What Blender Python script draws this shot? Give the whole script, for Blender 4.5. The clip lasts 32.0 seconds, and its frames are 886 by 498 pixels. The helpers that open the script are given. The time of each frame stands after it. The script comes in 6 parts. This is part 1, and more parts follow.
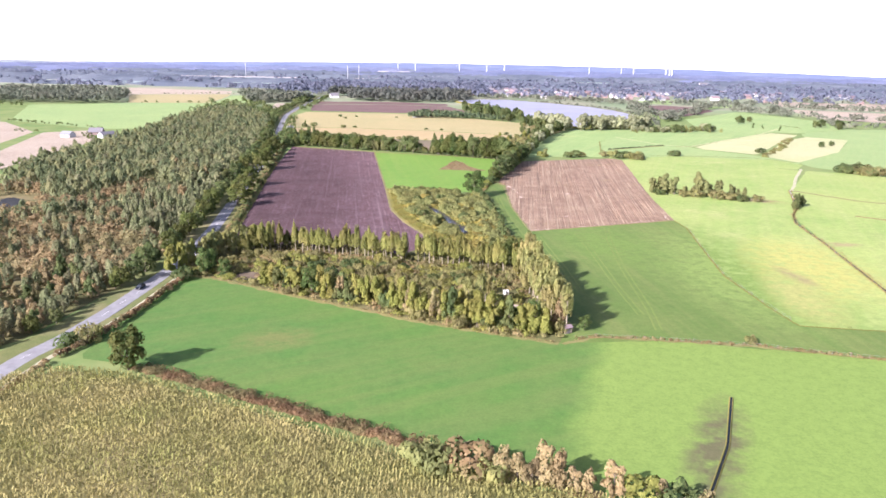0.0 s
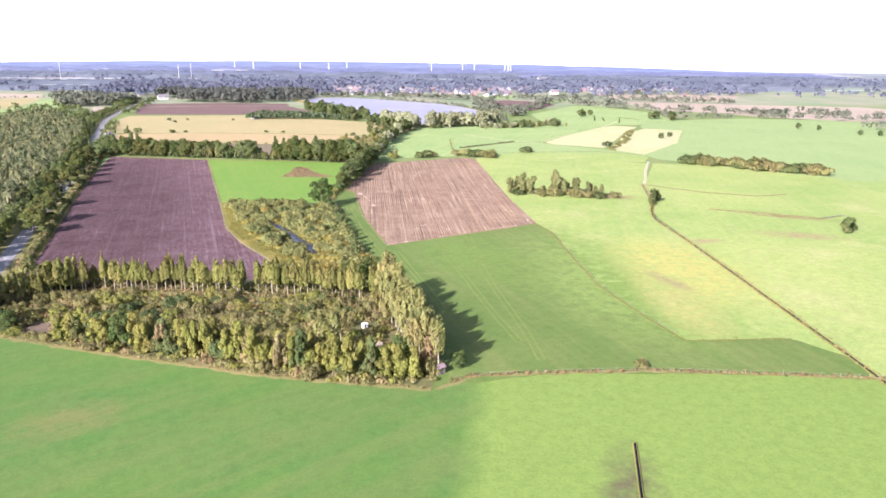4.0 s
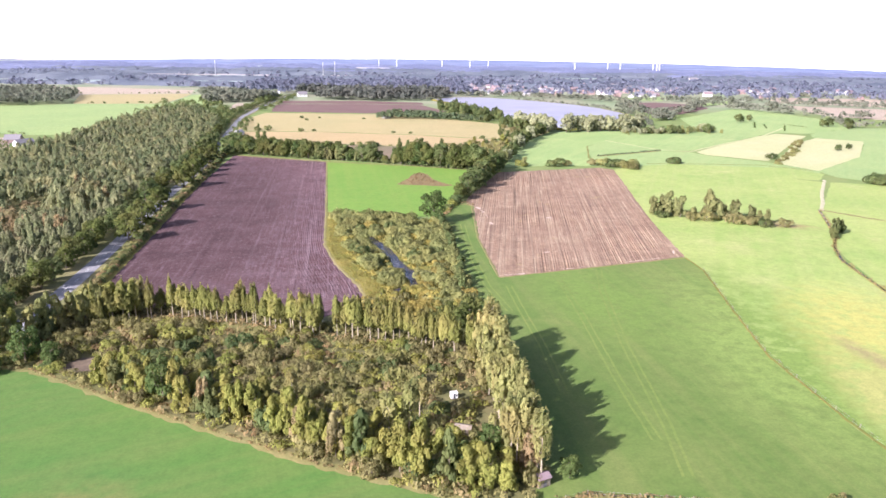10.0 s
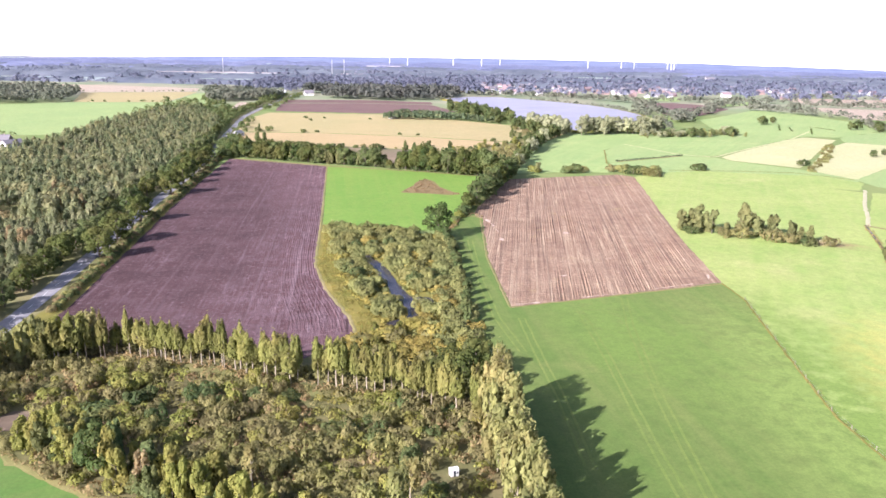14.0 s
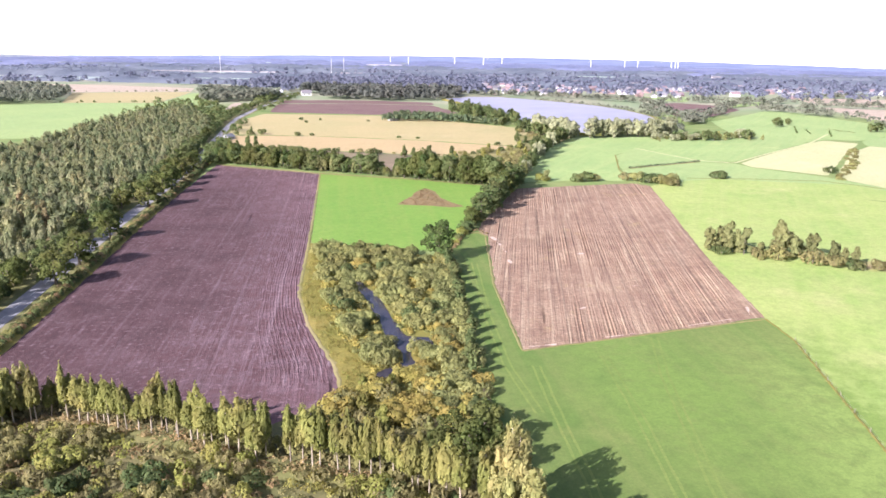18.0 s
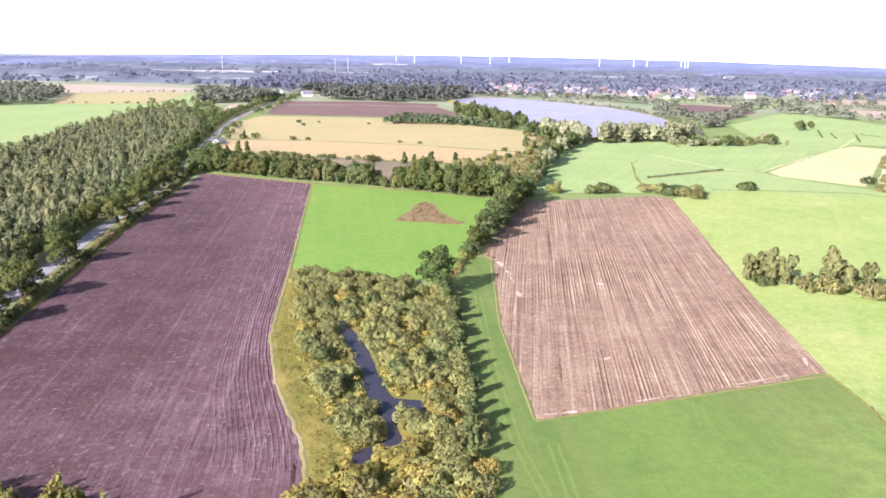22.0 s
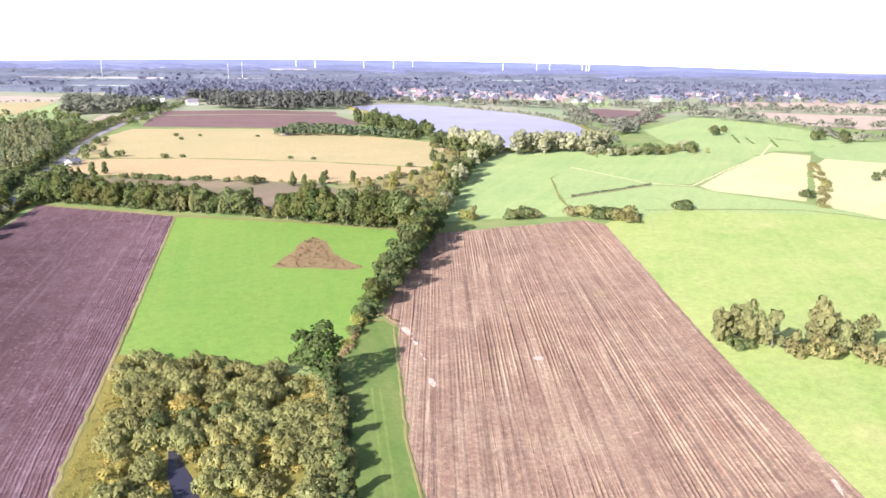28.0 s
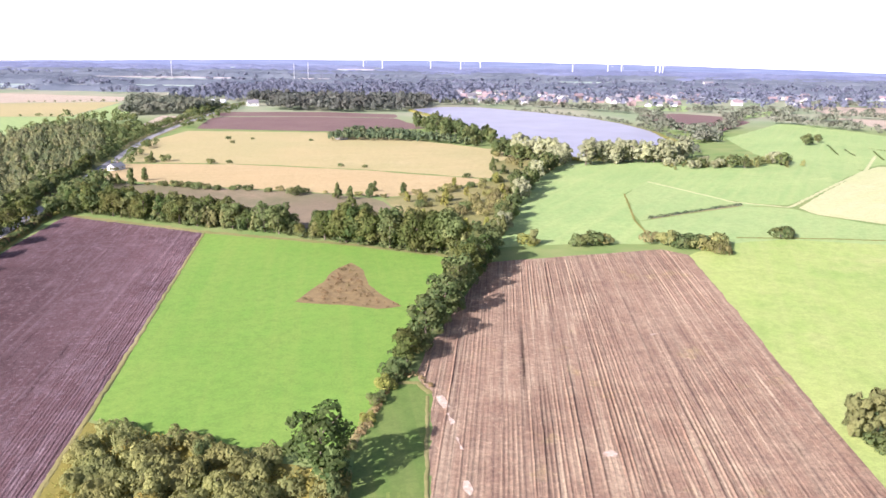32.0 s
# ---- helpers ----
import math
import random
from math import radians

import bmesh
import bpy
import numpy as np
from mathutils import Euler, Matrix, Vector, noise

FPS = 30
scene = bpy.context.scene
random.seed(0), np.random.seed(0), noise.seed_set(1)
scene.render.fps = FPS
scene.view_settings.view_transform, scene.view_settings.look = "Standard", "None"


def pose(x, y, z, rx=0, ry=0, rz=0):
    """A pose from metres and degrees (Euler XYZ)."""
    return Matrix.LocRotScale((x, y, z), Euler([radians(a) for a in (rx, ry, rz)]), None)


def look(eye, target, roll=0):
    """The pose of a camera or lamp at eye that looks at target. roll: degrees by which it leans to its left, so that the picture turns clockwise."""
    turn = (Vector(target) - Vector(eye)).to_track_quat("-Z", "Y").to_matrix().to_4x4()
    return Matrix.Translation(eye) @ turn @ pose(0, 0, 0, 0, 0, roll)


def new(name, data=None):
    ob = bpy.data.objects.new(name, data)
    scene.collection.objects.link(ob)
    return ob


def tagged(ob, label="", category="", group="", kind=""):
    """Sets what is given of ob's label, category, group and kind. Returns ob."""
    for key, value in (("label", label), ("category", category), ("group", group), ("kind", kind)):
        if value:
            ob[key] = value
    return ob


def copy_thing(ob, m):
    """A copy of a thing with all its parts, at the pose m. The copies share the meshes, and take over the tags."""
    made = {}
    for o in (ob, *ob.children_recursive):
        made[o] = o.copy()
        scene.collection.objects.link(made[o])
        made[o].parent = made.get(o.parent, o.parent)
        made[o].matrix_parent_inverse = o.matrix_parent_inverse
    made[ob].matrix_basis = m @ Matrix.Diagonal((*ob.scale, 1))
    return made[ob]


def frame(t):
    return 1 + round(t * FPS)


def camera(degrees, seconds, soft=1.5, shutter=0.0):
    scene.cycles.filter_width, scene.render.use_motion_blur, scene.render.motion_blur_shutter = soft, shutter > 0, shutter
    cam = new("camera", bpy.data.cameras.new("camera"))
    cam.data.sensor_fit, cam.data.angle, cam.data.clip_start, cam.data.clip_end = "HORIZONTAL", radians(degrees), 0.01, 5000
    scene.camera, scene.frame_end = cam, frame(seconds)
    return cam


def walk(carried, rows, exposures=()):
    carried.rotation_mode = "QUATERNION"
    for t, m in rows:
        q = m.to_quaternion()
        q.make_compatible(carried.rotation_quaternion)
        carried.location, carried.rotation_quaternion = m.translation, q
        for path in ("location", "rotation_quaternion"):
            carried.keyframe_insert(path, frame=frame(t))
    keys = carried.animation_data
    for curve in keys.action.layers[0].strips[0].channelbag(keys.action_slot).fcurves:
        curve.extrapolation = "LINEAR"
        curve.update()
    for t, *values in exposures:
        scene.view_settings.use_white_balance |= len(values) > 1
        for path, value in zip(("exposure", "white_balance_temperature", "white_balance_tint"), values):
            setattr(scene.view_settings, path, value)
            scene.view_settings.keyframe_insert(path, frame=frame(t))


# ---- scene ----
EXPOSURE, KELVIN, TINT = 1.23, 6050, 23
cam = camera(62.78, 32.0, soft=1.6)
PATH = [
    (0, look((0.00, -0.00, 80.00), (0.00, 96.49, 53.72), 1.17)),
    (0.5, look((0.01, 4.47, 79.83), (2.52, 100.92, 53.54), 1.13)),
    (1, look((-0.01, 9.00, 79.67), (8.29, 105.14, 53.43), 0.99)),
    (1.5, look((0.01, 13.51, 79.50), (12.54, 109.20, 53.33), 0.89)),
    (2, look((0.24, 17.96, 79.34), (15.69, 113.22, 53.15), 0.85)),
    (2.5, look((0.66, 22.42, 79.21), (18.28, 117.31, 53.01), 0.82)),
    (3, look((1.23, 26.87, 79.10), (20.19, 121.48, 52.85), 0.78)),
    (3.5, look((1.96, 31.21, 79.00), (21.62, 125.67, 52.72), 0.80)),
    (5.5, look((5.75, 47.49, 78.57), (25.90, 141.82, 52.20), 0.69)),
    (6, look((6.83, 51.41, 78.46), (27.01, 145.73, 52.07), 0.67)),
    (6.5, look((7.92, 55.27, 78.36), (28.04, 149.60, 51.97), 0.67)),
    (7, look((9.12, 59.07, 78.29), (25.98, 154.02, 51.84), 0.69)),
    (7.5, look((10.41, 62.82, 78.25), (23.41, 158.35, 51.71), 0.78)),
    (8, look((11.68, 66.62, 78.23), (21.33, 162.54, 51.64), 0.81)),
    (8.5, look((12.90, 70.48, 78.20), (19.25, 166.66, 51.57), 0.81)),
    (9, look((14.09, 74.37, 78.12), (18.29, 170.66, 51.46), 0.83)),
    (9.5, look((15.14, 78.38, 78.03), (17.72, 174.71, 51.30), 0.82)),
    (10, look((15.99, 82.49, 77.94), (17.65, 178.84, 51.21), 0.83)),
    (10.5, look((16.66, 86.70, 77.85), (17.91, 183.03, 51.06), 0.85)),
    (11, look((17.14, 90.98, 77.75), (18.07, 187.31, 50.94), 0.88)),
    (11.5, look((17.48, 95.22, 77.65), (18.24, 191.54, 50.78), 0.92)),
    (12, look((17.74, 99.32, 77.53), (18.39, 195.65, 50.68), 0.95)),
    (12.5, look((17.94, 103.20, 77.41), (18.54, 199.51, 50.50), 0.95)),
    (13, look((18.15, 107.02, 77.32), (18.63, 203.33, 50.41), 0.98)),
    (13.5, look((18.36, 110.90, 77.28), (18.69, 207.21, 50.34), 0.99)),
    (14, look((18.48, 114.94, 77.29), (18.71, 211.24, 50.35), 1.02)),
    (14.5, look((18.53, 119.00, 77.32), (18.73, 215.29, 50.35), 1.03)),
    (16.5, look((18.47, 135.07, 77.52), (18.62, 231.33, 50.41), 0.99)),
    (17, look((18.49, 139.18, 77.56), (18.58, 235.43, 50.45), 1.00)),
    (17.5, look((18.50, 143.34, 77.59), (18.56, 239.59, 50.46), 0.99)),
    (18, look((18.52, 147.62, 77.60), (18.56, 243.86, 50.45), 0.98)),
    (18.5, look((18.61, 151.96, 77.58), (18.60, 248.21, 50.42), 0.98)),
    (19, look((18.73, 156.43, 77.53), (18.74, 252.67, 50.36), 1.01)),
    (19.5, look((18.91, 160.93, 77.44), (18.74, 257.16, 50.24), 0.99)),
    (20, look((19.21, 165.40, 77.36), (18.70, 261.62, 50.13), 1.01)),
    (20.5, look((19.58, 169.95, 77.31), (18.88, 266.17, 50.06), 1.02)),
    (21, look((19.97, 174.63, 77.32), (19.21, 270.84, 50.06), 0.99)),
    (21.5, look((20.38, 179.46, 77.38), (19.51, 275.67, 50.12), 1.00)),
    (22, look((20.80, 184.42, 77.45), (19.96, 280.63, 50.19), 1.01)),
    (22.5, look((21.21, 189.49, 77.50), (20.40, 285.69, 50.22), 1.01)),
    (23, look((21.67, 194.71, 77.52), (20.87, 290.92, 50.27), 1.00)),
    (23.5, look((22.17, 200.03, 77.48), (21.43, 296.24, 50.19), 1.04)),
    (24, look((22.68, 205.49, 77.38), (21.89, 301.70, 50.14), 1.03)),
    (24.5, look((23.25, 210.94, 77.23), (22.18, 307.16, 50.00), 1.04)),
    (26.5, look((25.23, 232.62, 76.49), (28.95, 328.92, 49.77), 0.96)),
    (27, look((25.74, 237.92, 76.34), (33.19, 334.02, 49.72), 0.90)),
    (27.5, look((26.32, 243.09, 76.23), (36.88, 338.91, 49.65), 0.93)),
    (28, look((26.92, 248.16, 76.16), (38.32, 343.90, 49.62), 0.87)),
    (28.5, look((27.60, 253.17, 76.12), (38.91, 348.91, 49.56), 0.89)),
    (29, look((28.39, 258.20, 76.13), (38.15, 354.12, 49.58), 0.88)),
    (29.5, look((29.34, 263.25, 76.15), (37.24, 359.34, 49.61), 0.90)),
    (30, look((30.32, 268.34, 76.16), (36.43, 364.56, 49.61), 0.87)),
    (30.5, look((31.41, 273.48, 76.14), (36.11, 369.78, 49.61), 0.90)),
    (31, look((32.58, 278.70, 76.09), (36.24, 375.03, 49.52), 0.93)),
    (31.5, look((33.75, 284.02, 76.03), (36.88, 380.37, 49.45), 0.91)),
    (32, look((34.95, 289.44, 76.01), (37.56, 385.80, 49.41), 0.94)),
]
walk(cam, PATH, [(t, EXPOSURE + e, KELVIN + k, TINT) for t, e, k in ((0.0, 0.02, -100), (4.0, 0.02, -50), (7.0, 0.0, 0), (11.0, 0.0, -50), (18.0, 0.04, -50), (23.0, 0.07, -50), (28.0, 0.1, 0), (32.0, 0.0, 50))])

# ---- light: low autumn sun behind the camera to its left, clear bright sky ----
SUN_AZ, SUN_EL = 230.0, 30.0
world = bpy.data.worlds.new("sky")
scene.world = world
world.use_nodes = True
sky = world.node_tree.nodes.new("ShaderNodeTexSky")
sky.sky_type, sky.sun_disc = "NISHITA", False
sky.sun_elevation, sky.sun_rotation = radians(SUN_EL), radians(SUN_AZ)
sky.air_density, sky.dust_density, sky.ozone_density = 1.0, 3.0, 1.0
background = world.node_tree.nodes["Background"]
background.inputs["Strength"].default_value = 0.085
world.node_tree.links.new(sky.outputs[0], background.inputs["Color"])
sun_way = Vector((math.sin(radians(SUN_AZ)) * math.cos(radians(SUN_EL)), math.cos(radians(SUN_AZ)) * math.cos(radians(SUN_EL)), math.sin(radians(SUN_EL))))
sun = new("sun", bpy.data.lights.new("sun", "SUN"))
sun.data.energy, sun.data.angle, sun.data.color = 5.0, radians(0.5), (1.0, 0.965, 0.92)
sun.matrix_world = look(sun_way * 500, (0, 0, 0))


def backdrop():
    """The white, hazy sky low over the horizon, far behind everything."""
    verts = [(x, 4890 - abs(x) * 0.12, z) for x in range(-5400, 5401, 900) for z in (-160, 900)]
    m = bpy.data.materials.new("hazy white sky")
    m.use_nodes = True
    bsdf = m.node_tree.nodes["Principled BSDF"]
    bsdf.inputs["Base Color"].default_value = (0.8, 0.8, 0.8, 1)
    bsdf.inputs["Emission Color"].default_value = (1.0, 0.985, 0.99, 1)
    bsdf.inputs["Emission Strength"].default_value = 0.55
    me = bpy.data.meshes.new("backdrop")
    me.from_pydata(verts, [], [(2 * i, 2 * i + 2, 2 * i + 3, 2 * i + 1) for i in range(12)])
    me.materials.append(m)
    return tagged(new("backdrop", me), "hazy white sky low over the horizon", "sky", "", "structure")


backdrop()


def far_ridge():
    """The last wooded land under the sky: a strip shaped to the camera's horizon."""
    xs = range(-4600, 4601, 40)
    tops = [max(-24.0, 27 - 27 * ((x - 250) / 1900) ** 2) + 1.6 * noise.noise(Vector((x * 0.004, 0, 5))) + 0.8 * noise.noise(Vector((x * 0.02, 0, 9))) for x in xs]
    verts = [p for x, z in zip(xs, tops) for p in ((x, 3440, -60), (x, 3455, z))]
    m = bpy.data.materials.new("far ridge, haze painted blue")
    m.use_nodes = True
    nt, bsdf = m.node_tree, m.node_tree.nodes["Principled BSDF"]
    streaks = nt.nodes.new("ShaderNodeTexNoise")
    streaks.inputs["Scale"].default_value, streaks.inputs["Detail"].default_value = 1.0, 4.0
    stretch = nt.nodes.new("ShaderNodeMapping")
    stretch.inputs["Scale"].default_value = (0.006, 0.0, 0.22)
    nt.links.new(nt.nodes.new("ShaderNodeNewGeometry").outputs["Position"], stretch.inputs["Vector"])
    nt.links.new(stretch.outputs[0], streaks.inputs["Vector"])
    # haze is put into the colour: blue streaks in place of wood green
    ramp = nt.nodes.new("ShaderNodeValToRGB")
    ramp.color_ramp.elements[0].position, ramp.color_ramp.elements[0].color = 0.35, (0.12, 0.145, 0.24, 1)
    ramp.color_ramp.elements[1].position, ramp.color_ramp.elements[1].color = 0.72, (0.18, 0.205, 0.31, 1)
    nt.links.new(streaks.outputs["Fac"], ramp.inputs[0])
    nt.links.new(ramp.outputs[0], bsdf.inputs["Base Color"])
    bsdf.inputs["Roughness"].default_value = 0.95
    bsdf.inputs["Specular IOR Level"].default_value = 0.0
    me = bpy.data.meshes.new("backdrop")
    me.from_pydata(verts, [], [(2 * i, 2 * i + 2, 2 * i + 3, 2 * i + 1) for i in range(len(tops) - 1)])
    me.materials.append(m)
    return tagged(new("backdrop", me), "strip of far woods on the horizon, haze painted blue", "distance", "", "structure")


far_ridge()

# ---- terrain: a gentle rise towards +x, falling away in the far distance ----
def terrain(x, y):
    near = (1 + 0.016 * max(-250.0, min(250.0, x))) * max(0.0, min(1.0, (1000 - y) / 350))
    s = max(0.0, min(1.0, (y - 1400) / 3000))
    return near - s * s * (3 - 2 * s) * (4 + 16 * max(0.0, min(1.0, -x / 2200)) + 24 * max(0.0, min(1.0, x / 2600)))


def inside(poly, x, y):
    hit = False
    for (x0, y0), (x1, y1) in zip(poly, poly[1:] + poly[:1]):
        if (y0 > y) != (y1 > y) and x < x0 + (y - y0) / (y1 - y0) * (x1 - x0):
            hit = not hit
    return hit


def along(line, step):
    """Points every step metres along a line of corners, with the direction there."""
    out, rest = [], 0.0
    for (x0, y0), (x1, y1) in zip(line, line[1:]):
        n = math.hypot(x1 - x0, y1 - y0)
        d = rest
        while d < n:
            out.append((x0 + (x1 - x0) * d / n, y0 + (y1 - y0) * d / n, (x1 - x0) / n, (y1 - y0) / n))
            d += step
        rest = d - n
    return out


# ---- materials ----
def blank(name):
    m = bpy.data.materials.new(name)
    m.use_nodes = True
    return m, m.node_tree, m.node_tree.nodes["Principled BSDF"]


def node(nt, kind, **values):
    n = nt.nodes.new(kind)
    for k, v in values.items():
        n.inputs[k].default_value = v
    return n


def noise_of(nt, scale, detail=3.0, coord=None, rough=0.6):
    n = node(nt, "ShaderNodeTexNoise", Scale=scale, Detail=detail, Roughness=rough)
    nt.links.new(coord or place_of(nt), n.inputs["Vector"])
    return n.outputs["Fac"]


def place_of(nt):
    for n in nt.nodes:
        if n.bl_idname == "ShaderNodeNewGeometry":
            return n.outputs["Position"]
    return nt.nodes.new("ShaderNodeNewGeometry").outputs["Position"]


def spread(nt, value, low, high):
    n = node(nt, "ShaderNodeMapRange", **{"From Min": low, "From Max": high})
    nt.links.new(value, n.inputs["Value"])
    return n.outputs["Result"]


def blend(nt, fac, a, b, mode="MIX"):
    n = nt.nodes.new("ShaderNodeMix")
    n.data_type, n.blend_type = "RGBA", mode
    if isinstance(fac, float):
        n.inputs[0].default_value = fac
    else:
        nt.links.new(fac, n.inputs[0])
    for socket, v in ((n.inputs[6], a), (n.inputs[7], b)):
        if isinstance(v, tuple):
            socket.default_value = (*v, 1)
        else:
            nt.links.new(v, socket)
    return n.outputs[2]


def bump_of(nt, bsdf, height, strength, distance):
    n = node(nt, "ShaderNodeBump", Strength=strength, Distance=distance)
    nt.links.new(height, n.inputs["Height"])
    nt.links.new(n.outputs[0], bsdf.inputs["Normal"])


def turned(nt, degrees, scale):
    n = nt.nodes.new("ShaderNodeMapping")
    n.vector_type = "TEXTURE"
    n.inputs["Rotation"].default_value = (0, 0, radians(-degrees))
    n.inputs["Scale"].default_value = tuple(1 / v for v in scale)
    nt.links.new(place_of(nt), n.inputs["Vector"])
    return n.outputs[0]


def grass(name, base, lush, dry, rows=None, tracks=0.25, dry_at=0.6, east=None, spots=()):
    """Meadow: broad lush and dry patches, tufts, and faint mowing rows running at an angle."""
    m, nt, b = blank(name)
    big = spread(nt, noise_of(nt, 0.014, 4), 0.38, 0.62)
    mid = spread(nt, noise_of(nt, 0.09, 4), 0.35, 0.7)
    fine = noise_of(nt, 1.6, 4, rough=0.75)
    c = blend(nt, big, base, lush)
    patch = spread(nt, noise_of(nt, 0.02, 5), dry_at, dry_at + 0.16)
    c = blend(nt, patch, c, dry)
    c = blend(nt, mid, c, blend(nt, 0.25, c, dry))
    if rows is not None:
        streak = spread(nt, noise_of(nt, 1.0, 3, turned(nt, rows, (0.22, 0.006, 0.2))), 0.42, 0.66)
        f = nt.nodes.new("ShaderNodeMath")
        f.operation = "MULTIPLY"
        f.inputs[1].default_value = tracks
        nt.links.new(streak, f.inputs[0])
        c = blend(nt, f.outputs[0], c, dry)
    if east:
        lean = nt.nodes.new("ShaderNodeVectorMath")
        lean.operation = "DOT_PRODUCT"
        nt.links.new(place_of(nt), lean.inputs[0])
        lean.inputs[1].default_value = (1.0, -0.3, 0.0)
        add = node(nt, "ShaderNodeMath")
        add.operation = "MULTIPLY_ADD"
        nt.links.new(noise_of(nt, 0.06, 5), add.inputs[0])
        add.inputs[1].default_value = 14.0
        nt.links.new(lean.outputs["Value"], add.inputs[2])
        c = blend(nt, spread(nt, add.outputs[0], -9.0, -2.0), c, east)
    for cx, cy, rx, ry, turn, colour in spots:
        m2 = nt.nodes.new("ShaderNodeMapping")
        m2.vector_type = "TEXTURE"
        m2.inputs["Location"].default_value = (cx, cy, 0)
        m2.inputs["Rotation"].default_value = (0, 0, radians(turn))
        m2.inputs["Scale"].default_value = (rx, ry, 1000)
        nt.links.new(place_of(nt), m2.inputs["Vector"])
        ball = nt.nodes.new("ShaderNodeTexGradient")
        ball.gradient_type = "SPHERICAL"
        nt.links.new(m2.outputs[0], ball.inputs["Vector"])
        mul = nt.nodes.new("ShaderNodeMath")
        mul.operation = "MULTIPLY"
        nt.links.new(ball.outputs["Fac"], mul.inputs[0])
        nt.links.new(spread(nt, noise_of(nt, 0.22, 5), 0.25, 0.6), mul.inputs[1])
        c = blend(nt, spread(nt, mul.outputs[0], 0.08, 0.6), c, colour)
    tufts = spread(nt, noise_of(nt, 0.4, 6, rough=0.75), 0.36, 0.6)
    c = blend(nt, tufts, blend(nt, 0.2, c, (0.03, 0.06, 0.015)), c)
    c = blend(nt, spread(nt, fine, 0.3, 0.75), blend(nt, 0.2, c, (0.02, 0.035, 0.012)), c)
    nt.links.new(c, b.inputs["Base Color"])
    b.inputs["Roughness"].default_value = 0.85
    b.inputs["Specular IOR Level"].default_value = 0.15
    bump_of(nt, b, fine, 0.25, 0.2)
    return m


def soil(name, dark, light, pale, angle, width=0.5, patchy=0.35, weeds=None, dark_patch=None, length=0.08, grain=1.0, lines=0.0):
    """Ploughed earth with clods and streaks along the furrows."""
    m, nt, b = blank(name)
    c = blend(nt, spread(nt, noise_of(nt, 0.025, 4), 0.35, 0.65), dark, light)
    streak = spread(nt, noise_of(nt, 1.0, 4, turned(nt, angle, (width, length, 0.3)), 0.7), 0.52, 0.68)
    f = nt.nodes.new("ShaderNodeMath")
    f.operation = "MULTIPLY"
    nt.links.new(spread(nt, noise_of(nt, 0.03, 4), 0.35, 0.6), f.inputs[1])
    strong = nt.nodes.new("ShaderNodeMath")
    strong.operation = "MULTIPLY"
    strong.inputs[1].default_value = 1.3 * patchy
    nt.links.new(streak, strong.inputs[0])
    nt.links.new(strong.outputs[0], f.inputs[0])
    c = blend(nt, f.outputs[0], c, pale)
    blotch = node(nt, "ShaderNodeMath")
    blotch.operation = "MULTIPLY"
    blotch.inputs[1].default_value = 0.6 * patchy
    nt.links.new(spread(nt, noise_of(nt, 0.13, 6, rough=0.7), 0.44, 0.66), blotch.inputs[0])
    c = blend(nt, blotch.outputs[0], c, pale)
    # furrow light painted as streaks: shaded grooves dark, lit crests pale
    if lines:
        groove_shade = node(nt, "ShaderNodeMath")
        groove_shade.operation = "MULTIPLY"
        groove_shade.inputs[1].default_value = lines
        nt.links.new(spread(nt, noise_of(nt, 1.0, 2, turned(nt, angle, (1.2, 0.008, 0.3)), 0.6), 0.5, 0.66), groove_shade.inputs[0])
        c = blend(nt, groove_shade.outputs[0], c, blend(nt, 0.6, c, (0.05, 0.032, 0.03)))
        crest = node(nt, "ShaderNodeMath")
        crest.operation = "MULTIPLY"
        crest.inputs[1].default_value = lines * 0.8
        nt.links.new(spread(nt, noise_of(nt, 1.0, 2, turned(nt, angle + 0.6, (0.6, 0.009, 0.3)), 0.6), 0.56, 0.7), crest.inputs[0])
        c = blend(nt, crest.outputs[0], c, pale)
    if weeds:
        c = blend(nt, spread(nt, noise_of(nt, 0.06, 6, rough=0.75), 0.6, 0.85), c, weeds)
    # one soft elliptical patch blended towards a darker colour
    if dark_patch:
        cx, cy, rx, ry, turn, colour = dark_patch
        local = nt.nodes.new("ShaderNodeMapping")
        local.vector_type = "TEXTURE"
        local.inputs["Location"].default_value = (cx, cy, 0)
        local.inputs["Rotation"].default_value = (0, 0, radians(turn))
        local.inputs["Scale"].default_value = (rx, ry, 1000)
        nt.links.new(place_of(nt), local.inputs["Vector"])
        ball = nt.nodes.new("ShaderNodeTexGradient")
        ball.gradient_type = "SPHERICAL"
        nt.links.new(local.outputs[0], ball.inputs["Vector"])
        patch_mask = nt.nodes.new("ShaderNodeMath")
        patch_mask.operation = "MULTIPLY"
        nt.links.new(spread(nt, ball.outputs["Fac"], 0.0, 0.5), patch_mask.inputs[0])
        nt.links.new(spread(nt, noise_of(nt, 0.05, 5), 0.1, 0.75), patch_mask.inputs[1])
        c = blend(nt, patch_mask.outputs[0], c, colour)
    # highlights on the clods, painted as pale flecks
    clod_glints = nt.nodes.new("ShaderNodeMath")
    clod_glints.operation = "MULTIPLY"
    clod_glints.inputs[1].default_value = patchy * grain
    nt.links.new(spread(nt, noise_of(nt, 0.7, 3), 0.58, 0.68), clod_glints.inputs[0])
    c = blend(nt, clod_glints.outputs[0], c, pale)
    clods = noise_of(nt, 0.9, 5, rough=0.8)
    c = blend(nt, spread(nt, clods, 0.36, 0.66), blend(nt, 0.45, c, (0.03, 0.022, 0.024)), c)
    nt.links.new(c, b.inputs["Base Color"])
    b.inputs["Roughness"].default_value = 0.9
    b.inputs["Specular IOR Level"].default_value = 0.15
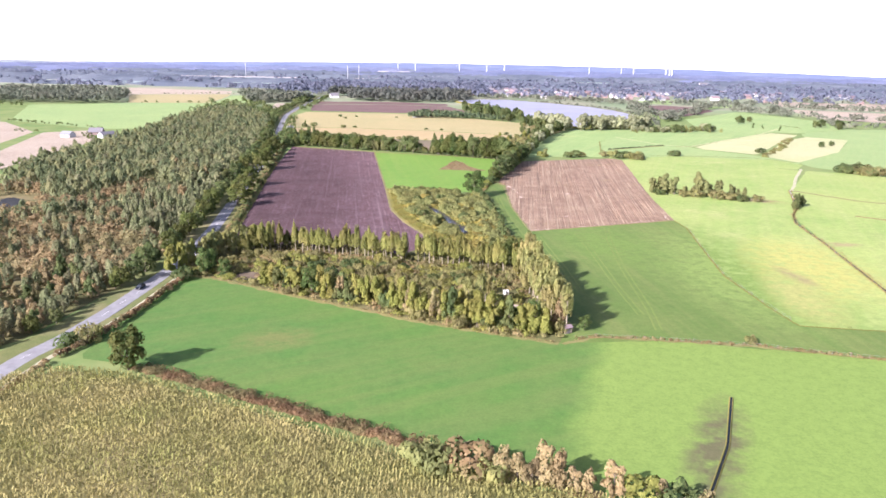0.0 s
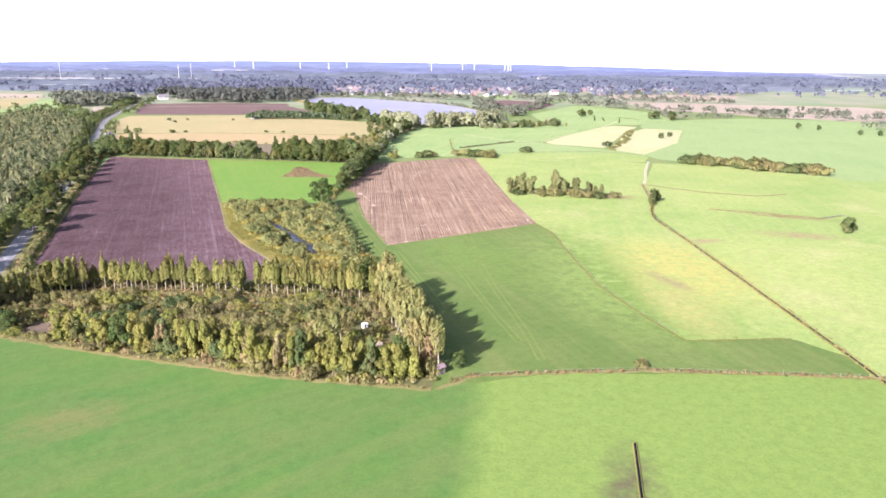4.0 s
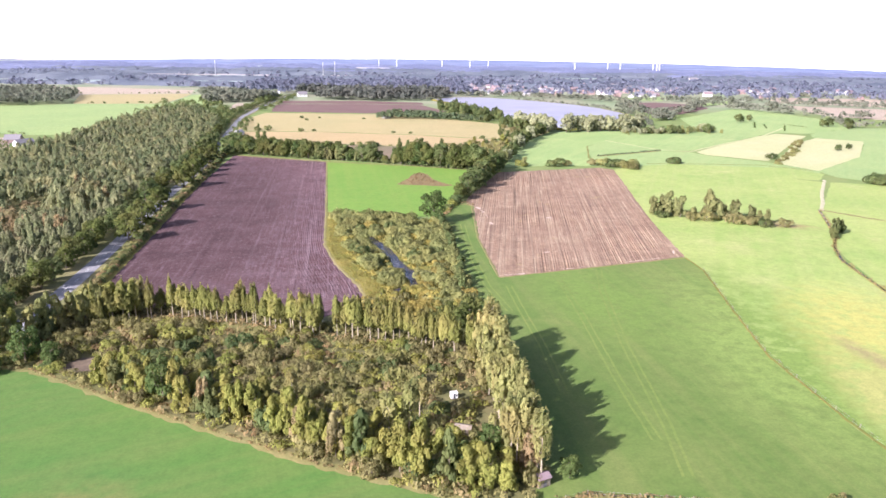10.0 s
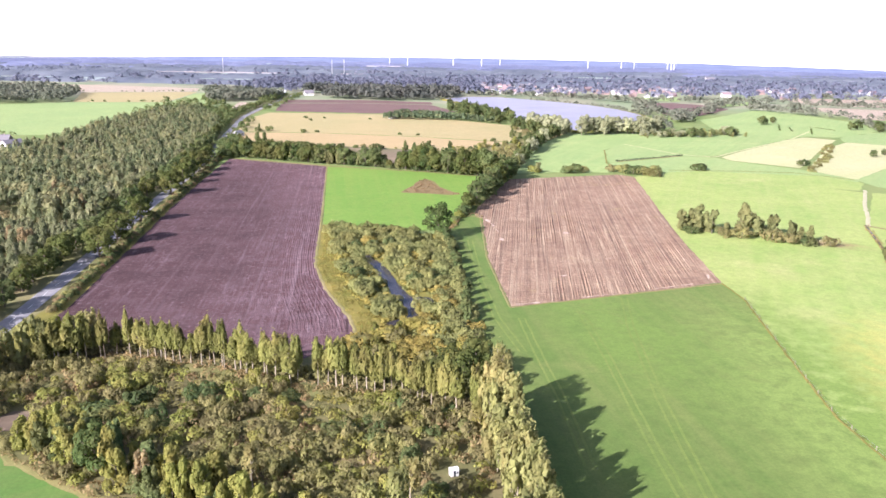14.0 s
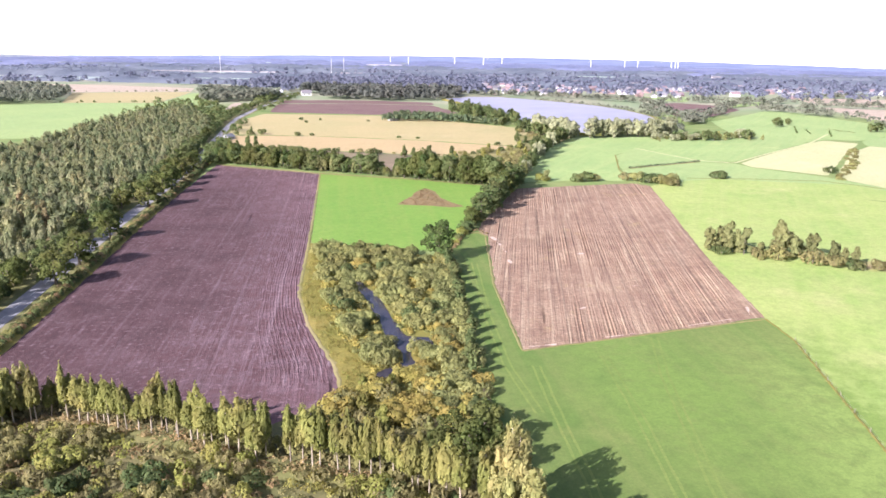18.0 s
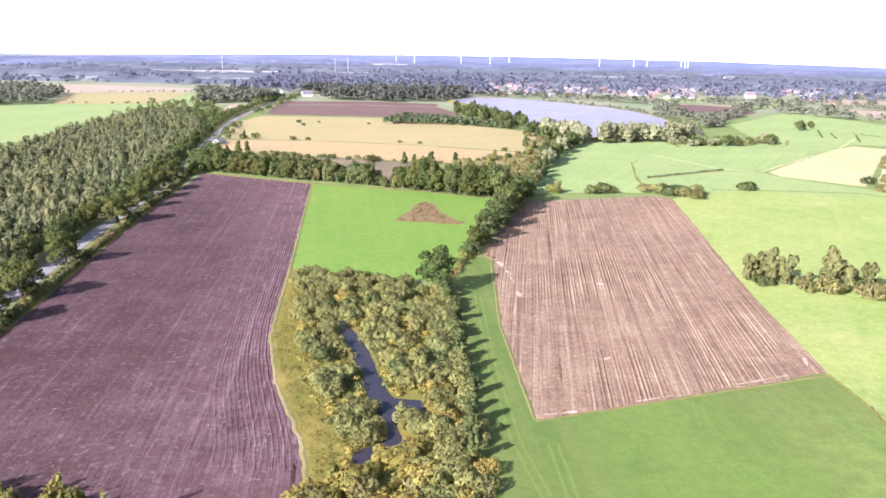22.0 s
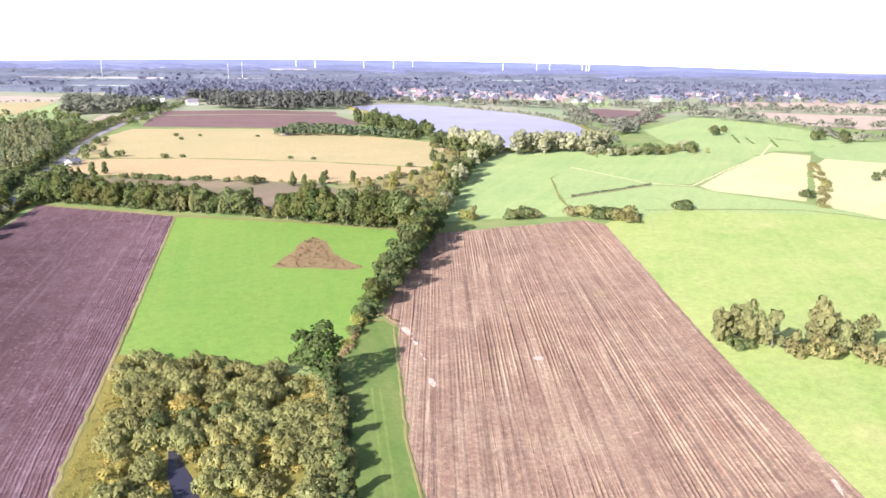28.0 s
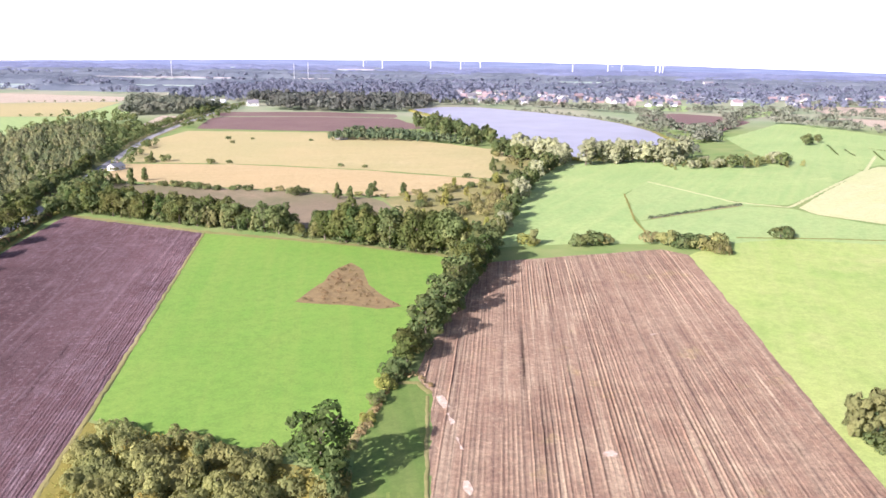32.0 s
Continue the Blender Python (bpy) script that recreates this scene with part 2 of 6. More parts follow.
    bump_of(nt, b, clods, 0.8, 0.4)
    return m


def leaves(name, a, b_colour, c_colour, glow=0.4, wide=0.11):
    """Foliage: leaf clumps that differ one by one, and whole crowns that differ from their neighbours."""
    m, nt, b = blank(name)
    geo = nt.nodes.new("ShaderNodeNewGeometry")
    c = blend(nt, geo.outputs["Random Per Island"], a, b_colour)
    c = blend(nt, spread(nt, noise_of(nt, wide, 2), 0.42, 0.66), c, c_colour)
    info = nt.nodes.new("ShaderNodeObjectInfo")
    c = blend(nt, spread(nt, info.outputs["Random"], 0.0, 1.6), c, blend(nt, 0.5, c, c_colour))
    c = blend(nt, spread(nt, noise_of(nt, 2.2, 2), 0.3, 0.6), blend(nt, 0.15, c, (0.02, 0.025, 0.01)), c)
    tone = node(nt, "ShaderNodeMath")
    tone.operation = "MULTIPLY_ADD"
    nt.links.new(info.outputs["Random"], tone.inputs[0])
    tone.inputs[1].default_value = 0.45
    tone.inputs[2].default_value = 0.15
    clump = node(nt, "ShaderNodeMath")
    clump.operation = "MULTIPLY_ADD"
    nt.links.new(spread(nt, noise_of(nt, 0.2, 2), 0.3, 0.7), clump.inputs[0])
    clump.inputs[1].default_value = 0.4
    nt.links.new(tone.outputs[0], clump.inputs[2])
    shade = nt.nodes.new("ShaderNodeHueSaturation")
    bright = node(nt, "ShaderNodeMath")
    bright.operation = "ADD"
    bright.inputs[1].default_value = 0.45
    nt.links.new(clump.outputs[0], bright.inputs[0])
    nt.links.new(bright.outputs[0], shade.inputs["Value"])
    nt.links.new(c, shade.inputs["Color"])
    c = shade.outputs[0]
    nt.links.new(c, b.inputs["Base Color"])
    b.inputs["Roughness"].default_value = 0.75
    b.inputs["Specular IOR Level"].default_value = 0.2
    t = nt.nodes.new("ShaderNodeBsdfTranslucent")
    nt.links.new(c, t.inputs["Color"])
    mixed = node(nt, "ShaderNodeMixShader", Fac=glow)
    nt.links.new(b.outputs[0], mixed.inputs[1])
    nt.links.new(t.outputs[0], mixed.inputs[2])
    nt.links.new(mixed.outputs[0], nt.nodes["Material Output"].inputs["Surface"])
    return m


def plain(name, colour, other, scale=2.0, rough=0.7, metal=0.0, depth=0.02, detail=4):
    m, nt, b = blank(name)
    n = noise_of(nt, scale, detail)
    nt.links.new(blend(nt, spread(nt, n, 0.35, 0.68), colour, other), b.inputs["Base Color"])
    b.inputs["Roughness"].default_value, b.inputs["Metallic"].default_value = rough, metal
    bump_of(nt, b, n, 0.4, depth)
    return m


def water(name, colour, ripple, rough=0.12):
    m, nt, b = blank(name)
    n = noise_of(nt, ripple, 3)
    nt.links.new(blend(nt, spread(nt, noise_of(nt, 0.02, 3), 0.3, 0.7), colour, tuple(v * 1.25 for v in colour)), b.inputs["Base Color"])
    b.inputs["Roughness"].default_value = rough
    b.inputs["IOR"].default_value = 1.33
    bump_of(nt, b, n, 0.25, 0.12)
    return m


GRASS = {
    "front": grass("meadow grass", (0.1, 0.195, 0.0403), (0.08, 0.175, 0.0403), (0.19, 0.205, 0.0672), 62, 0.3, 0.66, (0.2, 0.285, 0.065), [(57, 133, 9, 34, -24, (0.13, 0.12, 0.06)), (-47, 192, 16, 12, 20, (0.17, 0.19, 0.06))]),
    "right": grass("pasture grass", (0.119, 0.183, 0.0423), (0.0968, 0.164, 0.0356), (0.22, 0.233, 0.077), -8, 0.4, 0.62, None, [(104, 262, 34, 90, 0, (0.2, 0.275, 0.07)), (70, 300, 30, 60, 10, (0.15, 0.225, 0.05))]),
    "pale": grass("dry pasture grass", (0.328, 0.394, 0.119), (0.247, 0.347, 0.0901), (0.427, 0.418, 0.18), 20, 0.2, 0.58, None, [(104, 255, 42, 120, 0, (0.18, 0.26, 0.06)), (140, 268, 30, 60, -8, (0.42, 0.4, 0.12)), (120, 230, 14, 40, -6, (0.36, 0.36, 0.12)), (129, 254, 5, 18, 10, (0.31, 0.27, 0.12)), (215, 300, 26, 8, -30, (0.32, 0.26, 0.13)), (232, 335, 34, 7, -40, (0.26, 0.17, 0.09)), (170, 300, 12, 5, 0, (0.34, 0.27, 0.14)), (172, 396, 22, 9, -30, (0.3, 0.23, 0.11))]),
    "fresh": grass("fresh meadow grass", (0.165, 0.285, 0.0505), (0.142, 0.265, 0.0435), (0.23, 0.295, 0.0653), -8, 0.25, 0.68),
    # lake and far greens have blue raised to paint haze into the grass
    "lake": grass("haze-tinted lakeside grass", (0.28, 0.381, 0.138), (0.241, 0.347, 0.124), (0.392, 0.43, 0.175), 30, 0.3, 0.62),
    "far": grass("haze-tinted pasture grass", (0.285, 0.376, 0.142), (0.25, 0.351, 0.133), (0.37, 0.406, 0.172), 30, 0.2, 0.66),
    "track": grass("pressed meadow grass", (0.165, 0.225, 0.055), (0.14, 0.205, 0.045), (0.25, 0.26, 0.08), None, 0, 0.6),
    "straw": grass("bleached pasture", (0.484, 0.465, 0.242), (0.428, 0.442, 0.214), (0.521, 0.474, 0.288), 50, 0.3, 0.6),
    "rough": grass("rough dry grass", (0.23, 0.20, 0.075), (0.17, 0.175, 0.06), (0.33, 0.27, 0.13), None, 0, 0.5),
    "weedy": grass("weedy bank grass", (0.21, 0.18, 0.042), (0.156, 0.156, 0.036), (0.324, 0.252, 0.072), None, 0, 0.55),
    "floor": grass("woodland floor", (0.155, 0.135, 0.062), (0.12, 0.125, 0.045), (0.24, 0.185, 0.095), None, 0, 0.46),
    "fallow": grass("fallow ground", (0.2, 0.15, 0.1), (0.165, 0.145, 0.08), (0.29, 0.21, 0.14), None, 0, 0.55),
    "stubble": grass("grain stubble", (0.44, 0.32, 0.165), (0.405, 0.305, 0.155), (0.49, 0.37, 0.2), 80, 0.35, 0.6),
    "stubble_green": grass("greening stubble", (0.41, 0.33, 0.16), (0.36, 0.315, 0.145), (0.46, 0.365, 0.195), 80, 0.3, 0.6),
}
SOIL_LEFT = soil("ploughed soil, dark", (0.103, 0.0515, 0.0557), (0.17, 0.0934, 0.1), (0.378, 0.277, 0.301), -8, 0.8, 0.4, None, (-92, 420, 62, 210, 8, (0.06, 0.03, 0.031)), 0.08, 0.8, 0.42)
SOIL_RIGHT = soil("ploughed soil, dry", (0.265, 0.164, 0.109), (0.311, 0.2, 0.135), (0.523, 0.4, 0.267), 6, 0.8, 0.62, (0.4, 0.32, 0.12), None, 0.03, 0.6, 0.7)
SOIL_FAR = soil("ploughed soil, far", (0.17, 0.10, 0.095), (0.2, 0.125, 0.11), (0.27, 0.185, 0.16), 75, 0.3, 0.3)
SOIL_PALE = soil("harrowed soil, pale", (0.44, 0.35, 0.265), (0.49, 0.4, 0.305), (0.54, 0.45, 0.35), 75, 0.3, 0.3)
SILT = plain("washed pale silt", (0.52, 0.42, 0.34), (0.33, 0.23, 0.17), 1.1, 0.9, 0, 0.05)
MUD = plain("bare dark earth", (0.1, 0.07, 0.045), (0.16, 0.115, 0.075), 0.35, 0.9, 0, 0.08)
# pool water: the mirrored trees' dark is put into a rough black
POOL_BLACK = plain("pool water with dark reflection painted in", (0.012, 0.012, 0.014), (0.03, 0.028, 0.026), 0.3, 0.7, 0, 0.05)
BARE = plain("bare brown weeds", (0.14, 0.095, 0.038), (0.21, 0.145, 0.058), 0.5, 0.9, 0, 0.15)
ASPHALT = plain("worn asphalt", (0.20, 0.19, 0.2), (0.27, 0.26, 0.265), 0.4, 0.8, 0, 0.01)
VERGE = grass("mown verge grass", (0.19, 0.18, 0.07), (0.13, 0.16, 0.05), (0.3, 0.24, 0.13), None, 0, 0.5)
PAINT = plain("white road paint", (0.75, 0.75, 0.73), (0.6, 0.6, 0.58), 3.0, 0.7)
DIRT = plain("pale field track", (0.4, 0.36, 0.25), (0.33, 0.32, 0.18), 0.5, 0.9, 0, 0.05)
POND = water("pond water", (0.03, 0.028, 0.04), 1.2, 0.22)
LAKE = water("lake water", (0.17, 0.17, 0.23), 0.5, 0.45)
DITCH = water("ditch water", (0.012, 0.013, 0.01), 2.0)

LEAF = {
    "poplar": leaves("poplar leaves", (0.173, 0.194, 0.0473), (0.278, 0.289, 0.0788), (0.263, 0.231, 0.0735)),
    "tall": leaves("yellowing poplar leaves", (0.22, 0.24, 0.075), (0.33, 0.335, 0.125), (0.31, 0.265, 0.1)),
    "oak": leaves("oak leaves", (0.07, 0.1, 0.025), (0.14, 0.175, 0.045), (0.14, 0.14, 0.04)),
    "green": leaves("hedge leaves", (0.065, 0.108, 0.036), (0.14, 0.185, 0.066), (0.15, 0.158, 0.055)),
    "willow": leaves("willow leaves", (0.2, 0.221, 0.0756), (0.319, 0.34, 0.13), (0.292, 0.275, 0.0972), 0.42, 0.07),
    "olive": leaves("olive-green leaves", (0.133, 0.155, 0.0554), (0.232, 0.248, 0.0996), (0.205, 0.2, 0.0775)),
    "scrub": leaves("scrub leaves", (0.2, 0.176, 0.0748), (0.319, 0.27, 0.121), (0.254, 0.248, 0.0825), 0.4, 0.09),
    "yellow": leaves("yellow-green leaves", (0.209, 0.237, 0.0495), (0.33, 0.341, 0.088), (0.275, 0.242, 0.066)),
    "young": leaves("young forest leaves", (0.135, 0.172, 0.0744), (0.275, 0.293, 0.138), (0.24, 0.23, 0.126), 0.4, 0.13),
    "brown": leaves("rusty autumn leaves", (0.307, 0.21, 0.105), (0.432, 0.315, 0.17), (0.288, 0.255, 0.12), 0.4, 0.05),
    "rust": leaves("rusty hedge leaves", (0.25, 0.145, 0.075), (0.35, 0.22, 0.12), (0.22, 0.19, 0.085)),
    "dark": leaves("dark oak leaves", (0.05, 0.0938, 0.025), (0.106, 0.163, 0.0438), (0.1, 0.125, 0.0375)),
    "gold": leaves("golden reed and willow leaves", (0.31, 0.235, 0.06), (0.44, 0.35, 0.1), (0.3, 0.27, 0.07), 0.4, 0.15),
    "silver": leaves("silver willow leaves", (0.312, 0.332, 0.189), (0.442, 0.448, 0.28), (0.286, 0.293, 0.15)),
    # haze is painted into these four: greyer and bluer than the near leaves
    "woodland": leaves("haze-tinted woodland leaves", (0.125, 0.14, 0.115), (0.2, 0.212, 0.18), (0.185, 0.18, 0.15), 0.4, 0.02),
    "distant": leaves("haze-tinted distant leaves", (0.129, 0.146, 0.198), (0.185, 0.202, 0.264), (0.172, 0.176, 0.229), 0.45, 0.02),
    "horizon": leaves("haze-tinted horizon leaves", (0.17, 0.185, 0.3), (0.215, 0.23, 0.35), (0.19, 0.205, 0.32), 0.45, 0.004),
    "hedgerow": leaves("haze-tinted hedgerow leaves", (0.105, 0.13, 0.088), (0.18, 0.2, 0.14), (0.18, 0.18, 0.13), 0.4, 0.03),
    "spruce": leaves("spruce needles", (0.049, 0.084, 0.042), (0.098, 0.140, 0.070), (0.126, 0.140, 0.063), 0.1),
    "plantation": leaves("plantation leaves", (0.172, 0.202, 0.0826), (0.31, 0.325, 0.153), (0.322, 0.297, 0.142), 0.4, 0.09),
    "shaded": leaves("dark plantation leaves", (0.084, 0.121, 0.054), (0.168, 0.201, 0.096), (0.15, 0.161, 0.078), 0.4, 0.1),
    "maize": leaves("ripening maize leaves", (0.36, 0.31, 0.11), (0.52, 0.45, 0.19), (0.32, 0.31, 0.1), 0.3, 0.05),
    "reed": leaves("reed and dry stems", (0.286, 0.220, 0.094), (0.407, 0.319, 0.154), (0.220, 0.143, 0.066), 0.25, 0.2),
}
BARK = plain("tree bark", (0.13, 0.1, 0.07), (0.2, 0.165, 0.125), 6.0, 0.9, 0, 0.03)
PALE_BARK = plain("pale poplar bark", (0.4, 0.34, 0.25), (0.3, 0.25, 0.18), 6.0, 0.85, 0, 0.03)


# ---- mesh helpers ----
def mesh_of(name, verts, faces, material=None, smooth=False):
    me = bpy.data.meshes.new(name)
    me.from_pydata(verts, [], faces)
    if material:
        me.materials.append(material)
    if smooth:
        me.polygons.foreach_set("use_smooth", [True] * len(me.polygons))
    me.update()
    return me


def part(name, me, material, parent, label=""):
    """Link a mesh or bmesh as one part under a thing or part."""
    if isinstance(me, bmesh.types.BMesh):
        data = bpy.data.meshes.new(name)
        me.to_mesh(data)
        me.free()
        me = data
    if material and not me.materials:
        me.materials.append(material)
    ob = new(name, me)
    ob.parent = parent
    return tagged(ob, label)


def structure(name, me, label, category="ground"):
    return tagged(new(name, me), label, category, "", "structure")


def stuff(name, me, label, category):
    return tagged(new(name, me), label, category, "", "stuff")


def ragged(corners, step=6.0, wobble=0.5, seed=0):
    """The outline of a parcel with corners, resampled with an uneven edge."""
    out = []
    for x, y, dx, dy in along(corners + corners[:1], step):
        w = wobble * noise.noise(Vector((x * 0.13, y * 0.13, seed))) * 2
        out.append((x - dy * w, y + dx * w))
    return out


def sheet(outline, lift, material, name="parcel", thick=0.0):
    """A ground sheet over an outline, cut along the terrain's grid so that it follows the land."""
    bm = bmesh.new()
    bm.faces.new([bm.verts.new((x, y, 0)) for x, y in outline])
    xs, ys = [p[0] for p in outline], [p[1] for p in outline]
    cuts = [(x, 0) for x in range(-600, 900, 50) if min(xs) < x < max(xs)] + [(y, 1) for y in range(0, 1500, 50) if min(ys) < y < max(ys)]
    for v, axis in cuts:
        bmesh.ops.bisect_plane(bm, geom=bm.verts[:] + bm.edges[:] + bm.faces[:], plane_co=(v, v, 0), plane_no=(1, 0, 0) if axis == 0 else (0, 1, 0), dist=0.001)
    bmesh.ops.triangulate(bm, faces=bm.faces[:])
    bmesh.ops.recalc_face_normals(bm, faces=bm.faces[:])
    if bm.faces[:] and sum(f.normal.z for f in bm.faces) < 0:
        bmesh.ops.reverse_faces(bm, faces=bm.faces[:])
    for v in bm.verts:
        v.co.z = terrain(v.co.x, v.co.y) + lift
    me = bpy.data.meshes.new(name)
    bm.to_mesh(me)
    bm.free()
    me.materials.append(material)
    return me


def ribbon(line, offsets, material, name, step=5.0, sway=0.0, seed=0):
    """A long strip along a line: offsets are (sideways, height) of its cross-section."""
    pts = along(line, step) + [(*line[-1], *along(line, step)[-1][2:])]
    verts, faces, n = [], [], len(offsets)
    for i, (x, y, dx, dy) in enumerate(pts):
        w = sway * noise.noise(Vector((i * 0.37, seed, 3)))
        for k, (side, h) in enumerate(offsets):
            if sway:
                w = sway * (noise.noise(Vector((i * 0.37, seed, 3))) + 0.7 * noise.noise(Vector((i * 0.9, seed + k * 7.3, 9))))
            px, py = x + dy * (side + w), y - dx * (side + w)
            verts.append((px, py, terrain(px, py) + h))
    for i in range(len(pts) - 1):
        for j in range(n - 1):
            a = i * n + j
            faces.append((a, a + 1, a + n + 1, a + n))
    return mesh_of(name, verts, [f[::-1] for f in faces], material)


def cards(centres, normals, sizes, rng, bend=0.3, tall=1.0, even=0.62):
    """Small bent leaf clumps at given places."""
    n = len(centres)
    nor = normals + rng.normal(0, 0.3, (n, 3))
    nor /= np.linalg.norm(nor, axis=1)[:, None] + 1e-9
    t = np.cross(nor, rng.normal(0, 1, (n, 3))) if tall == 1.0 else np.array((0, 0, 1.0)) + rng.normal(0, 0.22, (n, 3)) - nor * nor[:, 2:3]
    t /= np.linalg.norm(t, axis=1)[:, None] + 1e-9
    b = np.cross(nor, t)
    s = sizes[:, None]
    corner = [(-0.5, -0.35), (0.5, -0.5), (0.4, 0.5), (-0.45, 0.42)]
    v = np.empty((n, 4, 3))
    for k, (p, q) in enumerate(corner):
        v[:, k] = centres + t * s * tall * (p + rng.normal(0, 0.12, (n, 1))) + b * s / tall ** 0.5 * (q + rng.normal(0, 0.12, (n, 1)))
    v[:, 0] -= nor * s * bend
    v[:, 2] -= nor * s * bend
    tri = np.arange(n)[:, None] * 4
    faces = np.concatenate([np.concatenate([tri, tri + 1, tri + 3], 1), np.concatenate([tri + 1, tri + 2, tri + 3], 1)])
    soft = normals * even + np.array((0, 0, 0.35)) + (nor - normals) * (1.1 - even)
    soft /= np.linalg.norm(soft, axis=1)[:, None]
    return v.reshape(-1, 3), faces, np.repeat(soft, 4, 0)


def fast_mesh(name, verts, faces, material, normals=None):
    me = bpy.data.meshes.new(name)
    me.vertices.add(len(verts))
    me.vertices.foreach_set("co", np.asarray(verts, np.float32).ravel())
    f = np.asarray(faces, np.int32)
    me.loops.add(f.size)
    me.loops.foreach_set("vertex_index", f.ravel())
    me.polygons.add(len(f))
    me.polygons.foreach_set("loop_start", np.arange(len(f), dtype=np.int32) * f.shape[1])
    me.materials.append(material)
    me.update(calc_edges=True)
    if normals is not None:
        me.polygons.foreach_set("use_smooth", np.ones(len(f), bool))
        me.normals_split_custom_set_from_vertices(normals.tolist())
    return me


def lobes_cards(lobes, count, size, rng, low=-0.55, tall=1.0, even=0.62):
    """Leaf clumps over the outside of several overlapping lobes (x, y, z, radius, height radius)."""
    L = np.array(lobes, float)
    area = L[:, 3] * (L[:, 3] + L[:, 4])
    which = rng.choice(len(L), count * 2, p=area / area.sum())
    d = rng.normal(0, 1, (count * 2, 3))
    d /= np.linalg.norm(d, axis=1)[:, None]
    keep = d[:, 2] > low
    which, d = which[keep], d[keep]
    uneven = 1.8 * (1.0 - even)
    r = 1.0 - 0.32 * uneven + 0.44 * uneven * rng.random(len(d)) + 0.25 * uneven * (rng.random(len(d)) > 0.9)
    p = L[which, :3] + d * np.stack([L[which, 3], L[which, 3], L[which, 4]], 1) * r[:, None]
    deep = np.zeros(len(p), bool)
    for x, y, z, a, h in lobes:
        q = (p - (x, y, z)) / (a, a, h)
        deep |= (q ** 2).sum(1) < 0.6
    p, d = p[~deep][:count], d[~deep][:count]
    return cards(p, d, size * (0.7 + 0.7 * rng.random(len(p))), rng, 0.3, tall, even)


def trunk_mesh(name, height, radius, limbs, spread_r, rng, material, lean=0.0):
    """A tapered trunk with limbs that reach into the crown."""
    verts, faces = [], []

    def tube(a, b, r0, r1, sides=6):
        a, b = Vector(a), Vector(b)
        u = (b - a).normalized()
        s = u.orthogonal().normalized()
        w = u.cross(s)
        base = len(verts)
        for c, r in ((a, r0), (a.lerp(b, 0.5) + s * r0 * 0.4, (r0 + r1) / 2), (b, r1)):
            for k in range(sides):
                g = 2 * math.pi * k / sides
                verts.append(tuple(c + s * math.cos(g) * r + w * math.sin(g) * r))
        for ring in range(2):
            for k in range(sides):
                p = base + ring * sides
                faces.append((p + k, p + (k + 1) % sides, p + sides + (k + 1) % sides, p + sides + k))
        faces.append(tuple(base + 2 * sides + k for k in range(sides)))

    tube((0, 0, -0.2), (lean, 0, height), radius, radius * 0.3)
    for i in range(limbs):
        faces.append((0, 1, len(verts)))  # the limb grows out of the stem
        g, z = rng.random() * 6.28, height * (0.35 + 0.55 * (i + rng.random()) / max(1, limbs))
        reach = spread_r * (0.5 + 0.4 * rng.random())
        tube((lean * z / height, 0, z), (math.cos(g) * reach, math.sin(g) * reach, z + reach * (0.5 + rng.random())), radius * 0.4, radius * 0.12, 4)
    return mesh_of(name, verts, faces, material, True)


# ---- trees and bushes: a few shapes of each kind, copied ----
TREES = {}


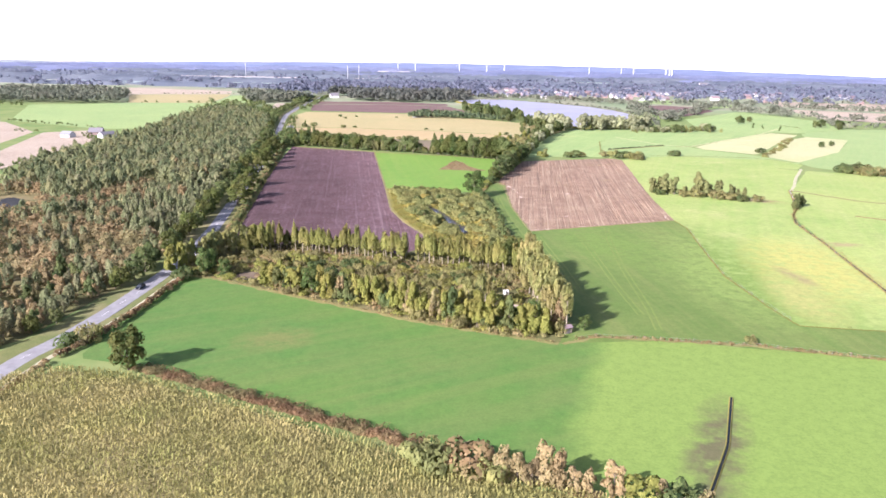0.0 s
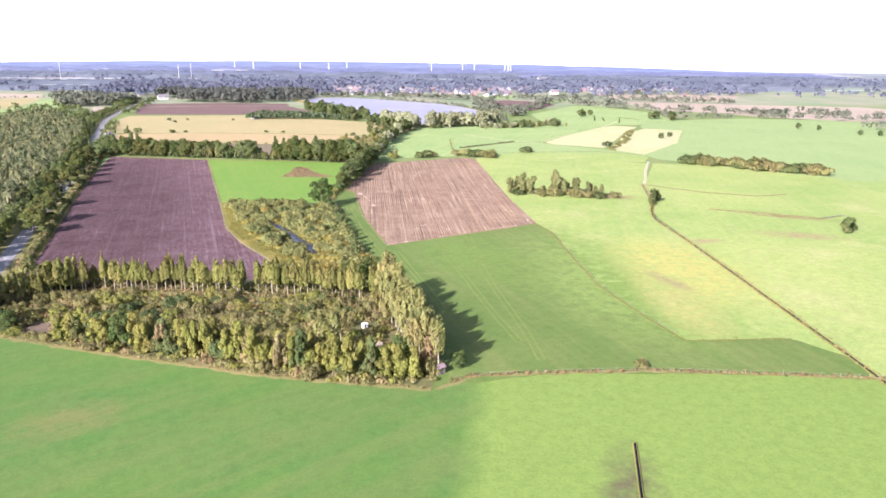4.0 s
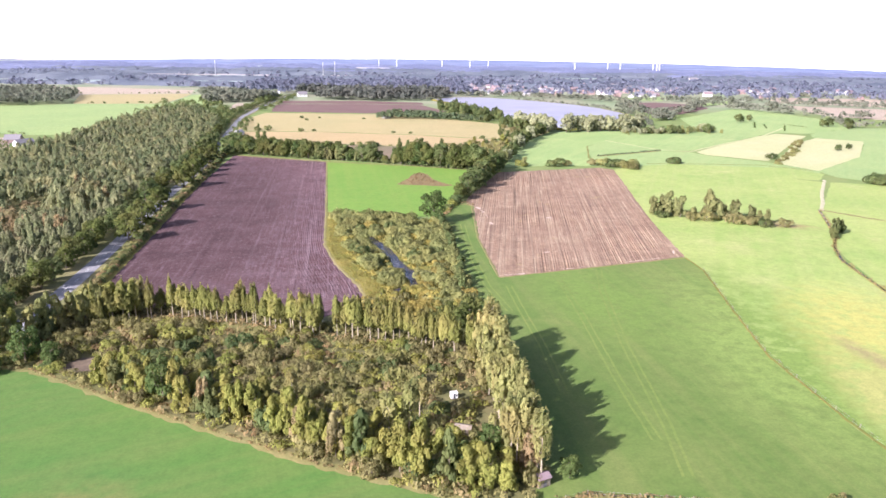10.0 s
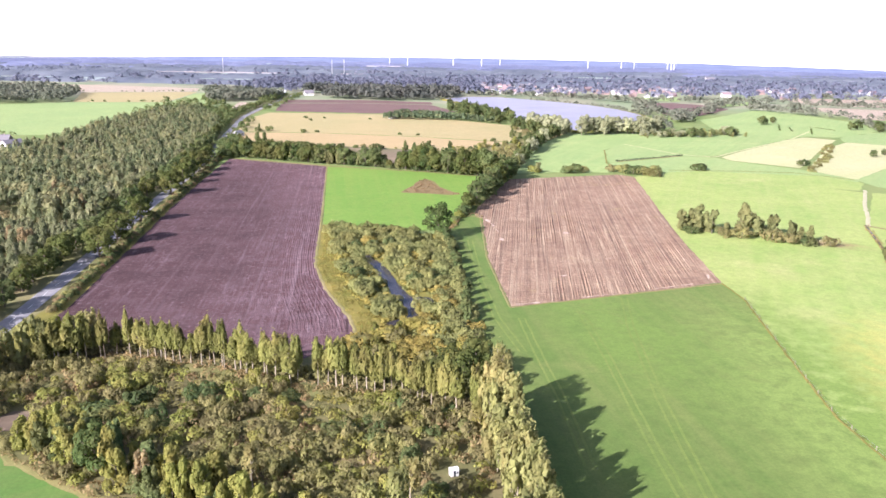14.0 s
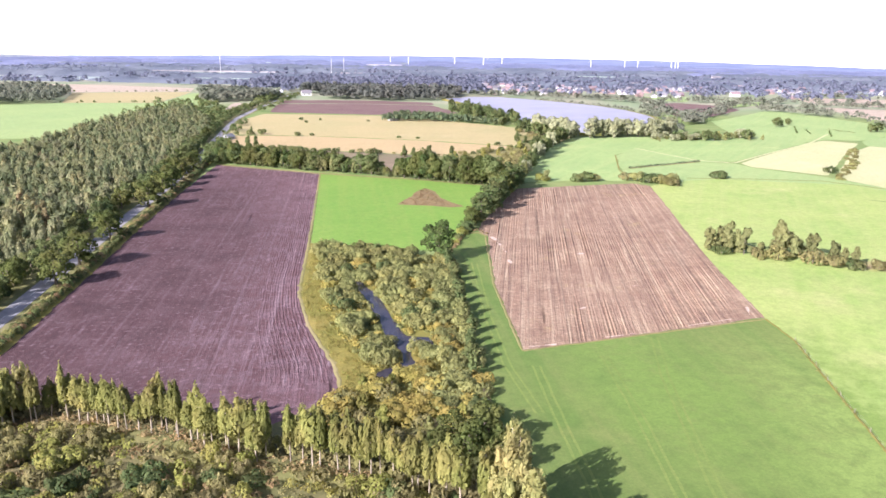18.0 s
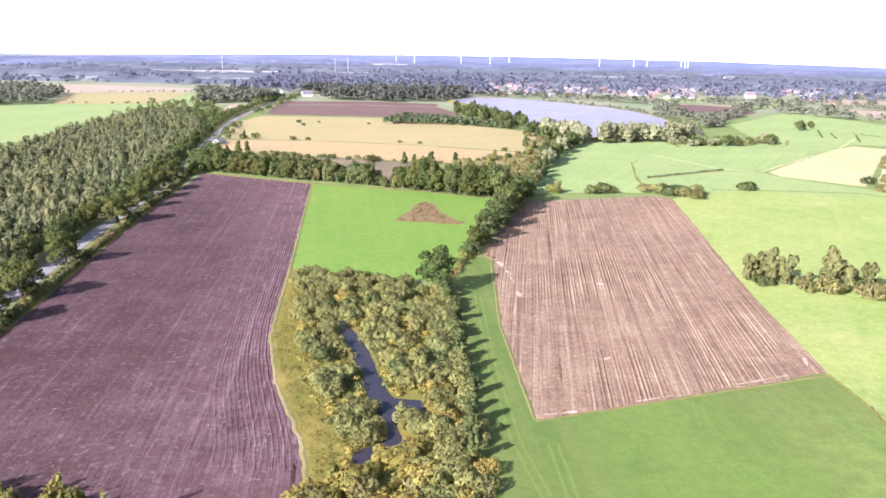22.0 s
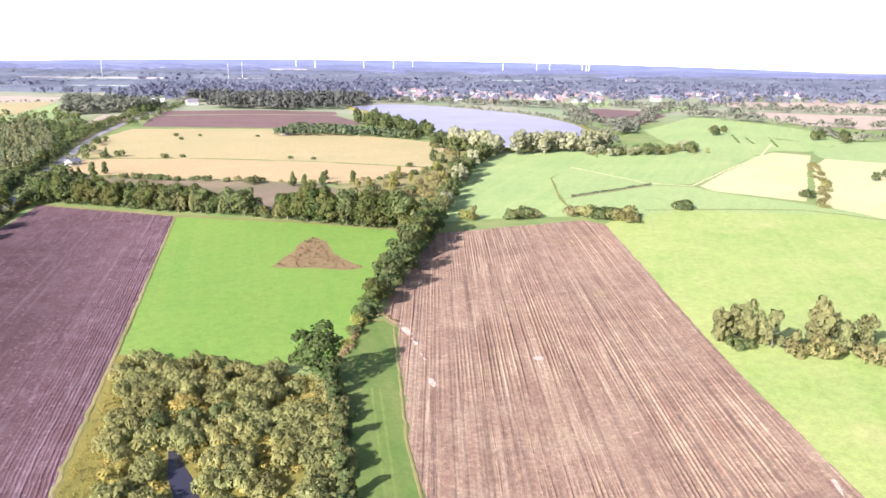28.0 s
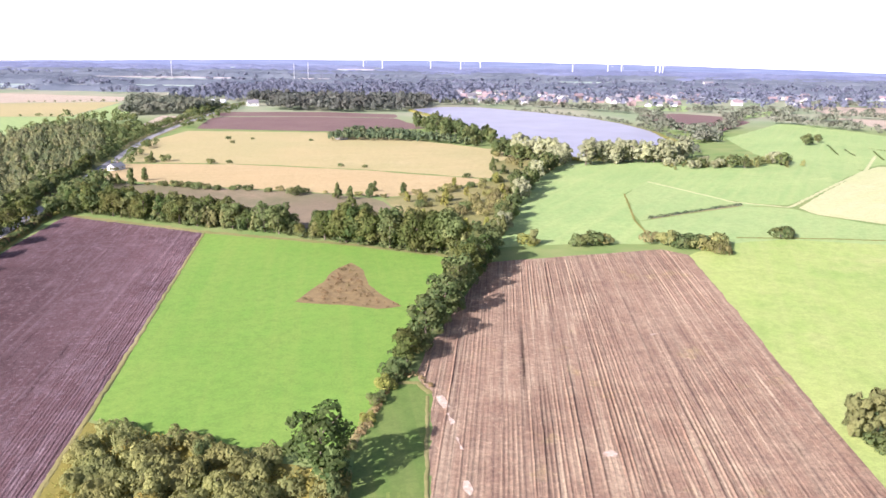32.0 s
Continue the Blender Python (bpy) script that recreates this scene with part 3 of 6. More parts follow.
def shape(kind, v):
    """Crown and trunk of one variant of a kind. Returns (trunk mesh or None, crown mesh)."""
    rng = np.random.default_rng(sum(ord(c) for c in kind) * 17 + v)
    R = rng.random
    style, leaf, size, count, bark = STYLES[kind]
    trunk = None
    if style == "column":
        h, w = 11.5, 1.35
        lobes = []
        for i in range(8):
            g, reach = 6.28 * (i / 8 + 0.1 * R()), 1.15 * R() ** 0.5
            top = h - 3.2 * R() - 0.4 * reach
            foot = 1.9 + 2.2 * R()
            lobes.append((math.cos(g) * reach, math.sin(g) * reach, (top + foot) / 2, w * (0.42 + 0.26 * R()), (top - foot) / 2))
        trunk = trunk_mesh("trunk", h * 0.85, 0.2, 5, 1.3, rng, bark, rng.normal(0, 0.3))
    elif style == "spire":
        h = 7.5
        lobes = [(rng.normal(0, 0.55), rng.normal(0, 0.55), 2.2 + 2.6 * R(), 0.7 + 0.35 * R(), 1.6 + 1.3 * R()) for i in range(6)]
        trunk = trunk_mesh("trunk", h * 0.8, 0.13, 3, 0.8, rng, bark)
    elif style == "round":
        lobes = [(0, 0, 6.2, 3.1, 3.6)]
        for i in range(12):
            g, z = 6.28 * (i * 0.382 + 0.1 * R()), 1.9 + 7.8 * (i + R()) / 12
            reach = 3.0 * math.sqrt(max(0.12, 1 - ((z - 5.6) / 5.2) ** 2)) * (0.8 + 0.3 * R())
            lobes.append((math.cos(g) * reach, math.sin(g) * reach, z, 1.35 + 0.7 * R(), 1.25 + 0.5 * R()))
        trunk = trunk_mesh("trunk", 7.5, 0.36, 6, 3.0, rng, bark)
    elif style == "bush":
        lobes = [(0, 0, 1.2, 1.6, 1.4)]
        for i in range(7):
            g = 6.28 * (i / 7 + 0.1 * R())
            reach = 1.0 + 0.8 * R()
            lobes.append((math.cos(g) * reach, math.sin(g) * reach, 0.6 + 1.5 * R(), 0.75 + 0.5 * R(), 0.8 + 0.5 * R()))
        trunk = trunk_mesh("trunk", 1.8, 0.12, 1, 1.2, rng, bark)
    elif style == "ragged":
        lobes = []
        for i in range(17):
            z = 0.8 + 5.7 * (i + R()) / 17
            g, reach = 6.28 * R(), 2.2 * R() ** 0.6 * (1.1 - 0.1 * z)
            lobes.append((math.cos(g) * reach, math.sin(g) * reach, z, 0.5 + 0.55 * R(), 0.65 + 0.85 * R()))
        trunk = trunk_mesh("trunk", 5.5, 0.17, 6, 1.8, rng, bark)
    verts, faces, soft = lobes_cards(lobes, count, size, rng, -0.55, 1.5 if kind == "scrub_bush" else {"column": 1.7, "spire": 1.5, "ragged": 1.2}.get(style, 1.25 if kind == "willow_bush" else 1.0), 0.82 if style == "bush" else 0.62)
    return trunk, fast_mesh("crown", verts, faces, LEAF[leaf], soft)


STYLES = {
    "poplar_tree": ("column", "poplar", 0.42, 720, PALE_BARK), "tall_poplar": ("column", "tall", 0.36, 480, PALE_BARK),
    "oak_tree": ("round", "oak", 0.48, 1350, BARK), "dark_oak": ("round", "dark", 0.45, 1350, BARK), "broadleaf_tree": ("round", "green", 0.52, 1000, BARK),
    "yellowing_tree": ("ragged", "yellow", 0.36, 1150, BARK), "young_tree": ("spire", "young", 0.45, 300, BARK),
    "grey_tree": ("ragged", "willow", 0.45, 600, BARK), "willow_bush": ("bush", "willow", 0.29, 620, BARK), "golden_bush": ("bush", "gold", 0.3, 560, BARK), "scrub_bush": ("bush", "scrub", 0.28, 480, BARK), "green_bush": ("bush", "green", 0.34, 460, BARK),
    "autumn_tree": ("ragged", "brown", 0.36, 760, BARK), "silver_willow": ("round", "silver", 0.9, 420, BARK), "lakeside_tree": ("round", "green", 0.95, 360, BARK),
    "birch_tree": ("ragged", "tall", 0.4, 760, PALE_BARK), "field_tree": ("ragged", "olive", 0.45, 700, BARK), "leafy_bush": ("bush", "yellow", 0.29, 620, BARK), "ash_tree": ("ragged", "green", 0.55, 620, BARK), "reddish_bush": ("bush", "rust", 0.28, 520, BARK),
}


def plant(kind, x, y, height=1.0, width=None, label="", category="tree", group="", variants=4):
    """Stand one tree or bush of a kind on the land."""
    v = random.randrange(variants)
    s, w = height, width if width else height
    m = pose(x, y, terrain(x, y) - 0.05, 0, 0, random.uniform(0, 360))
    if (kind, v) not in TREES:
        ob = new(kind)
        trunk, crown = shape(kind, v)
        if trunk:
            part("trunk", trunk, None, ob)
        part("crown", crown, None, ob)
        ob.matrix_basis = m
        TREES[kind, v] = ob
    else:
        ob = copy_thing(TREES[kind, v], m)
    ob.scale = (w, w * random.uniform(0.9, 1.1), s)
    return tagged(ob, label, category, group)


def thicket(name, places, leaf, label, category, count=60, size=0.8, squash=0.42, tall=1.0):
    """Many crowns that nobody could count, in one mesh. places: x, y, height."""
    rng = np.random.default_rng(len(places))
    V, F, N, base = [], [], [], 0
    for x, y, h in places:
        w = h * squash * (0.8 + 0.4 * rng.random())
        z = terrain(x, y)
        lobes = [(x, y, z + h * 0.5, w, h * 0.5)] + [(x + rng.normal(0, w * 0.55), y + rng.normal(0, w * 0.55), z + h * (0.3 + 0.45 * rng.random()), w * 0.6, h * 0.25) for _ in range(2)]
        v, f, soft = lobes_cards(lobes, count, size * h / 8, rng, -0.3, tall)
        N.append(soft)
        V.append(v)
        F.append(f + base)
        base += len(v)
    return stuff(name, fast_mesh(name, np.concatenate(V), np.concatenate(F), LEAF[leaf], np.concatenate(N)), label, category)

# ---- the ground: one sheet to the horizon ----
def ground_material():
    m, nt, b = blank("field patchwork hazed with distance")
    cell = nt.nodes.new("ShaderNodeTexVoronoi")
    cell.inputs["Scale"].default_value = 1.0
    nt.links.new(turned(nt, 12, (0.004, 0.0055, 0.001)), cell.inputs["Vector"])
    ramp = nt.nodes.new("ShaderNodeValToRGB")
    ramp.color_ramp.interpolation = "CONSTANT"
    # far field colours with haze painted in, greyed and blued
    hazed_tones = [(0.0, (0.15, 0.17, 0.2)), (0.4, (0.22, 0.26, 0.23)), (0.52, (0.17, 0.19, 0.22)), (0.68, (0.32, 0.3, 0.29)), (0.8, (0.16, 0.18, 0.21)), (0.93, (0.25, 0.28, 0.26))]
    while len(ramp.color_ramp.elements) < len(hazed_tones):
        ramp.color_ramp.elements.new(0.5)
    for e, (p, c) in zip(ramp.color_ramp.elements, hazed_tones):
        e.position, e.color = p, (*c, 1)
    bw = nt.nodes.new("ShaderNodeSeparateColor")
    nt.links.new(cell.outputs["Color"], bw.inputs[0])
    nt.links.new(bw.outputs[0], ramp.inputs[0])
    c = blend(nt, spread(nt, noise_of(nt, 0.02, 4), 0.35, 0.7), ramp.outputs[0], blend(nt, 0.4, ramp.outputs[0], (0.1, 0.11, 0.07)))
    sep = nt.nodes.new("ShaderNodeSeparateXYZ")
    nt.links.new(place_of(nt), sep.inputs[0])
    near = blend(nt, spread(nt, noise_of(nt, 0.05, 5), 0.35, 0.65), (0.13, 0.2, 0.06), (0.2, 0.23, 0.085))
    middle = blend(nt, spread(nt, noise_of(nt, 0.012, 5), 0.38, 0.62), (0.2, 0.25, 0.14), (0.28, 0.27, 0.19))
    # imitates haze: greyer ground past 1000 m, bluer past 1450 m
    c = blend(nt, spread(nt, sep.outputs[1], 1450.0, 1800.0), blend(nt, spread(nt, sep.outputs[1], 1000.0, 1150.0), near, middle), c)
    nt.links.new(c, b.inputs["Base Color"])
    b.inputs["Roughness"].default_value = 0.9
    b.inputs["Specular IOR Level"].default_value = 0.1
    return m


def ground_sheet():
    xs = [-4600, -3600, -2800, -2100, -1500, -1100, -800] + list(range(-600, 900, 50)) + [1000, 1300, 1700, 2200, 2900, 3700, 4600]
    ys = [-1500, -700, -250] + list(range(0, 1500, 50)) + list(range(1500, 5400, 150))
    verts = [(x, y, terrain(x, y)) for y in ys for x in xs]
    n = len(xs)
    faces = [(j * n + i, j * n + i + 1, (j + 1) * n + i + 1, (j + 1) * n + i) for j in range(len(ys) - 1) for i in range(n - 1)]
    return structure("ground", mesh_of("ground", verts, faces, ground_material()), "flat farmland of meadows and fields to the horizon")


ground_sheet()

ROAD = [(-118, 60), (-114, 130), (-111, 177), (-107, 191), (-104, 213), (-102, 243), (-101, 276), (-105, 320), (-109, 350), (-116, 400), (-125, 462), (-130, 503), (-137, 560), (-150, 640), (-170, 745), (-190, 860), (-199, 920), (-206, 1040), (-210, 1166), (-216, 1300)]
WOOD = [(-95, 252), (-82, 248), (-69, 241), (-46, 228), (-22, 216), (-5, 205), (12, 197), (33, 190), (38, 203), (36, 225), (33, 274), (29, 300), (6, 298), (-5, 299), (-23, 297), (-65, 306), (-99, 328)]
WETLAND = [(-34, 426), (-27, 366), (-19, 338), (-8, 313), (-3, 296), (3, 288), (29, 284), (28, 305), (27, 334), (24, 364), (22, 405), (-7, 415)]
POND_EDGE = [(-11, 378), (-8, 377), (-4, 368), (0, 359), (3, 347), (6, 338), (9, 331), (12, 330.5), (15, 330), (16.5, 327), (17, 321), (15, 324), (13, 325), (11, 323), (11, 319), (12, 315), (14, 312), (14, 309.5), (10, 310), (8, 307.5), (6, 304.5), (3.5, 304), (3, 307.5), (5, 310), (8, 311.5), (9, 315), (8, 320), (6, 325), (3.5, 330), (3, 334), (1, 341), (-2, 350), (-5, 359), (-8, 368)]
LEFT_FIELD = [(-130, 619), (-57, 586), (-35, 428), (-27, 366), (-19, 338), (-8, 313), (-4, 296), (-18, 281), (-36, 286), (-63, 293), (-84, 297), (-99, 320), (-106, 380), (-116, 470)]
RIGHT_FIELD = [(40, 321), (112, 345), (117, 409), (134, 548), (126, 556), (58, 540), (49.5, 508), (42, 484), (37, 466), (33.5, 447), (37, 436), (36, 374)]
MIDDLE_MEADOW = [(-57, 585), (-34, 427), (-7, 415), (22, 416), (38, 500), (56, 541), (6, 564)]
MAIZE = [(-108, 164), (-96, 170), (-77, 166), (-49, 152), (-28, 141), (-3, 128.5), (18, 120), (40, 112), (60, 104), (60, 40), (-112, 40), (-112, 120)]
FOREST = [(-118, 190), (-111, 240), (-109, 290), (-122, 395), (-136, 495), (-152, 620), (-172, 725), (-200, 830), (-262, 960), (-285, 985), (-302, 850), (-290, 720), (-285, 600), (-290, 520), (-270, 440), (-235, 350), (-205, 270), (-175, 205), (-150, 150)]
LAKE_EDGE = [(16, 1215), (56, 1264), (106, 1266), (143, 1232), (180, 1190), (222, 1133), (247, 1065), (256, 985), (250, 900), (236, 850), (214, 815), (196, 806), (168, 802), (140, 790), (128, 836), (108, 885), (86, 935), (74, 1025), (48, 1125)]

# parcels: name, corners, material, lift, label
PARCELS = [
    ("meadow", [(-97, 250), (-82, 249), (-46, 228), (-5, 206), (33, 190), (64, 192), (118, 180), (150, 170), (150, 60), (60, 60), (60, 104), (40, 114), (-2, 134), (-48, 158), (-76, 172), (-96, 178), (-100, 214)], GRASS["front"], 0.06, "green meadow of short grass in front of the wood"),
    ("meadow", [(33, 190), (64, 192), (118, 180), (140, 173), (143, 184), (136, 200), (107, 204), (104, 222), (103, 254), (107, 285), (113, 330), (112, 345), (40, 321), (36, 374), (36, 420), (38, 440), (29, 446), (22, 414), (26, 350), (29, 300), (36, 230)], GRASS["right"], 0.08, "large green meadow beside the poplar rows with tractor tracks"),
    ("pasture", [(112, 345), (113, 330), (107, 285), (103, 254), (104, 222), (107, 204), (136, 199), (143, 184), (152, 236), (163, 299), (170, 346), (186, 376), (205, 424), (246, 500), (226, 520), (175, 560), (134, 548), (117, 409)], GRASS["pale"], 0.05, "sunlit yellow-green pasture along the ditch"),
    ("pasture", [(118, 180), (150, 170), (260, 140), (420, 260), (420, 450), (250, 500), (205, 424), (178, 370), (163, 299), (143, 184)], GRASS["pale"], 0.04, "dry pale pasture across the ditch"),
    ("meadow", MIDDLE_MEADOW, GRASS["fresh"], 0.07, "fresh green meadow between tree belt and wetland"),
    ("stubble_field", [(-168, 779), (-87, 775), (-5, 752), (76, 716), (80, 778), (98, 812), (92, 850), (30, 908), (-36, 958), (-54, 963), (-183, 963), (-190, 873)], GRASS["stubble_green"], 0.1, "pale golden stubble field with a few bushes"),
    ("stubble_field", [(-155, 716), (-92, 694), (-32, 677), (20, 660), (76, 712), (-5, 749), (-87, 771), (-168, 775)], GRASS["stubble"], 0.1, "golden stubble field behind the tree belt"),
    ("fallow_strip", [(-142, 705), (-130, 640), (-68, 612), (-5, 590), (30, 600), (14, 655), (-32, 675), (-92, 691)], GRASS["fallow"], 0.08, "dry brown fallow strip behind the tree belt"),
    ("ploughed_field", [(-181, 982), (-196, 1095), (-99, 1118), (2, 1110), (36, 1008), (-56, 972)], SOIL_FAR, 0.1, "brown ploughed field before the far wood"),
    ("ploughed_field", [(-198, 1105), (-205, 1160), (-90, 1180), (0, 1160), (4, 1118), (-98, 1124)], SOIL_FAR, 0.1, "reddish ploughed field below the far wood"),
    ("meadow", [(62, 560), (74, 618), (101, 712), (128, 776), (150, 784), (196, 782), (192, 740), (165, 705), (141, 667), (129, 603), (128, 583), (134, 562), (99, 566)], GRASS["lake"], 0.07, "green meadow near the lake"),
    ("meadow", [(165, 705), (141, 667), (131, 605), (137, 606), (191, 636), (212, 630), (190, 643)], GRASS["far"], 0.08, "pale green meadow beside a drainage ditch"),
    ("meadow", [(165, 707), (190, 645), (212, 632), (235, 657), (323, 756), (284, 786), (196, 770), (180, 730)], GRASS["lake"], 0.085, "meadow by the lakeside thicket, blued for haze"),
    ("meadow", [(131, 603), (128, 583), (140, 556), (178, 560), (246, 508), (265, 540), (247, 577), (217, 612), (212, 628), (191, 634)], GRASS["far"], 0.06, "green meadow with scattered bushes"),
    ("pasture", [(150, 562), (180, 570), (248, 552), (262, 530), (246, 505), (178, 545), (134, 548)], GRASS["pale"], 0.09, "yellow-green pasture behind the ploughed field"),
    ("pasture", [(216, 629), (323, 754), (344, 774), (363, 754), (321, 693), (277, 624), (250, 582), (217, 614)], GRASS["straw"], 0.09, "bleached pasture between hedges"),
    ("pasture", [(324, 693), (361, 735), (392, 712), (330, 610), (264, 541), (250, 573)], GRASS["straw"], 0.09, "pale bleached pasture beyond the ditch track"),
    ("meadow", [(361, 735), (376, 774), (455, 846), (560, 860), (700, 800), (760, 640), (530, 600), (430, 450), (346, 407), (262, 520), (264, 541), (330, 610), (392, 712)], GRASS["far"], 0.05, "wide pale green pasture towards the eastern hedges"),
    ("meadow", [(278, 765), (323, 756), (351, 785), (376, 774), (455, 846), (491, 958), (469, 1095), (440, 1116), (310, 953), (290, 860)], GRASS["lake"], 0.08, "green meadow with drainage strips"),
    ("stubble_field", [(606, 1399), (733, 1385), (883, 1361), (734, 1164), (568, 1257)], SOIL_PALE, 0.1, "pale stubble field beyond the green meadows"),
    ("stubble_field", [(545, 1198), (626, 1158), (720, 1130), (684, 940), (574, 953), (521, 1016)], SOIL_PALE, 0.1, "pale pinkish harrowed field"),
    ("stubble_field", [(684, 940), (700, 1120), (900, 1060), (960, 820), (741, 790), (660, 805), (600, 880), (580, 945)], SOIL_PALE, 0.13, "pale harrowed field behind the eastern hedges"),
    ("ploughed_field", [(301, 1198), (359, 1231), (401, 1196), (409, 1123), (325, 1006), (293, 1022)], SOIL_FAR, 0.1, "reddish-brown ploughed field by the lake"),
    ("meadow", [(-345, 735), (-313, 745), (-313, 861), (-288, 1000), (-280, 1068), (-345, 1270), (-365, 1262), (-342, 1080), (-457, 1053), (-483, 1025), (-560, 990), (-470, 790)], GRASS["far"], 0.1, "bright green field beyond the young forest"),
    ("stubble_field", [(-455, 1057), (-345, 1083), (-372, 1290), (-528, 1232)], GRASS["stubble_green"], 0.11, "pale golden stubble field beyond the green field"),
    ("ploughed_field", [(-640, 1290), (-528, 1242), (-380, 1303), (-400, 1390), (-638, 1438)], SOIL_PALE, 0.1, "pale pinkish harrowed field with hedge trees"),
    ("ploughed_field", [(-255, 1105), (-214, 1095), (-212, 985), (-240, 1005)], SOIL_PALE, 0.1, "small pale brown field left of the far road"),
    ("ploughed_field", [(-349, 560), (-385, 697), (-350, 722), (-312, 650), (-305, 540), (-300, 480)], SOIL_PALE, 0.1, "pale brown harrowed field beside the young forest"),
    ("meadow", [(-296, 535), (-291, 618), (-266, 565), (-278, 520)], GRASS["fresh"], 0.12, "small green meadow at the forest edge"),
    ("stubble_field", [(-500, 500), (-360, 520), (-395, 700), (-470, 780), (-640, 800)], SOIL_PALE, 0.09, "pale harrowed field far left of the road"),
    ("brush_ground", [(30, 600), (50, 570), (64, 580), (100, 712), (128, 778), (104, 812), (84, 860), (80, 778), (76, 712), (20, 660), (14, 655)], GRASS["rough"], 0.085, "brushy tan ground between stubble and hedge"),
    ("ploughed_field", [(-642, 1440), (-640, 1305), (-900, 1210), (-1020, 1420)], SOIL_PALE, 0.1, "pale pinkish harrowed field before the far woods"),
    ("meadow", [(413, 1198), (520, 1302), (491, 1226), (396, 1150)], GRASS["lake"], 0.12, "small green meadow behind the red field"),
    ("meadow", [(337, 1355), (422, 1370), (381, 1253), (350, 1270)], GRASS["far"], 0.12, "small pale green meadow before the village"),
    ("woodland_floor", WOOD, GRASS["floor"], 0.09, "brown woodland floor with dry grass and brush"),
    ("wetland", WETLAND, GRASS["weedy"], 0.1, "weedy wetland ground around the pond"),
    ("pool", [(-228, 364), (-220, 373), (-229, 388), (-239, 394), (-242, 389), (-235, 374)], POOL_BLACK, 0.16, "small black pool among the autumn shrubs"),
    ("forest_floor", FOREST, GRASS["floor"], 0.09, "dark floor of the young forest"),
    # flat sheet: the hollow's shade is only its dark earth colour
    ("earth_pit", [(-76, 248), (-69, 247), (-65, 251), (-67, 256), (-74, 256)], MUD, 0.14, "bare earth and its hollow's shade as one flat dark patch"),
    ("bare_patch", [(-4, 499), (1, 517), (4, 533), (9, 541), (14, 531), (17, 515), (23, 503), (29, 495), (24, 492), (8, 496)], BARE, 0.11, "triangular patch of brown weeds in the meadow"),
    ("maize_ground", MAIZE, GRASS["rough"], 0.08, "dry soil and leaf litter under the maize"),
]
for k, (name, corners, material, lift, label) in enumerate(PARCELS):
    big = corners[0][1] > 700
    structure(name, sheet(ragged(corners, 12 if big else 4, 1.2 if big else 0.45, k), lift, material, name), label, "field")


# ---- ploughed fields with raised furrows ----
def furrows(name, poly, angle, spacing, material, height, seed, parent):
    """Ridges of turned earth across a field, each an uneven strip."""
    rng = np.random.default_rng(seed)
    dx, dy = math.sin(radians(angle)), math.cos(radians(angle))
    nx, ny = dy, -dx
    offs = [x * nx + y * ny for x, y in poly]
    V, F = [], []
    o = min(offs) + spacing
    while o < max(offs) - spacing * 0.5:
        cuts = []
        for (x0, y0), (x1, y1) in zip(poly, poly[1:] + poly[:1]):
            a, b = x0 * nx + y0 * ny - o, x1 * nx + y1 * ny - o
            if (a > 0) != (b > 0):
                k = a / (a - b)
                cuts.append((x0 + (x1 - x0) * k) * dx + (y0 + (y1 - y0) * k) * dy)
        cuts.sort()
        for s0, s1 in zip(cuts[::2], cuts[1::2]):
            s, first, tone = s0 + 0.6 + rng.random(), len(V), 1.6 * rng.random() ** 1.5
            while s < s1 - 1:
                w, h, g = spacing * (0.3 + 0.06 * rng.random()), height * (0.85 + 0.2 * rng.random()) * tone, rng.normal(0, 0.02)
                h *= max(0.1, min(1.5, 0.7 + 2.2 * noise.noise(Vector((o * 0.05, s * 0.02, seed)))))
                for side, up in ((-w, 0.0), (g * 2, h), (w, 0.0)):
                    x, y = nx * (o + side + g) + dx * s, ny * (o + side + g) + dy * s
                    V.append((x, y, terrain(x, y) + 0.1 + up))
                s += 5 + 2 * rng.random()
            for i in range(first, len(V) - 5, 3):
                F += [(i, i + 1, i + 4, i + 3), (i + 1, i + 2, i + 5, i + 4)]
        o += spacing * (0.8 + 0.4 * rng.random())
    ob = part(name, mesh_of(name, V, F, material), None, parent)
    return tagged(ob, "rough ridges of turned earth", "", "", "stuff")


left_field = structure("ploughed_field", sheet(ragged(LEFT_FIELD, 4, 0.5, 77), 0.1, SOIL_LEFT, "ploughed_field"), "dark purple-brown ploughed field beside the road", "field")
furrows("furrow", LEFT_FIELD, -8, 1.05, SOIL_LEFT, 0.02, 3, left_field)
EDGE = [(-57, 584), (-35, 428), (-27, 366), (-19, 338), (-8.5, 313), (-5, 299)]
headland_rng = random.Random(8)
edge_y = [p[1] for p in EDGE][::-1]
edge_x = [p[0] for p in EDGE][::-1]
for k in range(15):
    line = []
    for y in np.arange(584, 298, -6.0):
        x = sum(float(np.interp(y + d, edge_y, edge_x)) for d in (-16, -8, 0, 8, 16)) / 5
        fan = max(0.0, min(1.0, (370 - y) / 50))
        line.append((x - 0.9 - 0.85 * k - 0.28 * k * fan * fan * (3 - 2 * fan), float(y)))
    crest = 0.1 + headland_rng.uniform(0.05, 0.13) * (1.25 - 0.05 * k)
    tagged(part("headland_furrow", ribbon(line, [(-0.32, 0.1), (0.02, crest), (0.3, 0.1)], SOIL_LEFT, "headland_furrow", 2.5, 0.3, k), None, left_field), "furrow following the field's curved edge")
right_field = structure("ploughed_field", sheet(ragged(RIGHT_FIELD, 4, 0.5, 78), 0.1, SOIL_RIGHT, "ploughed_field"), "light brown dry ploughed field with pale streaks", "field")
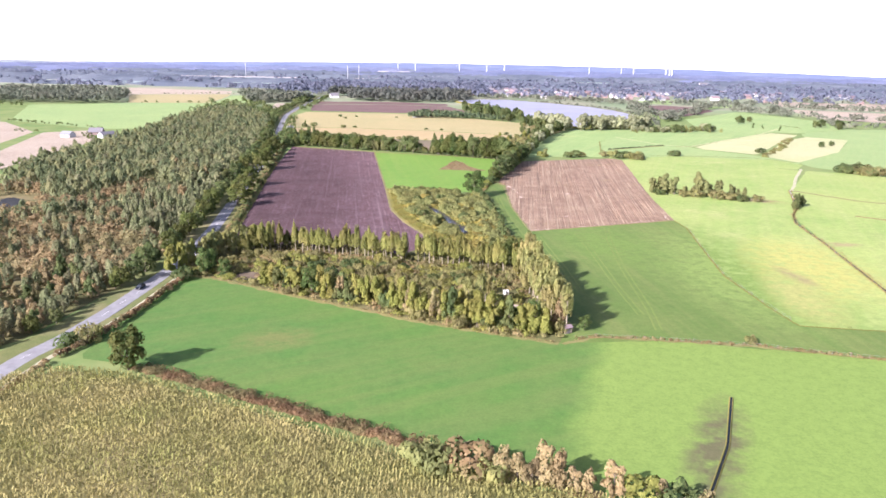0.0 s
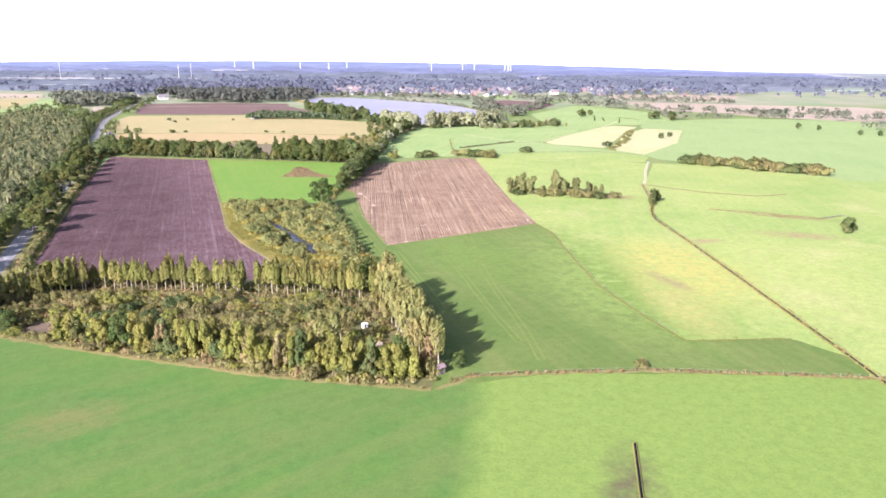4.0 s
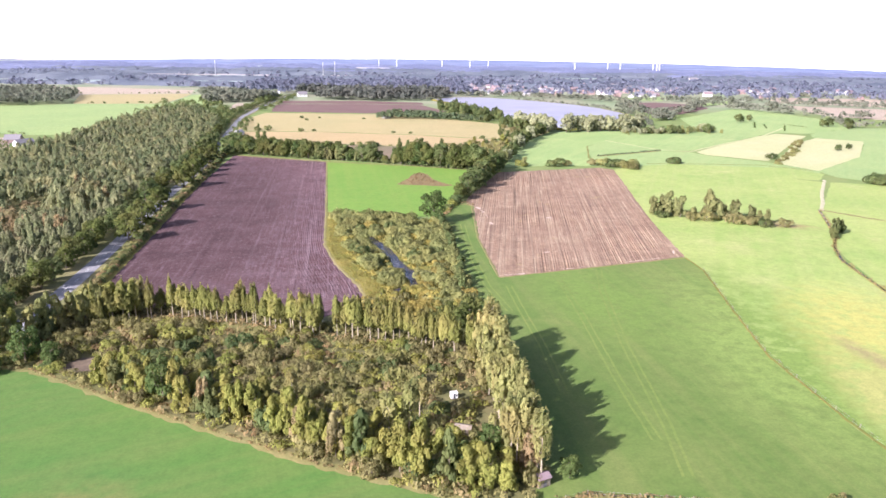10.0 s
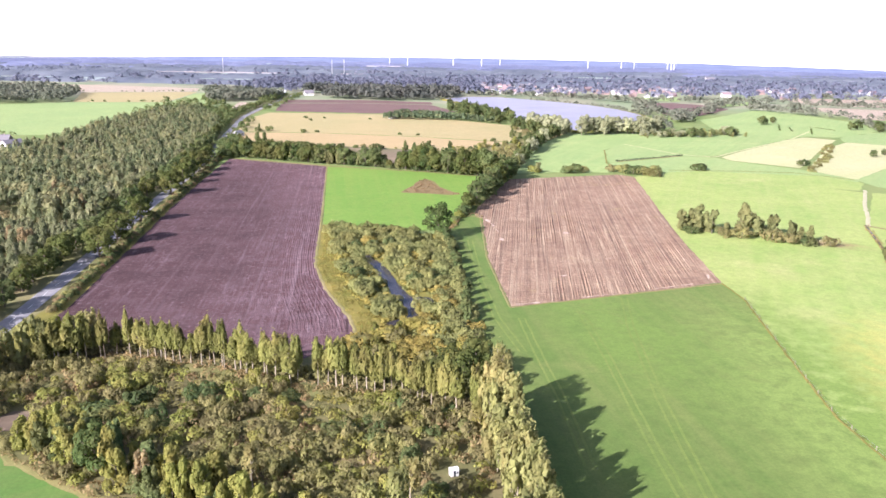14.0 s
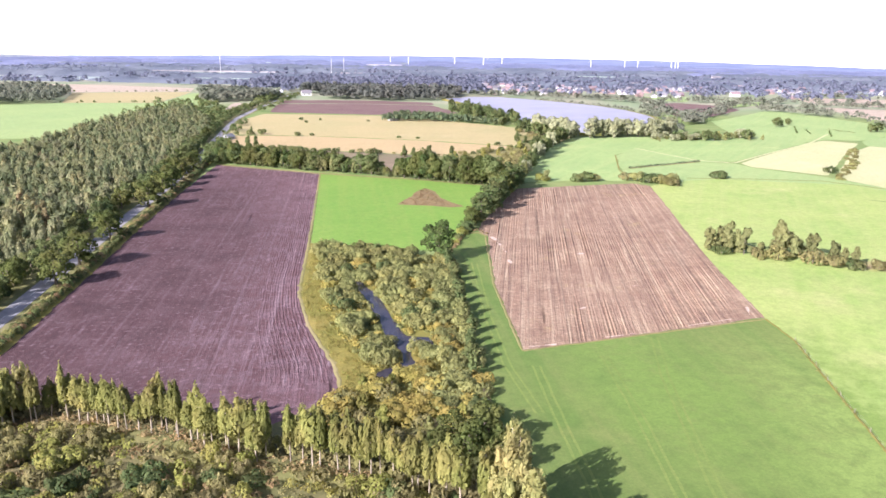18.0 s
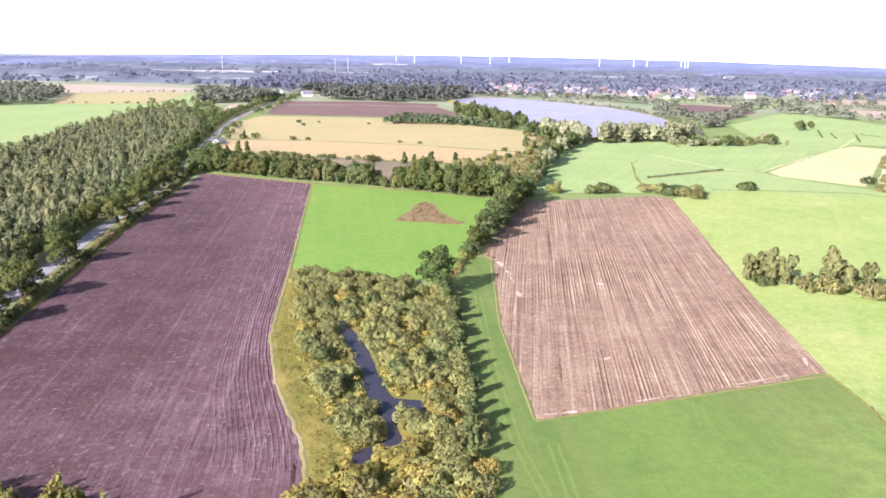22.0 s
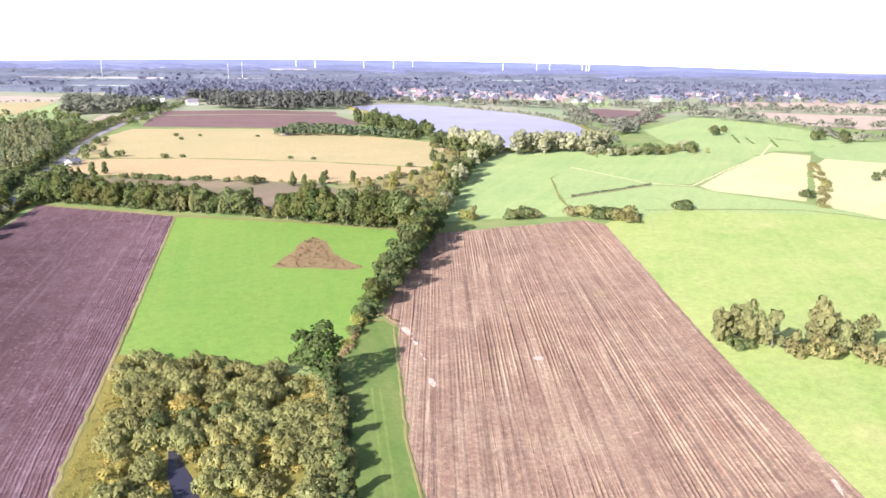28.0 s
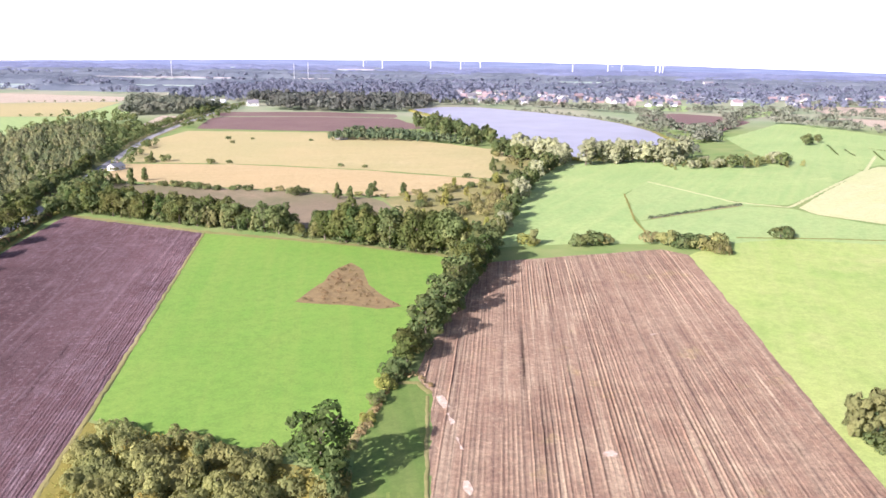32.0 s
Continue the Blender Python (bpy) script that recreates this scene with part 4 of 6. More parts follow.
furrows("furrow", RIGHT_FIELD, 6, 1.0, SOIL_RIGHT, 0.15, 4, right_field)
for k in range(7):
    x0 = 48 + 9.5 * k + random.Random(k).uniform(-1.5, 1.5)
    y0, y1 = 328 + 0.33 * (x0 - 40), 534 + 1.2 * k
    for gap in (-0.95, 0.95):
        line = [(x0 + gap + 0.105 * (y - y0), y) for y in np.linspace(y0, y1, 12) if inside(RIGHT_FIELD, x0 + gap + 0.105 * (y - y0), y)]
        if len(line) > 3:
            tagged(part("wheel_rut", ribbon(line, [(-0.16, 0.1), (-0.1, 0.165), (0.1, 0.165), (0.16, 0.1)], SOIL_RIGHT, "wheel_rut", 4, 0.2, k + gap), None, right_field), "pressed wheel rut in the ploughed soil")
SILTS = [(41.5, 323.5, 8, 0.9, 12), (63, 330, 9, 0.8, 18), (88, 338.5, 15, 0.8, 20), (108.5, 347, 7, 1.0, 75), (66, 410, 6, 0.8, 4), (69.5, 411, 2.5, 0.5, 20), (38.6, 436, 6, 0.7, -75), (40.2, 428, 5, 0.6, -78), (41.8, 418, 5, 0.6, -80), (42.8, 403, 5, 0.7, -84), (60, 352, 3, 0.4, 30), (79, 373, 4, 0.5, 10), (96, 470, 4, 0.5, 30)]
for x, y, long, wide, turn in SILTS:
    wide *= 0.5
    ux, uy = math.cos(radians(turn)), math.sin(radians(turn))
    corners = [(x, y), (x + ux * long * 0.5 + uy * wide, y + uy * long * 0.5 - ux * wide), (x + ux * long, y + uy * long), (x + ux * long * 0.6 - uy * wide, y + uy * long * 0.6 + ux * wide), (x + ux * long * 0.25 - uy * wide * 0.4, y + uy * long * 0.25 + ux * wide * 0.4)]
    structure("silt_patch", sheet(ragged(corners, 0.5, 0.75, x), 0.215, SILT, "silt_patch"), "pale washed silt on the ploughed soil", "soil")

# field edges: dry grass margins and tracks
MARGINS = [
    ("field_margin", [(-57, 586), (-35, 428), (-27, 366), (-19, 338), (-8, 313), (-3.5, 296)], 0.55, GRASS["rough"], "dry yellow grass margin of the ploughed field"),
    ("field_margin", [(36, 436), (35.6, 374), (39.5, 321), (112, 344)], 0.4, GRASS["rough"], "dry grass margin round the light ploughed field"),
    ("field_margin", [(112, 344), (113, 328), (107, 285), (103, 254), (105, 220), (107, 204), (136, 199)], 0.35, GRASS["weedy"], "overgrown boundary strip between two meadows"),
    ("field_margin", [(34, 189), (44, 194.5), (67, 191.5), (86, 188.5), (118, 179.5), (150, 169)], 0.8, GRASS["rough"], "dry grass under the pasture fence"),
    ("field_margin", [(-95, 251), (-82, 248.5), (-46, 227.5), (-5, 205.2), (33, 189.5)], 1.3, GRASS["rough"], "dry grass edge in front of the wood"),
    ("field_margin", [(-76, 171), (-48, 157), (-27, 146), (-2, 133), (30, 117)], 1.6, BARE, "brown weedy strip between maize and meadow"),
    ("field_margin", [(-130, 621), (-58, 588), (6, 566), (57, 543)], 1.6, GRASS["rough"], "rough grass along the tree belt"),
    ("field_margin", [(25, 440), (30, 443), (34, 442.5), (36.5, 437)], 0.8, GRASS["rough"], "dry grass link between hedge and ploughed field"),
    ("field_margin", [(31, 450), (26.5, 440), (24, 428), (21, 414)], 1.0, GRASS["rough"], "dry grass bank under the low hedge"),
    ("brush_strip", [(-66, 284), (-53, 281), (-36, 275), (-17, 266), (0, 263), (14, 256)], 2.4, GRASS["rough"], "tan strip of dead brush below the poplar row"),
    ("earth_path", [(31, 255), (29, 240), (30, 222), (33, 206)], 2.2, GRASS["floor"], "bare earth path beside the tall poplars"),
    ("farm_track", [(205, 424), (214, 440), (228, 468), (250, 507)], 0.9, DIRT, "pale farm track across the pasture"),
    ("farm_track", [(165, 705), (190, 643), (212, 630), (235, 655), (323, 754), (377, 832)], 1.0, GRASS["straw"], "pale grass track between the meadows"),
    ("farm_track", [(141, 667), (129, 603), (128, 583)], 0.5, GRASS["weedy"], "thin ditch line between meadows"),
    ("farm_track", [(162, 573), (200, 570), (237, 564), (262, 540)], 0.7, GRASS["weedy"], "weedy boundary line behind the ploughed field"),
    ("farm_track", [(206, 424), (228, 395), (250, 380), (268, 382)], 0.9, BARE, "brown weedy strip in the dry pasture"),
]
for k, (name, line, half, material, label) in enumerate(MARGINS):
    structure(name, ribbon(line, [(-half, 0.12), (-half * 0.4, 0.2), (half * 0.4, 0.19), (half, 0.12)], material, name, 1.6, half * 0.9, k), label, "field edge")

# faint tractor wheel tracks in the big meadow
for line in ([(76, 330), (72, 306), (68, 262), (66, 219), (64, 200)], [(42, 312), (44, 284), (46, 262), (47, 235)], [(60, 318), (61, 285), (61, 240), (62, 213)], [(30, 400), (32, 345), (35, 312), (40, 288)]):
    for gap in (-0.9, 0.9):
        structure("wheel_track", ribbon([(x + gap, y) for x, y in line], [(-0.3, 0.125), (0.3, 0.125)], GRASS["track"], "wheel_track", 2.5, 0.15, line[0][0] + gap), "faint pale wheel track in the meadow", "track")

# the road with verges and a worn centre line
road = structure("road", ribbon(ROAD, [(-2.9, 0.12), (-2.8, 0.16), (0, 0.2), (2.8, 0.16), (2.9, 0.12)], ASPHALT, "road", 6), "grey asphalt country road with pale verges", "road")
for side, width in ((1, 3.2), (-1, 6.5)):
    a, b = sorted((side * 2.9, side * (2.9 + width)))
    structure("verge", ribbon(ROAD, [(a, 0.11), ((a + b) / 2, 0.15), (b, 0.1)], VERGE, "verge", 5, 0.4, side), "dry mown grass verge beside the road", "verge")
structure("hedge_bank", ribbon([(x, y) for x, y in ROAD[6:14]], [(5.6, 0.13), (7.5, 0.3), (9.5, 0.32), (11.5, 0.13)], GRASS["weedy"], "hedge_bank", 3, 0.8, 8), "weedy bank under the roadside hedge", "verge")
for x, y, dx, dy in along(ROAD[2:12], 11):
    z = terrain(x, y) + 0.215
    me = mesh_of("road_dash", [(x - dy * 0.07, y + dx * 0.07, z), (x + dy * 0.07, y - dx * 0.07, z), (x + dy * 0.07 + dx * 4, y - dx * 0.07 + dy * 4, z), (x - dy * 0.07 + dx * 4, y + dx * 0.07 + dy * 4, z)], [(0, 1, 2, 3)], PAINT)
    part("road_dash", me, None, road)
structure("cycle_path", ribbon([(x + 6.6, y) for x, y in ROAD[1:7]], [(-0.9, 0.14), (0.9, 0.14)], DIRT, "cycle_path", 5), "pale path beside the road", "path")

# water
def water_body(name, corners, material, lift, label, step):
    return structure(name, sheet(ragged(corners, step, 0.5, 5), lift, material, name), label, "water")


water_body("pond_water", POND_EDGE, POND, 0.16, "narrow dark pond between willow bushes", 1.5)
lake_pts = ragged(LAKE_EDGE, 14, 4.0, 9)
bm = bmesh.new()
bm.faces.new([bm.verts.new((x, y, 2.0)) for x, y in lake_pts])
bmesh.ops.triangulate(bm, faces=bm.faces[:])
bmesh.ops.recalc_face_normals(bm, faces=bm.faces[:])
if sum(f.normal.z for f in bm.faces) < 0:
    bmesh.ops.reverse_faces(bm, faces=bm.faces[:])
lake_mesh = bpy.data.meshes.new("lake_water")
bm.to_mesh(lake_mesh)
bm.free()
lake_mesh.materials.append(LAKE)
structure("lake_water", lake_mesh, "wide grey-violet lake before the village", "water")
thicket("shore_bushes", [(x + random.uniform(2, 9), y + random.uniform(-3, 3), random.uniform(2.5, 6)) for x, y, dx, dy in along([(143, 1238), (180, 1195), (222, 1138), (249, 1065), (258, 985), (252, 900), (238, 848), (218, 812)], 6)], "hedgerow", "bushes along the lake's eastern shore", "bushes", 30, 1.6, 0.5)
structure("lake_shore", ribbon(LAKE_EDGE + LAKE_EDGE[:1], [(-4, 0.05), (-2, 1.6), (0.8, 2.3), (3, 1.8), (6, 0.05)], GRASS["weedy"], "lake_shore", 12, 1.5, 4), "reedy shore round the lake", "shore")

DITCHES = [([(205, 426), (186, 376), (176, 358), (169, 340), (163, 299), (152, 236), (143, 184), (128, 110)], 0.38, "dark drainage ditch with reedy banks"), ([(69, 157), (60, 135), (50, 117), (40, 90), (36, 60)], 0.26, "short dark drainage ditch in the meadow"), ([(137, 608), (165, 623), (191, 636)], 0.6, "dark ditch between lake meadows"), ([(206, 356), (225, 341), (246, 326), (262, 330)], 0.6, "dark ditch in the dry pasture")]
for line, half, label in DITCHES:
    ditch = tagged(new("ditch"), label, "ditch", "", "structure")
    part("ditch_water", ribbon(line, [(-half, 0.17), (half, 0.17)], DITCH, "ditch_water", 3), None, ditch)
    for side in (-1, 1):
        prof = [(side * half * 0.92, 0.16), (side * half * 1.2, 0.3), (side * half * 1.6, 0.22), (side * half * 2.1, 0.05)]
        part("bank", ribbon(line, prof if side > 0 else prof[::-1], GRASS["weedy"] if half < 0.55 else GRASS["rough"], "bank", 2.5, 0.0), None, ditch)

# ---- wood beside the front meadow ----
random.seed(11)
POPLAR_ROW = [(-80, 277), (-63, 286), (-36, 279.5), (-17, 270), (0, 267), (16, 259), (29, 250)]
for x, y, dx, dy in along(POPLAR_ROW, 2.1):
    if random.random() < 0.12:
        continue
    plant("poplar_tree", x + random.uniform(-0.8, 0.8), y + random.uniform(-1.2, 1.2), random.uniform(0.72, 1.2), random.uniform(0.75, 1.15), "slender poplar with pale trunk and yellow-green leaves", "tree", "poplar row in the wood")
for x, y, dx, dy in along([(-98, 254), (-92, 266), (-84, 276), (-68, 288)], 3.2):
    plant(random.choice(["yellowing_tree", "grey_tree", "birch_tree"]), x + random.uniform(-1, 1), y + random.uniform(-1, 1), random.uniform(1.4, 1.75), random.uniform(1.0, 1.3), "tall green tree at the roadside corner of the wood", "tree", "trees at the road corner")
for x, y, dx, dy in along([(36.5, 199), (35, 214), (33.5, 232), (32, 252), (31.5, 258)], 2.6):
    for k in range(2 if random.random() < 0.6 else 1):
        px, py = x - 0.6 - 3.0 * k + random.uniform(-0.6, 0.6), y + random.uniform(-0.9, 0.9)
        if random.random() < 0.55:
            plant("birch_tree", px, py, random.uniform(1.7, 2.35) * (1 - 0.15 * k), random.uniform(0.95, 1.3), "tall leafy birch with pale trunk at the wood's edge", "tree", "birches along the wood's edge")
        else:
            plant("tall_poplar", px, py, random.uniform(1.15, 1.6) * (1 - 0.15 * k), random.uniform(1.0, 1.4), "tall poplar with thinning yellow leaves at the wood's edge", "tree", "poplars along the wood's edge")
plant("autumn_tree", 35, 201, 1.5, 1.0, "rust-coloured tree beside the corner hut", "tree")
FRONT = [(-61, 239), (-46, 231), (-22, 220), (-5, 209), (12, 201), (31, 194)]
for x, y, dx, dy in along(FRONT, 2.6):
    if math.hypot(x + 44, y - 232) < 4.2:
        continue
    k = random.random()
    kind = "yellowing_tree" if k < 0.75 else "ash_tree" if k < 0.85 else "autumn_tree" if k < 0.9 else "green_bush"
    s = random.uniform(0.85, 1.6) if kind != "green_bush" else random.uniform(1.3, 1.9)
    plant(kind, x + random.uniform(-0.8, 0.8), y + random.uniform(0, 2.5), s, random.uniform(0.75, 1.05), "leafy yellow-green tree in the wood's front edge" if kind != "green_bush" else "dense green bush in the wood's front edge", "tree" if kind != "green_bush" else "bush", "front edge of the wood")
for x, y, dx, dy in along(FRONT, 3.3):
    k = random.random()
    kind = "yellowing_tree" if k < 0.78 else "ash_tree"
    s = random.uniform(0.8, 1.25)
    plant(kind, x + random.uniform(-1, 1), y + random.uniform(4, 8), s, s * 0.8, "leafy yellow-green tree in the wood", "tree", "front edge of the wood")
for x, y, s in ((-44, 232, 0.95), (-79, 252, 0.6), (-86, 253, 0.95), (22, 202, 0.6), (42, 200, 0.45), (28, 208, 0.62)):
    plant("dark_oak", x, y, s, s * 0.95, "dense dark green round tree at the wood's edge", "tree", "dark trees of the wood")
n = 0
while n < 290:
    x, y = random.uniform(-95, 36), random.uniform(195, 300)
    back = 286 - max(0, (x + 60)) * 0.3
    if inside(WOOD, x, y) and y < back - 5 and (y > 222 or x > -10):
        if noise.noise(Vector((x * 0.06, y * 0.06, 2))) > 0.28 or math.hypot(x - 21.5, y - 231) < 4 or math.hypot(x - 23, y - 214) < 4 or math.hypot(x + 71, y - 251) < 6 or (27 < x < 32 and 210 < y < 250):
            continue
        dry = noise.noise(Vector((x * 0.03, y * 0.03, 8))) > 0.0
        kind = "scrub_bush" if dry and random.random() < 0.85 or random.random() < 0.4 else random.choice(["leafy_bush", "green_bush"])
        plant(kind, x, y, random.uniform(0.55, 1.35), random.uniform(0.7, 1.25), "low brownish scrub bush inside the wood" if kind == "scrub_bush" else "low leafy green bush inside the wood", "bush", "scrub inside the wood")
        n += 1
for x, y, s in ((12, 215, 1.2), (14, 222, 0.95), (8, 212, 1.1), (-14, 226, 0.95)):
    plant("tall_poplar", x, y, s, s, "lone yellow poplar inside the wood", "tree", "poplars inside the wood")

under = []
while len(under) < 1500:
    x, y = random.uniform(-97, 38), random.uniform(192, 308)
    if inside(WOOD, x, y) and y < 281 - max(0, (x + 60)) * 0.3 and math.hypot(x - 21.5, y - 231) > 3.5 and math.hypot(x + 71, y - 251) > 5 and not (27.5 < x < 32 and 210 < y < 250):
        under.append((x, y, random.uniform(0.6, 2.2)))
for k, (leaf, label) in enumerate((("scrub", "brown and green undergrowth inside the wood"), ("yellow", "leafy yellow-green undergrowth inside the wood"), ("reed", "dry grass and brambles inside the wood"))):
    thicket("undergrowth", under[k::3] if k < 2 else under[2::6], leaf, label, "undergrowth", 56, 1.6, 0.8, 1.3)

# ---- wetland willows round the pond ----
n = 0
POND_GAP = ragged(POND_EDGE, 2, 0.0)
while n < 280:
    x, y = random.uniform(-36, 30), random.uniform(284, 428)
    left = np.interp(y, [296, 313, 338, 366, 428], [-3, -8, -19, -27, -34])
    clear = 10 if y < 350 else 10 - (y - 350) * 0.14
    if not inside(WETLAND, x, y) or x < left + max(2.0, clear) or inside(POND_EDGE, x, y) or min(math.hypot(x - a, y - b) for a, b in POND_GAP) < 1.7:
        continue
    green = noise.noise(Vector((x * 0.05, y * 0.05, 4))) > 0.3
    golden = y < 307 and x < 15 or random.random() < 0.07
    kind = "golden_bush" if golden else "green_bush" if green and random.random() < 0.5 else "willow_bush"
    plant(kind, x, y, random.uniform(0.9, 1.45) * (0.75 if golden else 1.0), random.uniform(0.9, 1.35), "golden yellow bush beside the pond" if golden else "rounded grey-green willow bush beside the pond", "bush", "willow bushes round the pond", 5)
    n += 1
under = []
while len(under) < 1100:
    x, y = random.uniform(-36, 30), random.uniform(286, 428)
    if inside(WETLAND, x, y) and x > np.interp(y, [296, 313, 338, 366, 428], [-3, -8, -19, -27, -34]) + 7 and min(math.hypot(x - a, y - b) for a, b in POND_GAP) > 0.5 and not inside(POND_EDGE, x, y):
        under.append((x, y, random.uniform(0.5, 1.6)))
for k, (leaf, label) in enumerate((("willow", "low willow growth and reeds round the pond"), ("gold", "dry golden reeds round the pond"))):
    thicket("reeds", under[k::2], leaf, label, "reeds", 34, 2.2, 0.8)
for k in range(46):
    x = random.uniform(-4, 29)
    y = random.uniform(277 - max(0, x + 4) * 0.55, 299)
    kind = random.choice(["golden_bush", "yellowing_tree", "golden_bush", "grey_tree", "scrub_bush"])
    s = random.uniform(0.5, 0.7) if "tree" in kind else random.uniform(0.9, 1.4)
    plant(kind, x, y, s, s * 1.1, "golden-green growth between wood and wetland", "bush" if "bush" in kind else "tree", "growth between wood and wetland")
for x, y, s in ((27.5, 273, 1.15), (24, 268, 1.1), (29.5, 265, 1.0), (21, 274, 0.95), (28, 281, 0.8), (18, 269, 0.85)):
    plant("oak_tree", x, y, s * 0.8, s * 0.78, "green leafy tree between wood and wetland", "tree", "trees between wood and wetland")
for x, y, dx, dy in along([(27, 306), (27, 334), (24, 364), (22, 400)], 6.5):
    plant("ash_tree", x - 1 + random.uniform(-1, 1), y, random.uniform(0.6, 0.95), random.uniform(0.7, 0.95), "green hedge tree at the wetland's edge", "tree", "hedge beside the wetland")
plant("dark_oak", 17, 404, 1.35, 1.5, "large round oak at the meadow's corner", "tree")

# hedge between the middle meadow and the light ploughed field
for x, y, s, kind in ((21, 415, 0.6, "green_bush"), (23.5, 425, 0.7, "leafy_bush"), (25, 433, 0.9, "green_bush"), (26.5, 440, 1.1, "leafy_bush"), (28.5, 447, 1.5, "green_bush"), (31, 454, 0.85, "oak_tree"), (33, 461, 1.9, "green_bush"), (35.5, 468, 1.15, "broadleaf_tree"), (37.5, 475, 0.85, "oak_tree"),
                      (38.5, 481, 1.7, "willow_bush"), (41, 487, 1.25, "broadleaf_tree"), (42.5, 493, 1.9, "green_bush"), (44, 499, 1.3, "ash_tree"), (45.5, 505, 1.25, "broadleaf_tree"), (47, 511, 2.0, "green_bush"), (49, 517, 1.3, "oak_tree"), (51, 524, 1.15, "broadleaf_tree"), (53.5, 531, 1.2, "dark_oak"), (57, 538, 1.25, "broadleaf_tree")):
    plant(kind, x, y, s, s * 1.08, "hedge bush or small tree beside the ploughed field", "bush" if "bush" in kind else "tree", "hedge beside the light ploughed field")

# tree belt behind the ploughed field and the meadow
for x, y, dx, dy in along([(-136, 630), (-107, 617), (-68, 599), (-29, 584), (6, 567), (35, 552), (56, 544)], 4.2):
    s = random.uniform(0.62, 1.12) * (1.35 if x > -12 else 1.08)
    if -22 < x < -14:
        s *= 0.6
    for k in range(2):
        plant(random.choice(["broadleaf_tree", "dark_oak", "oak_tree", "oak_tree", "field_tree", "ash_tree"]), x + random.uniform(-2, 2), y + 2 + 5 * k + random.uniform(-1, 2), s * (1.15 if k == 0 else 1.1), s * 1.1, "dense green tree in the belt behind the meadow", "tree", "tree belt behind the meadow")
for x, y, dx, dy in along([(58, 552), (66, 585), (74, 615), (86, 665), (98, 708), (112, 745), (130, 778)], 6.5):
    s = random.uniform(0.7, 1.15)
    plant(random.choice(["broadleaf_tree", "lakeside_tree", "ash_tree", "silver_willow"]), x + random.uniform(-3, 3), y, s * 1.1, s, "leafy tree in the hedge towards the lake", "tree", "hedge towards the lake")
for x, y, dx, dy in along([(-140, 700), (-92, 692), (-32, 676), (20, 659), (60, 690)], 9):
    s = random.uniform(0.4, 1.1)
    plant(random.choice(["green_bush", "scrub_bush"]), x + random.uniform(-3, 3), y + random.uniform(-2, 2), s, s * 1.1, "small dark hedge bush at the stubble's edge", "bush", "bushes at the stubble's edge")
for x, y, s in ((-128, 712, 0.9), (8, 676, 0.7), (24, 668, 0.8), (78, 745, 1.0), (-140, 703, 0.7), (-150, 785, 0.8)):
    plant("ash_tree", x, y, s * 1.2, s, "field tree at the stubble's edge", "tree", "field trees by the stubble")
for x, y, s in ((-108, 776, 1.7), (-96, 777, 1.2), (-20, 765, 1.1), (-4, 760, 1.0), (-130, 905, 1.4), (-120, 880, 1.2), (-110, 906, 1.0), (-60, 900, 1.0), (60, 720, 1.5), (-150, 780, 2.0)):
    plant("green_bush", x, y, s * 0.7, s * 0.75, "lone bush in the stubble field", "bush", "bushes in the stubble")

for x, y, s in ((-142, 705, 1.2), (-137, 700, 1.0), (-111, 694, 1.1), (-103, 692, 1.3), (-97, 690, 1.2), (-90, 686, 1.3), (-84, 684, 0.9), (-78, 682, 1.0), (-70, 682, 0.8), (-61, 681, 1.1), (-49, 676, 0.9), (-33, 667, 1.7), (-141, 785, 1.6)):
    plant("green_bush", x, y, s, s * 1.1, "dark round bush in the hedge line of the stubble", "bush", "bushes at the stubble's edge")
for x, y, s in ((-130, 697, 1.2), (-10, 657, 1.0), (-3, 655, 0.9), (7, 661, 1.0)):
    plant("ash_tree", x, y, s * 1.1, s, "field tree at the stubble's edge", "tree", "field trees by the stubble")

# right-hand bushes and clumps
for x, y, s, kind in ((78, 563, 0.95, "field_tree"), (75.5, 564, 1.6, "leafy_bush"), (96, 562, 1.6, "green_bush"), (101, 563, 1.9, "green_bush"), (106, 565, 1.4, "scrub_bush"), (125, 566, 1.6, "scrub_bush"), (131, 563, 1.8, "willow_bush"), (136, 559, 2.0, "green_bush"), (141, 556, 1.9, "willow_bush"),
                      (146, 550, 1.8, "scrub_bush"), (143, 562, 1.7, "green_bush"), (149, 560, 2.0, "willow_bush"), (180, 573, 1.7, "green_bush"), (184, 575, 1.3, "scrub_bush"), (87, 190.4, 0.75, "scrub_bush"), (257, 593, 1.5, "green_bush")):
    plant(kind, x, y, s, s * 1.15, "field bush between the meadows", "bush" if "bush" in kind else "tree", "bushes between the meadows")
for x, y, s in ((121, 417, 0.95), (127, 415, 1.2), (132, 411, 1.1), (137, 408, 0.6), (146, 411, 1.35), (149, 406, 0.9), (156, 408, 0.95), (161, 402, 0.8), (167, 398, 0.7)):
    plant("field_tree", x, y, s * 1.35, s * 1.25, "grey-green tree in a clump on the pasture", "tree", "tree clump on the pasture")
    plant("field_tree", x + random.uniform(-2.5, 2.5), y + 3, s * 1.1, s * 1.2, "grey-green tree in a clump on the pasture", "tree", "tree clump on the pasture")
for x, y, s in ((124, 412, 1.2), (136, 406, 1.3), (142, 404, 1.6), (152, 399, 1.7), (158, 396, 1.5), (164, 393, 1.4), (172, 392, 1.2)):
    plant(random.choice(["green_bush", "scrub_bush"]), x, y, s, s * 1.2, "low bush at the foot of the tree clump", "bush", "tree clump on the pasture")
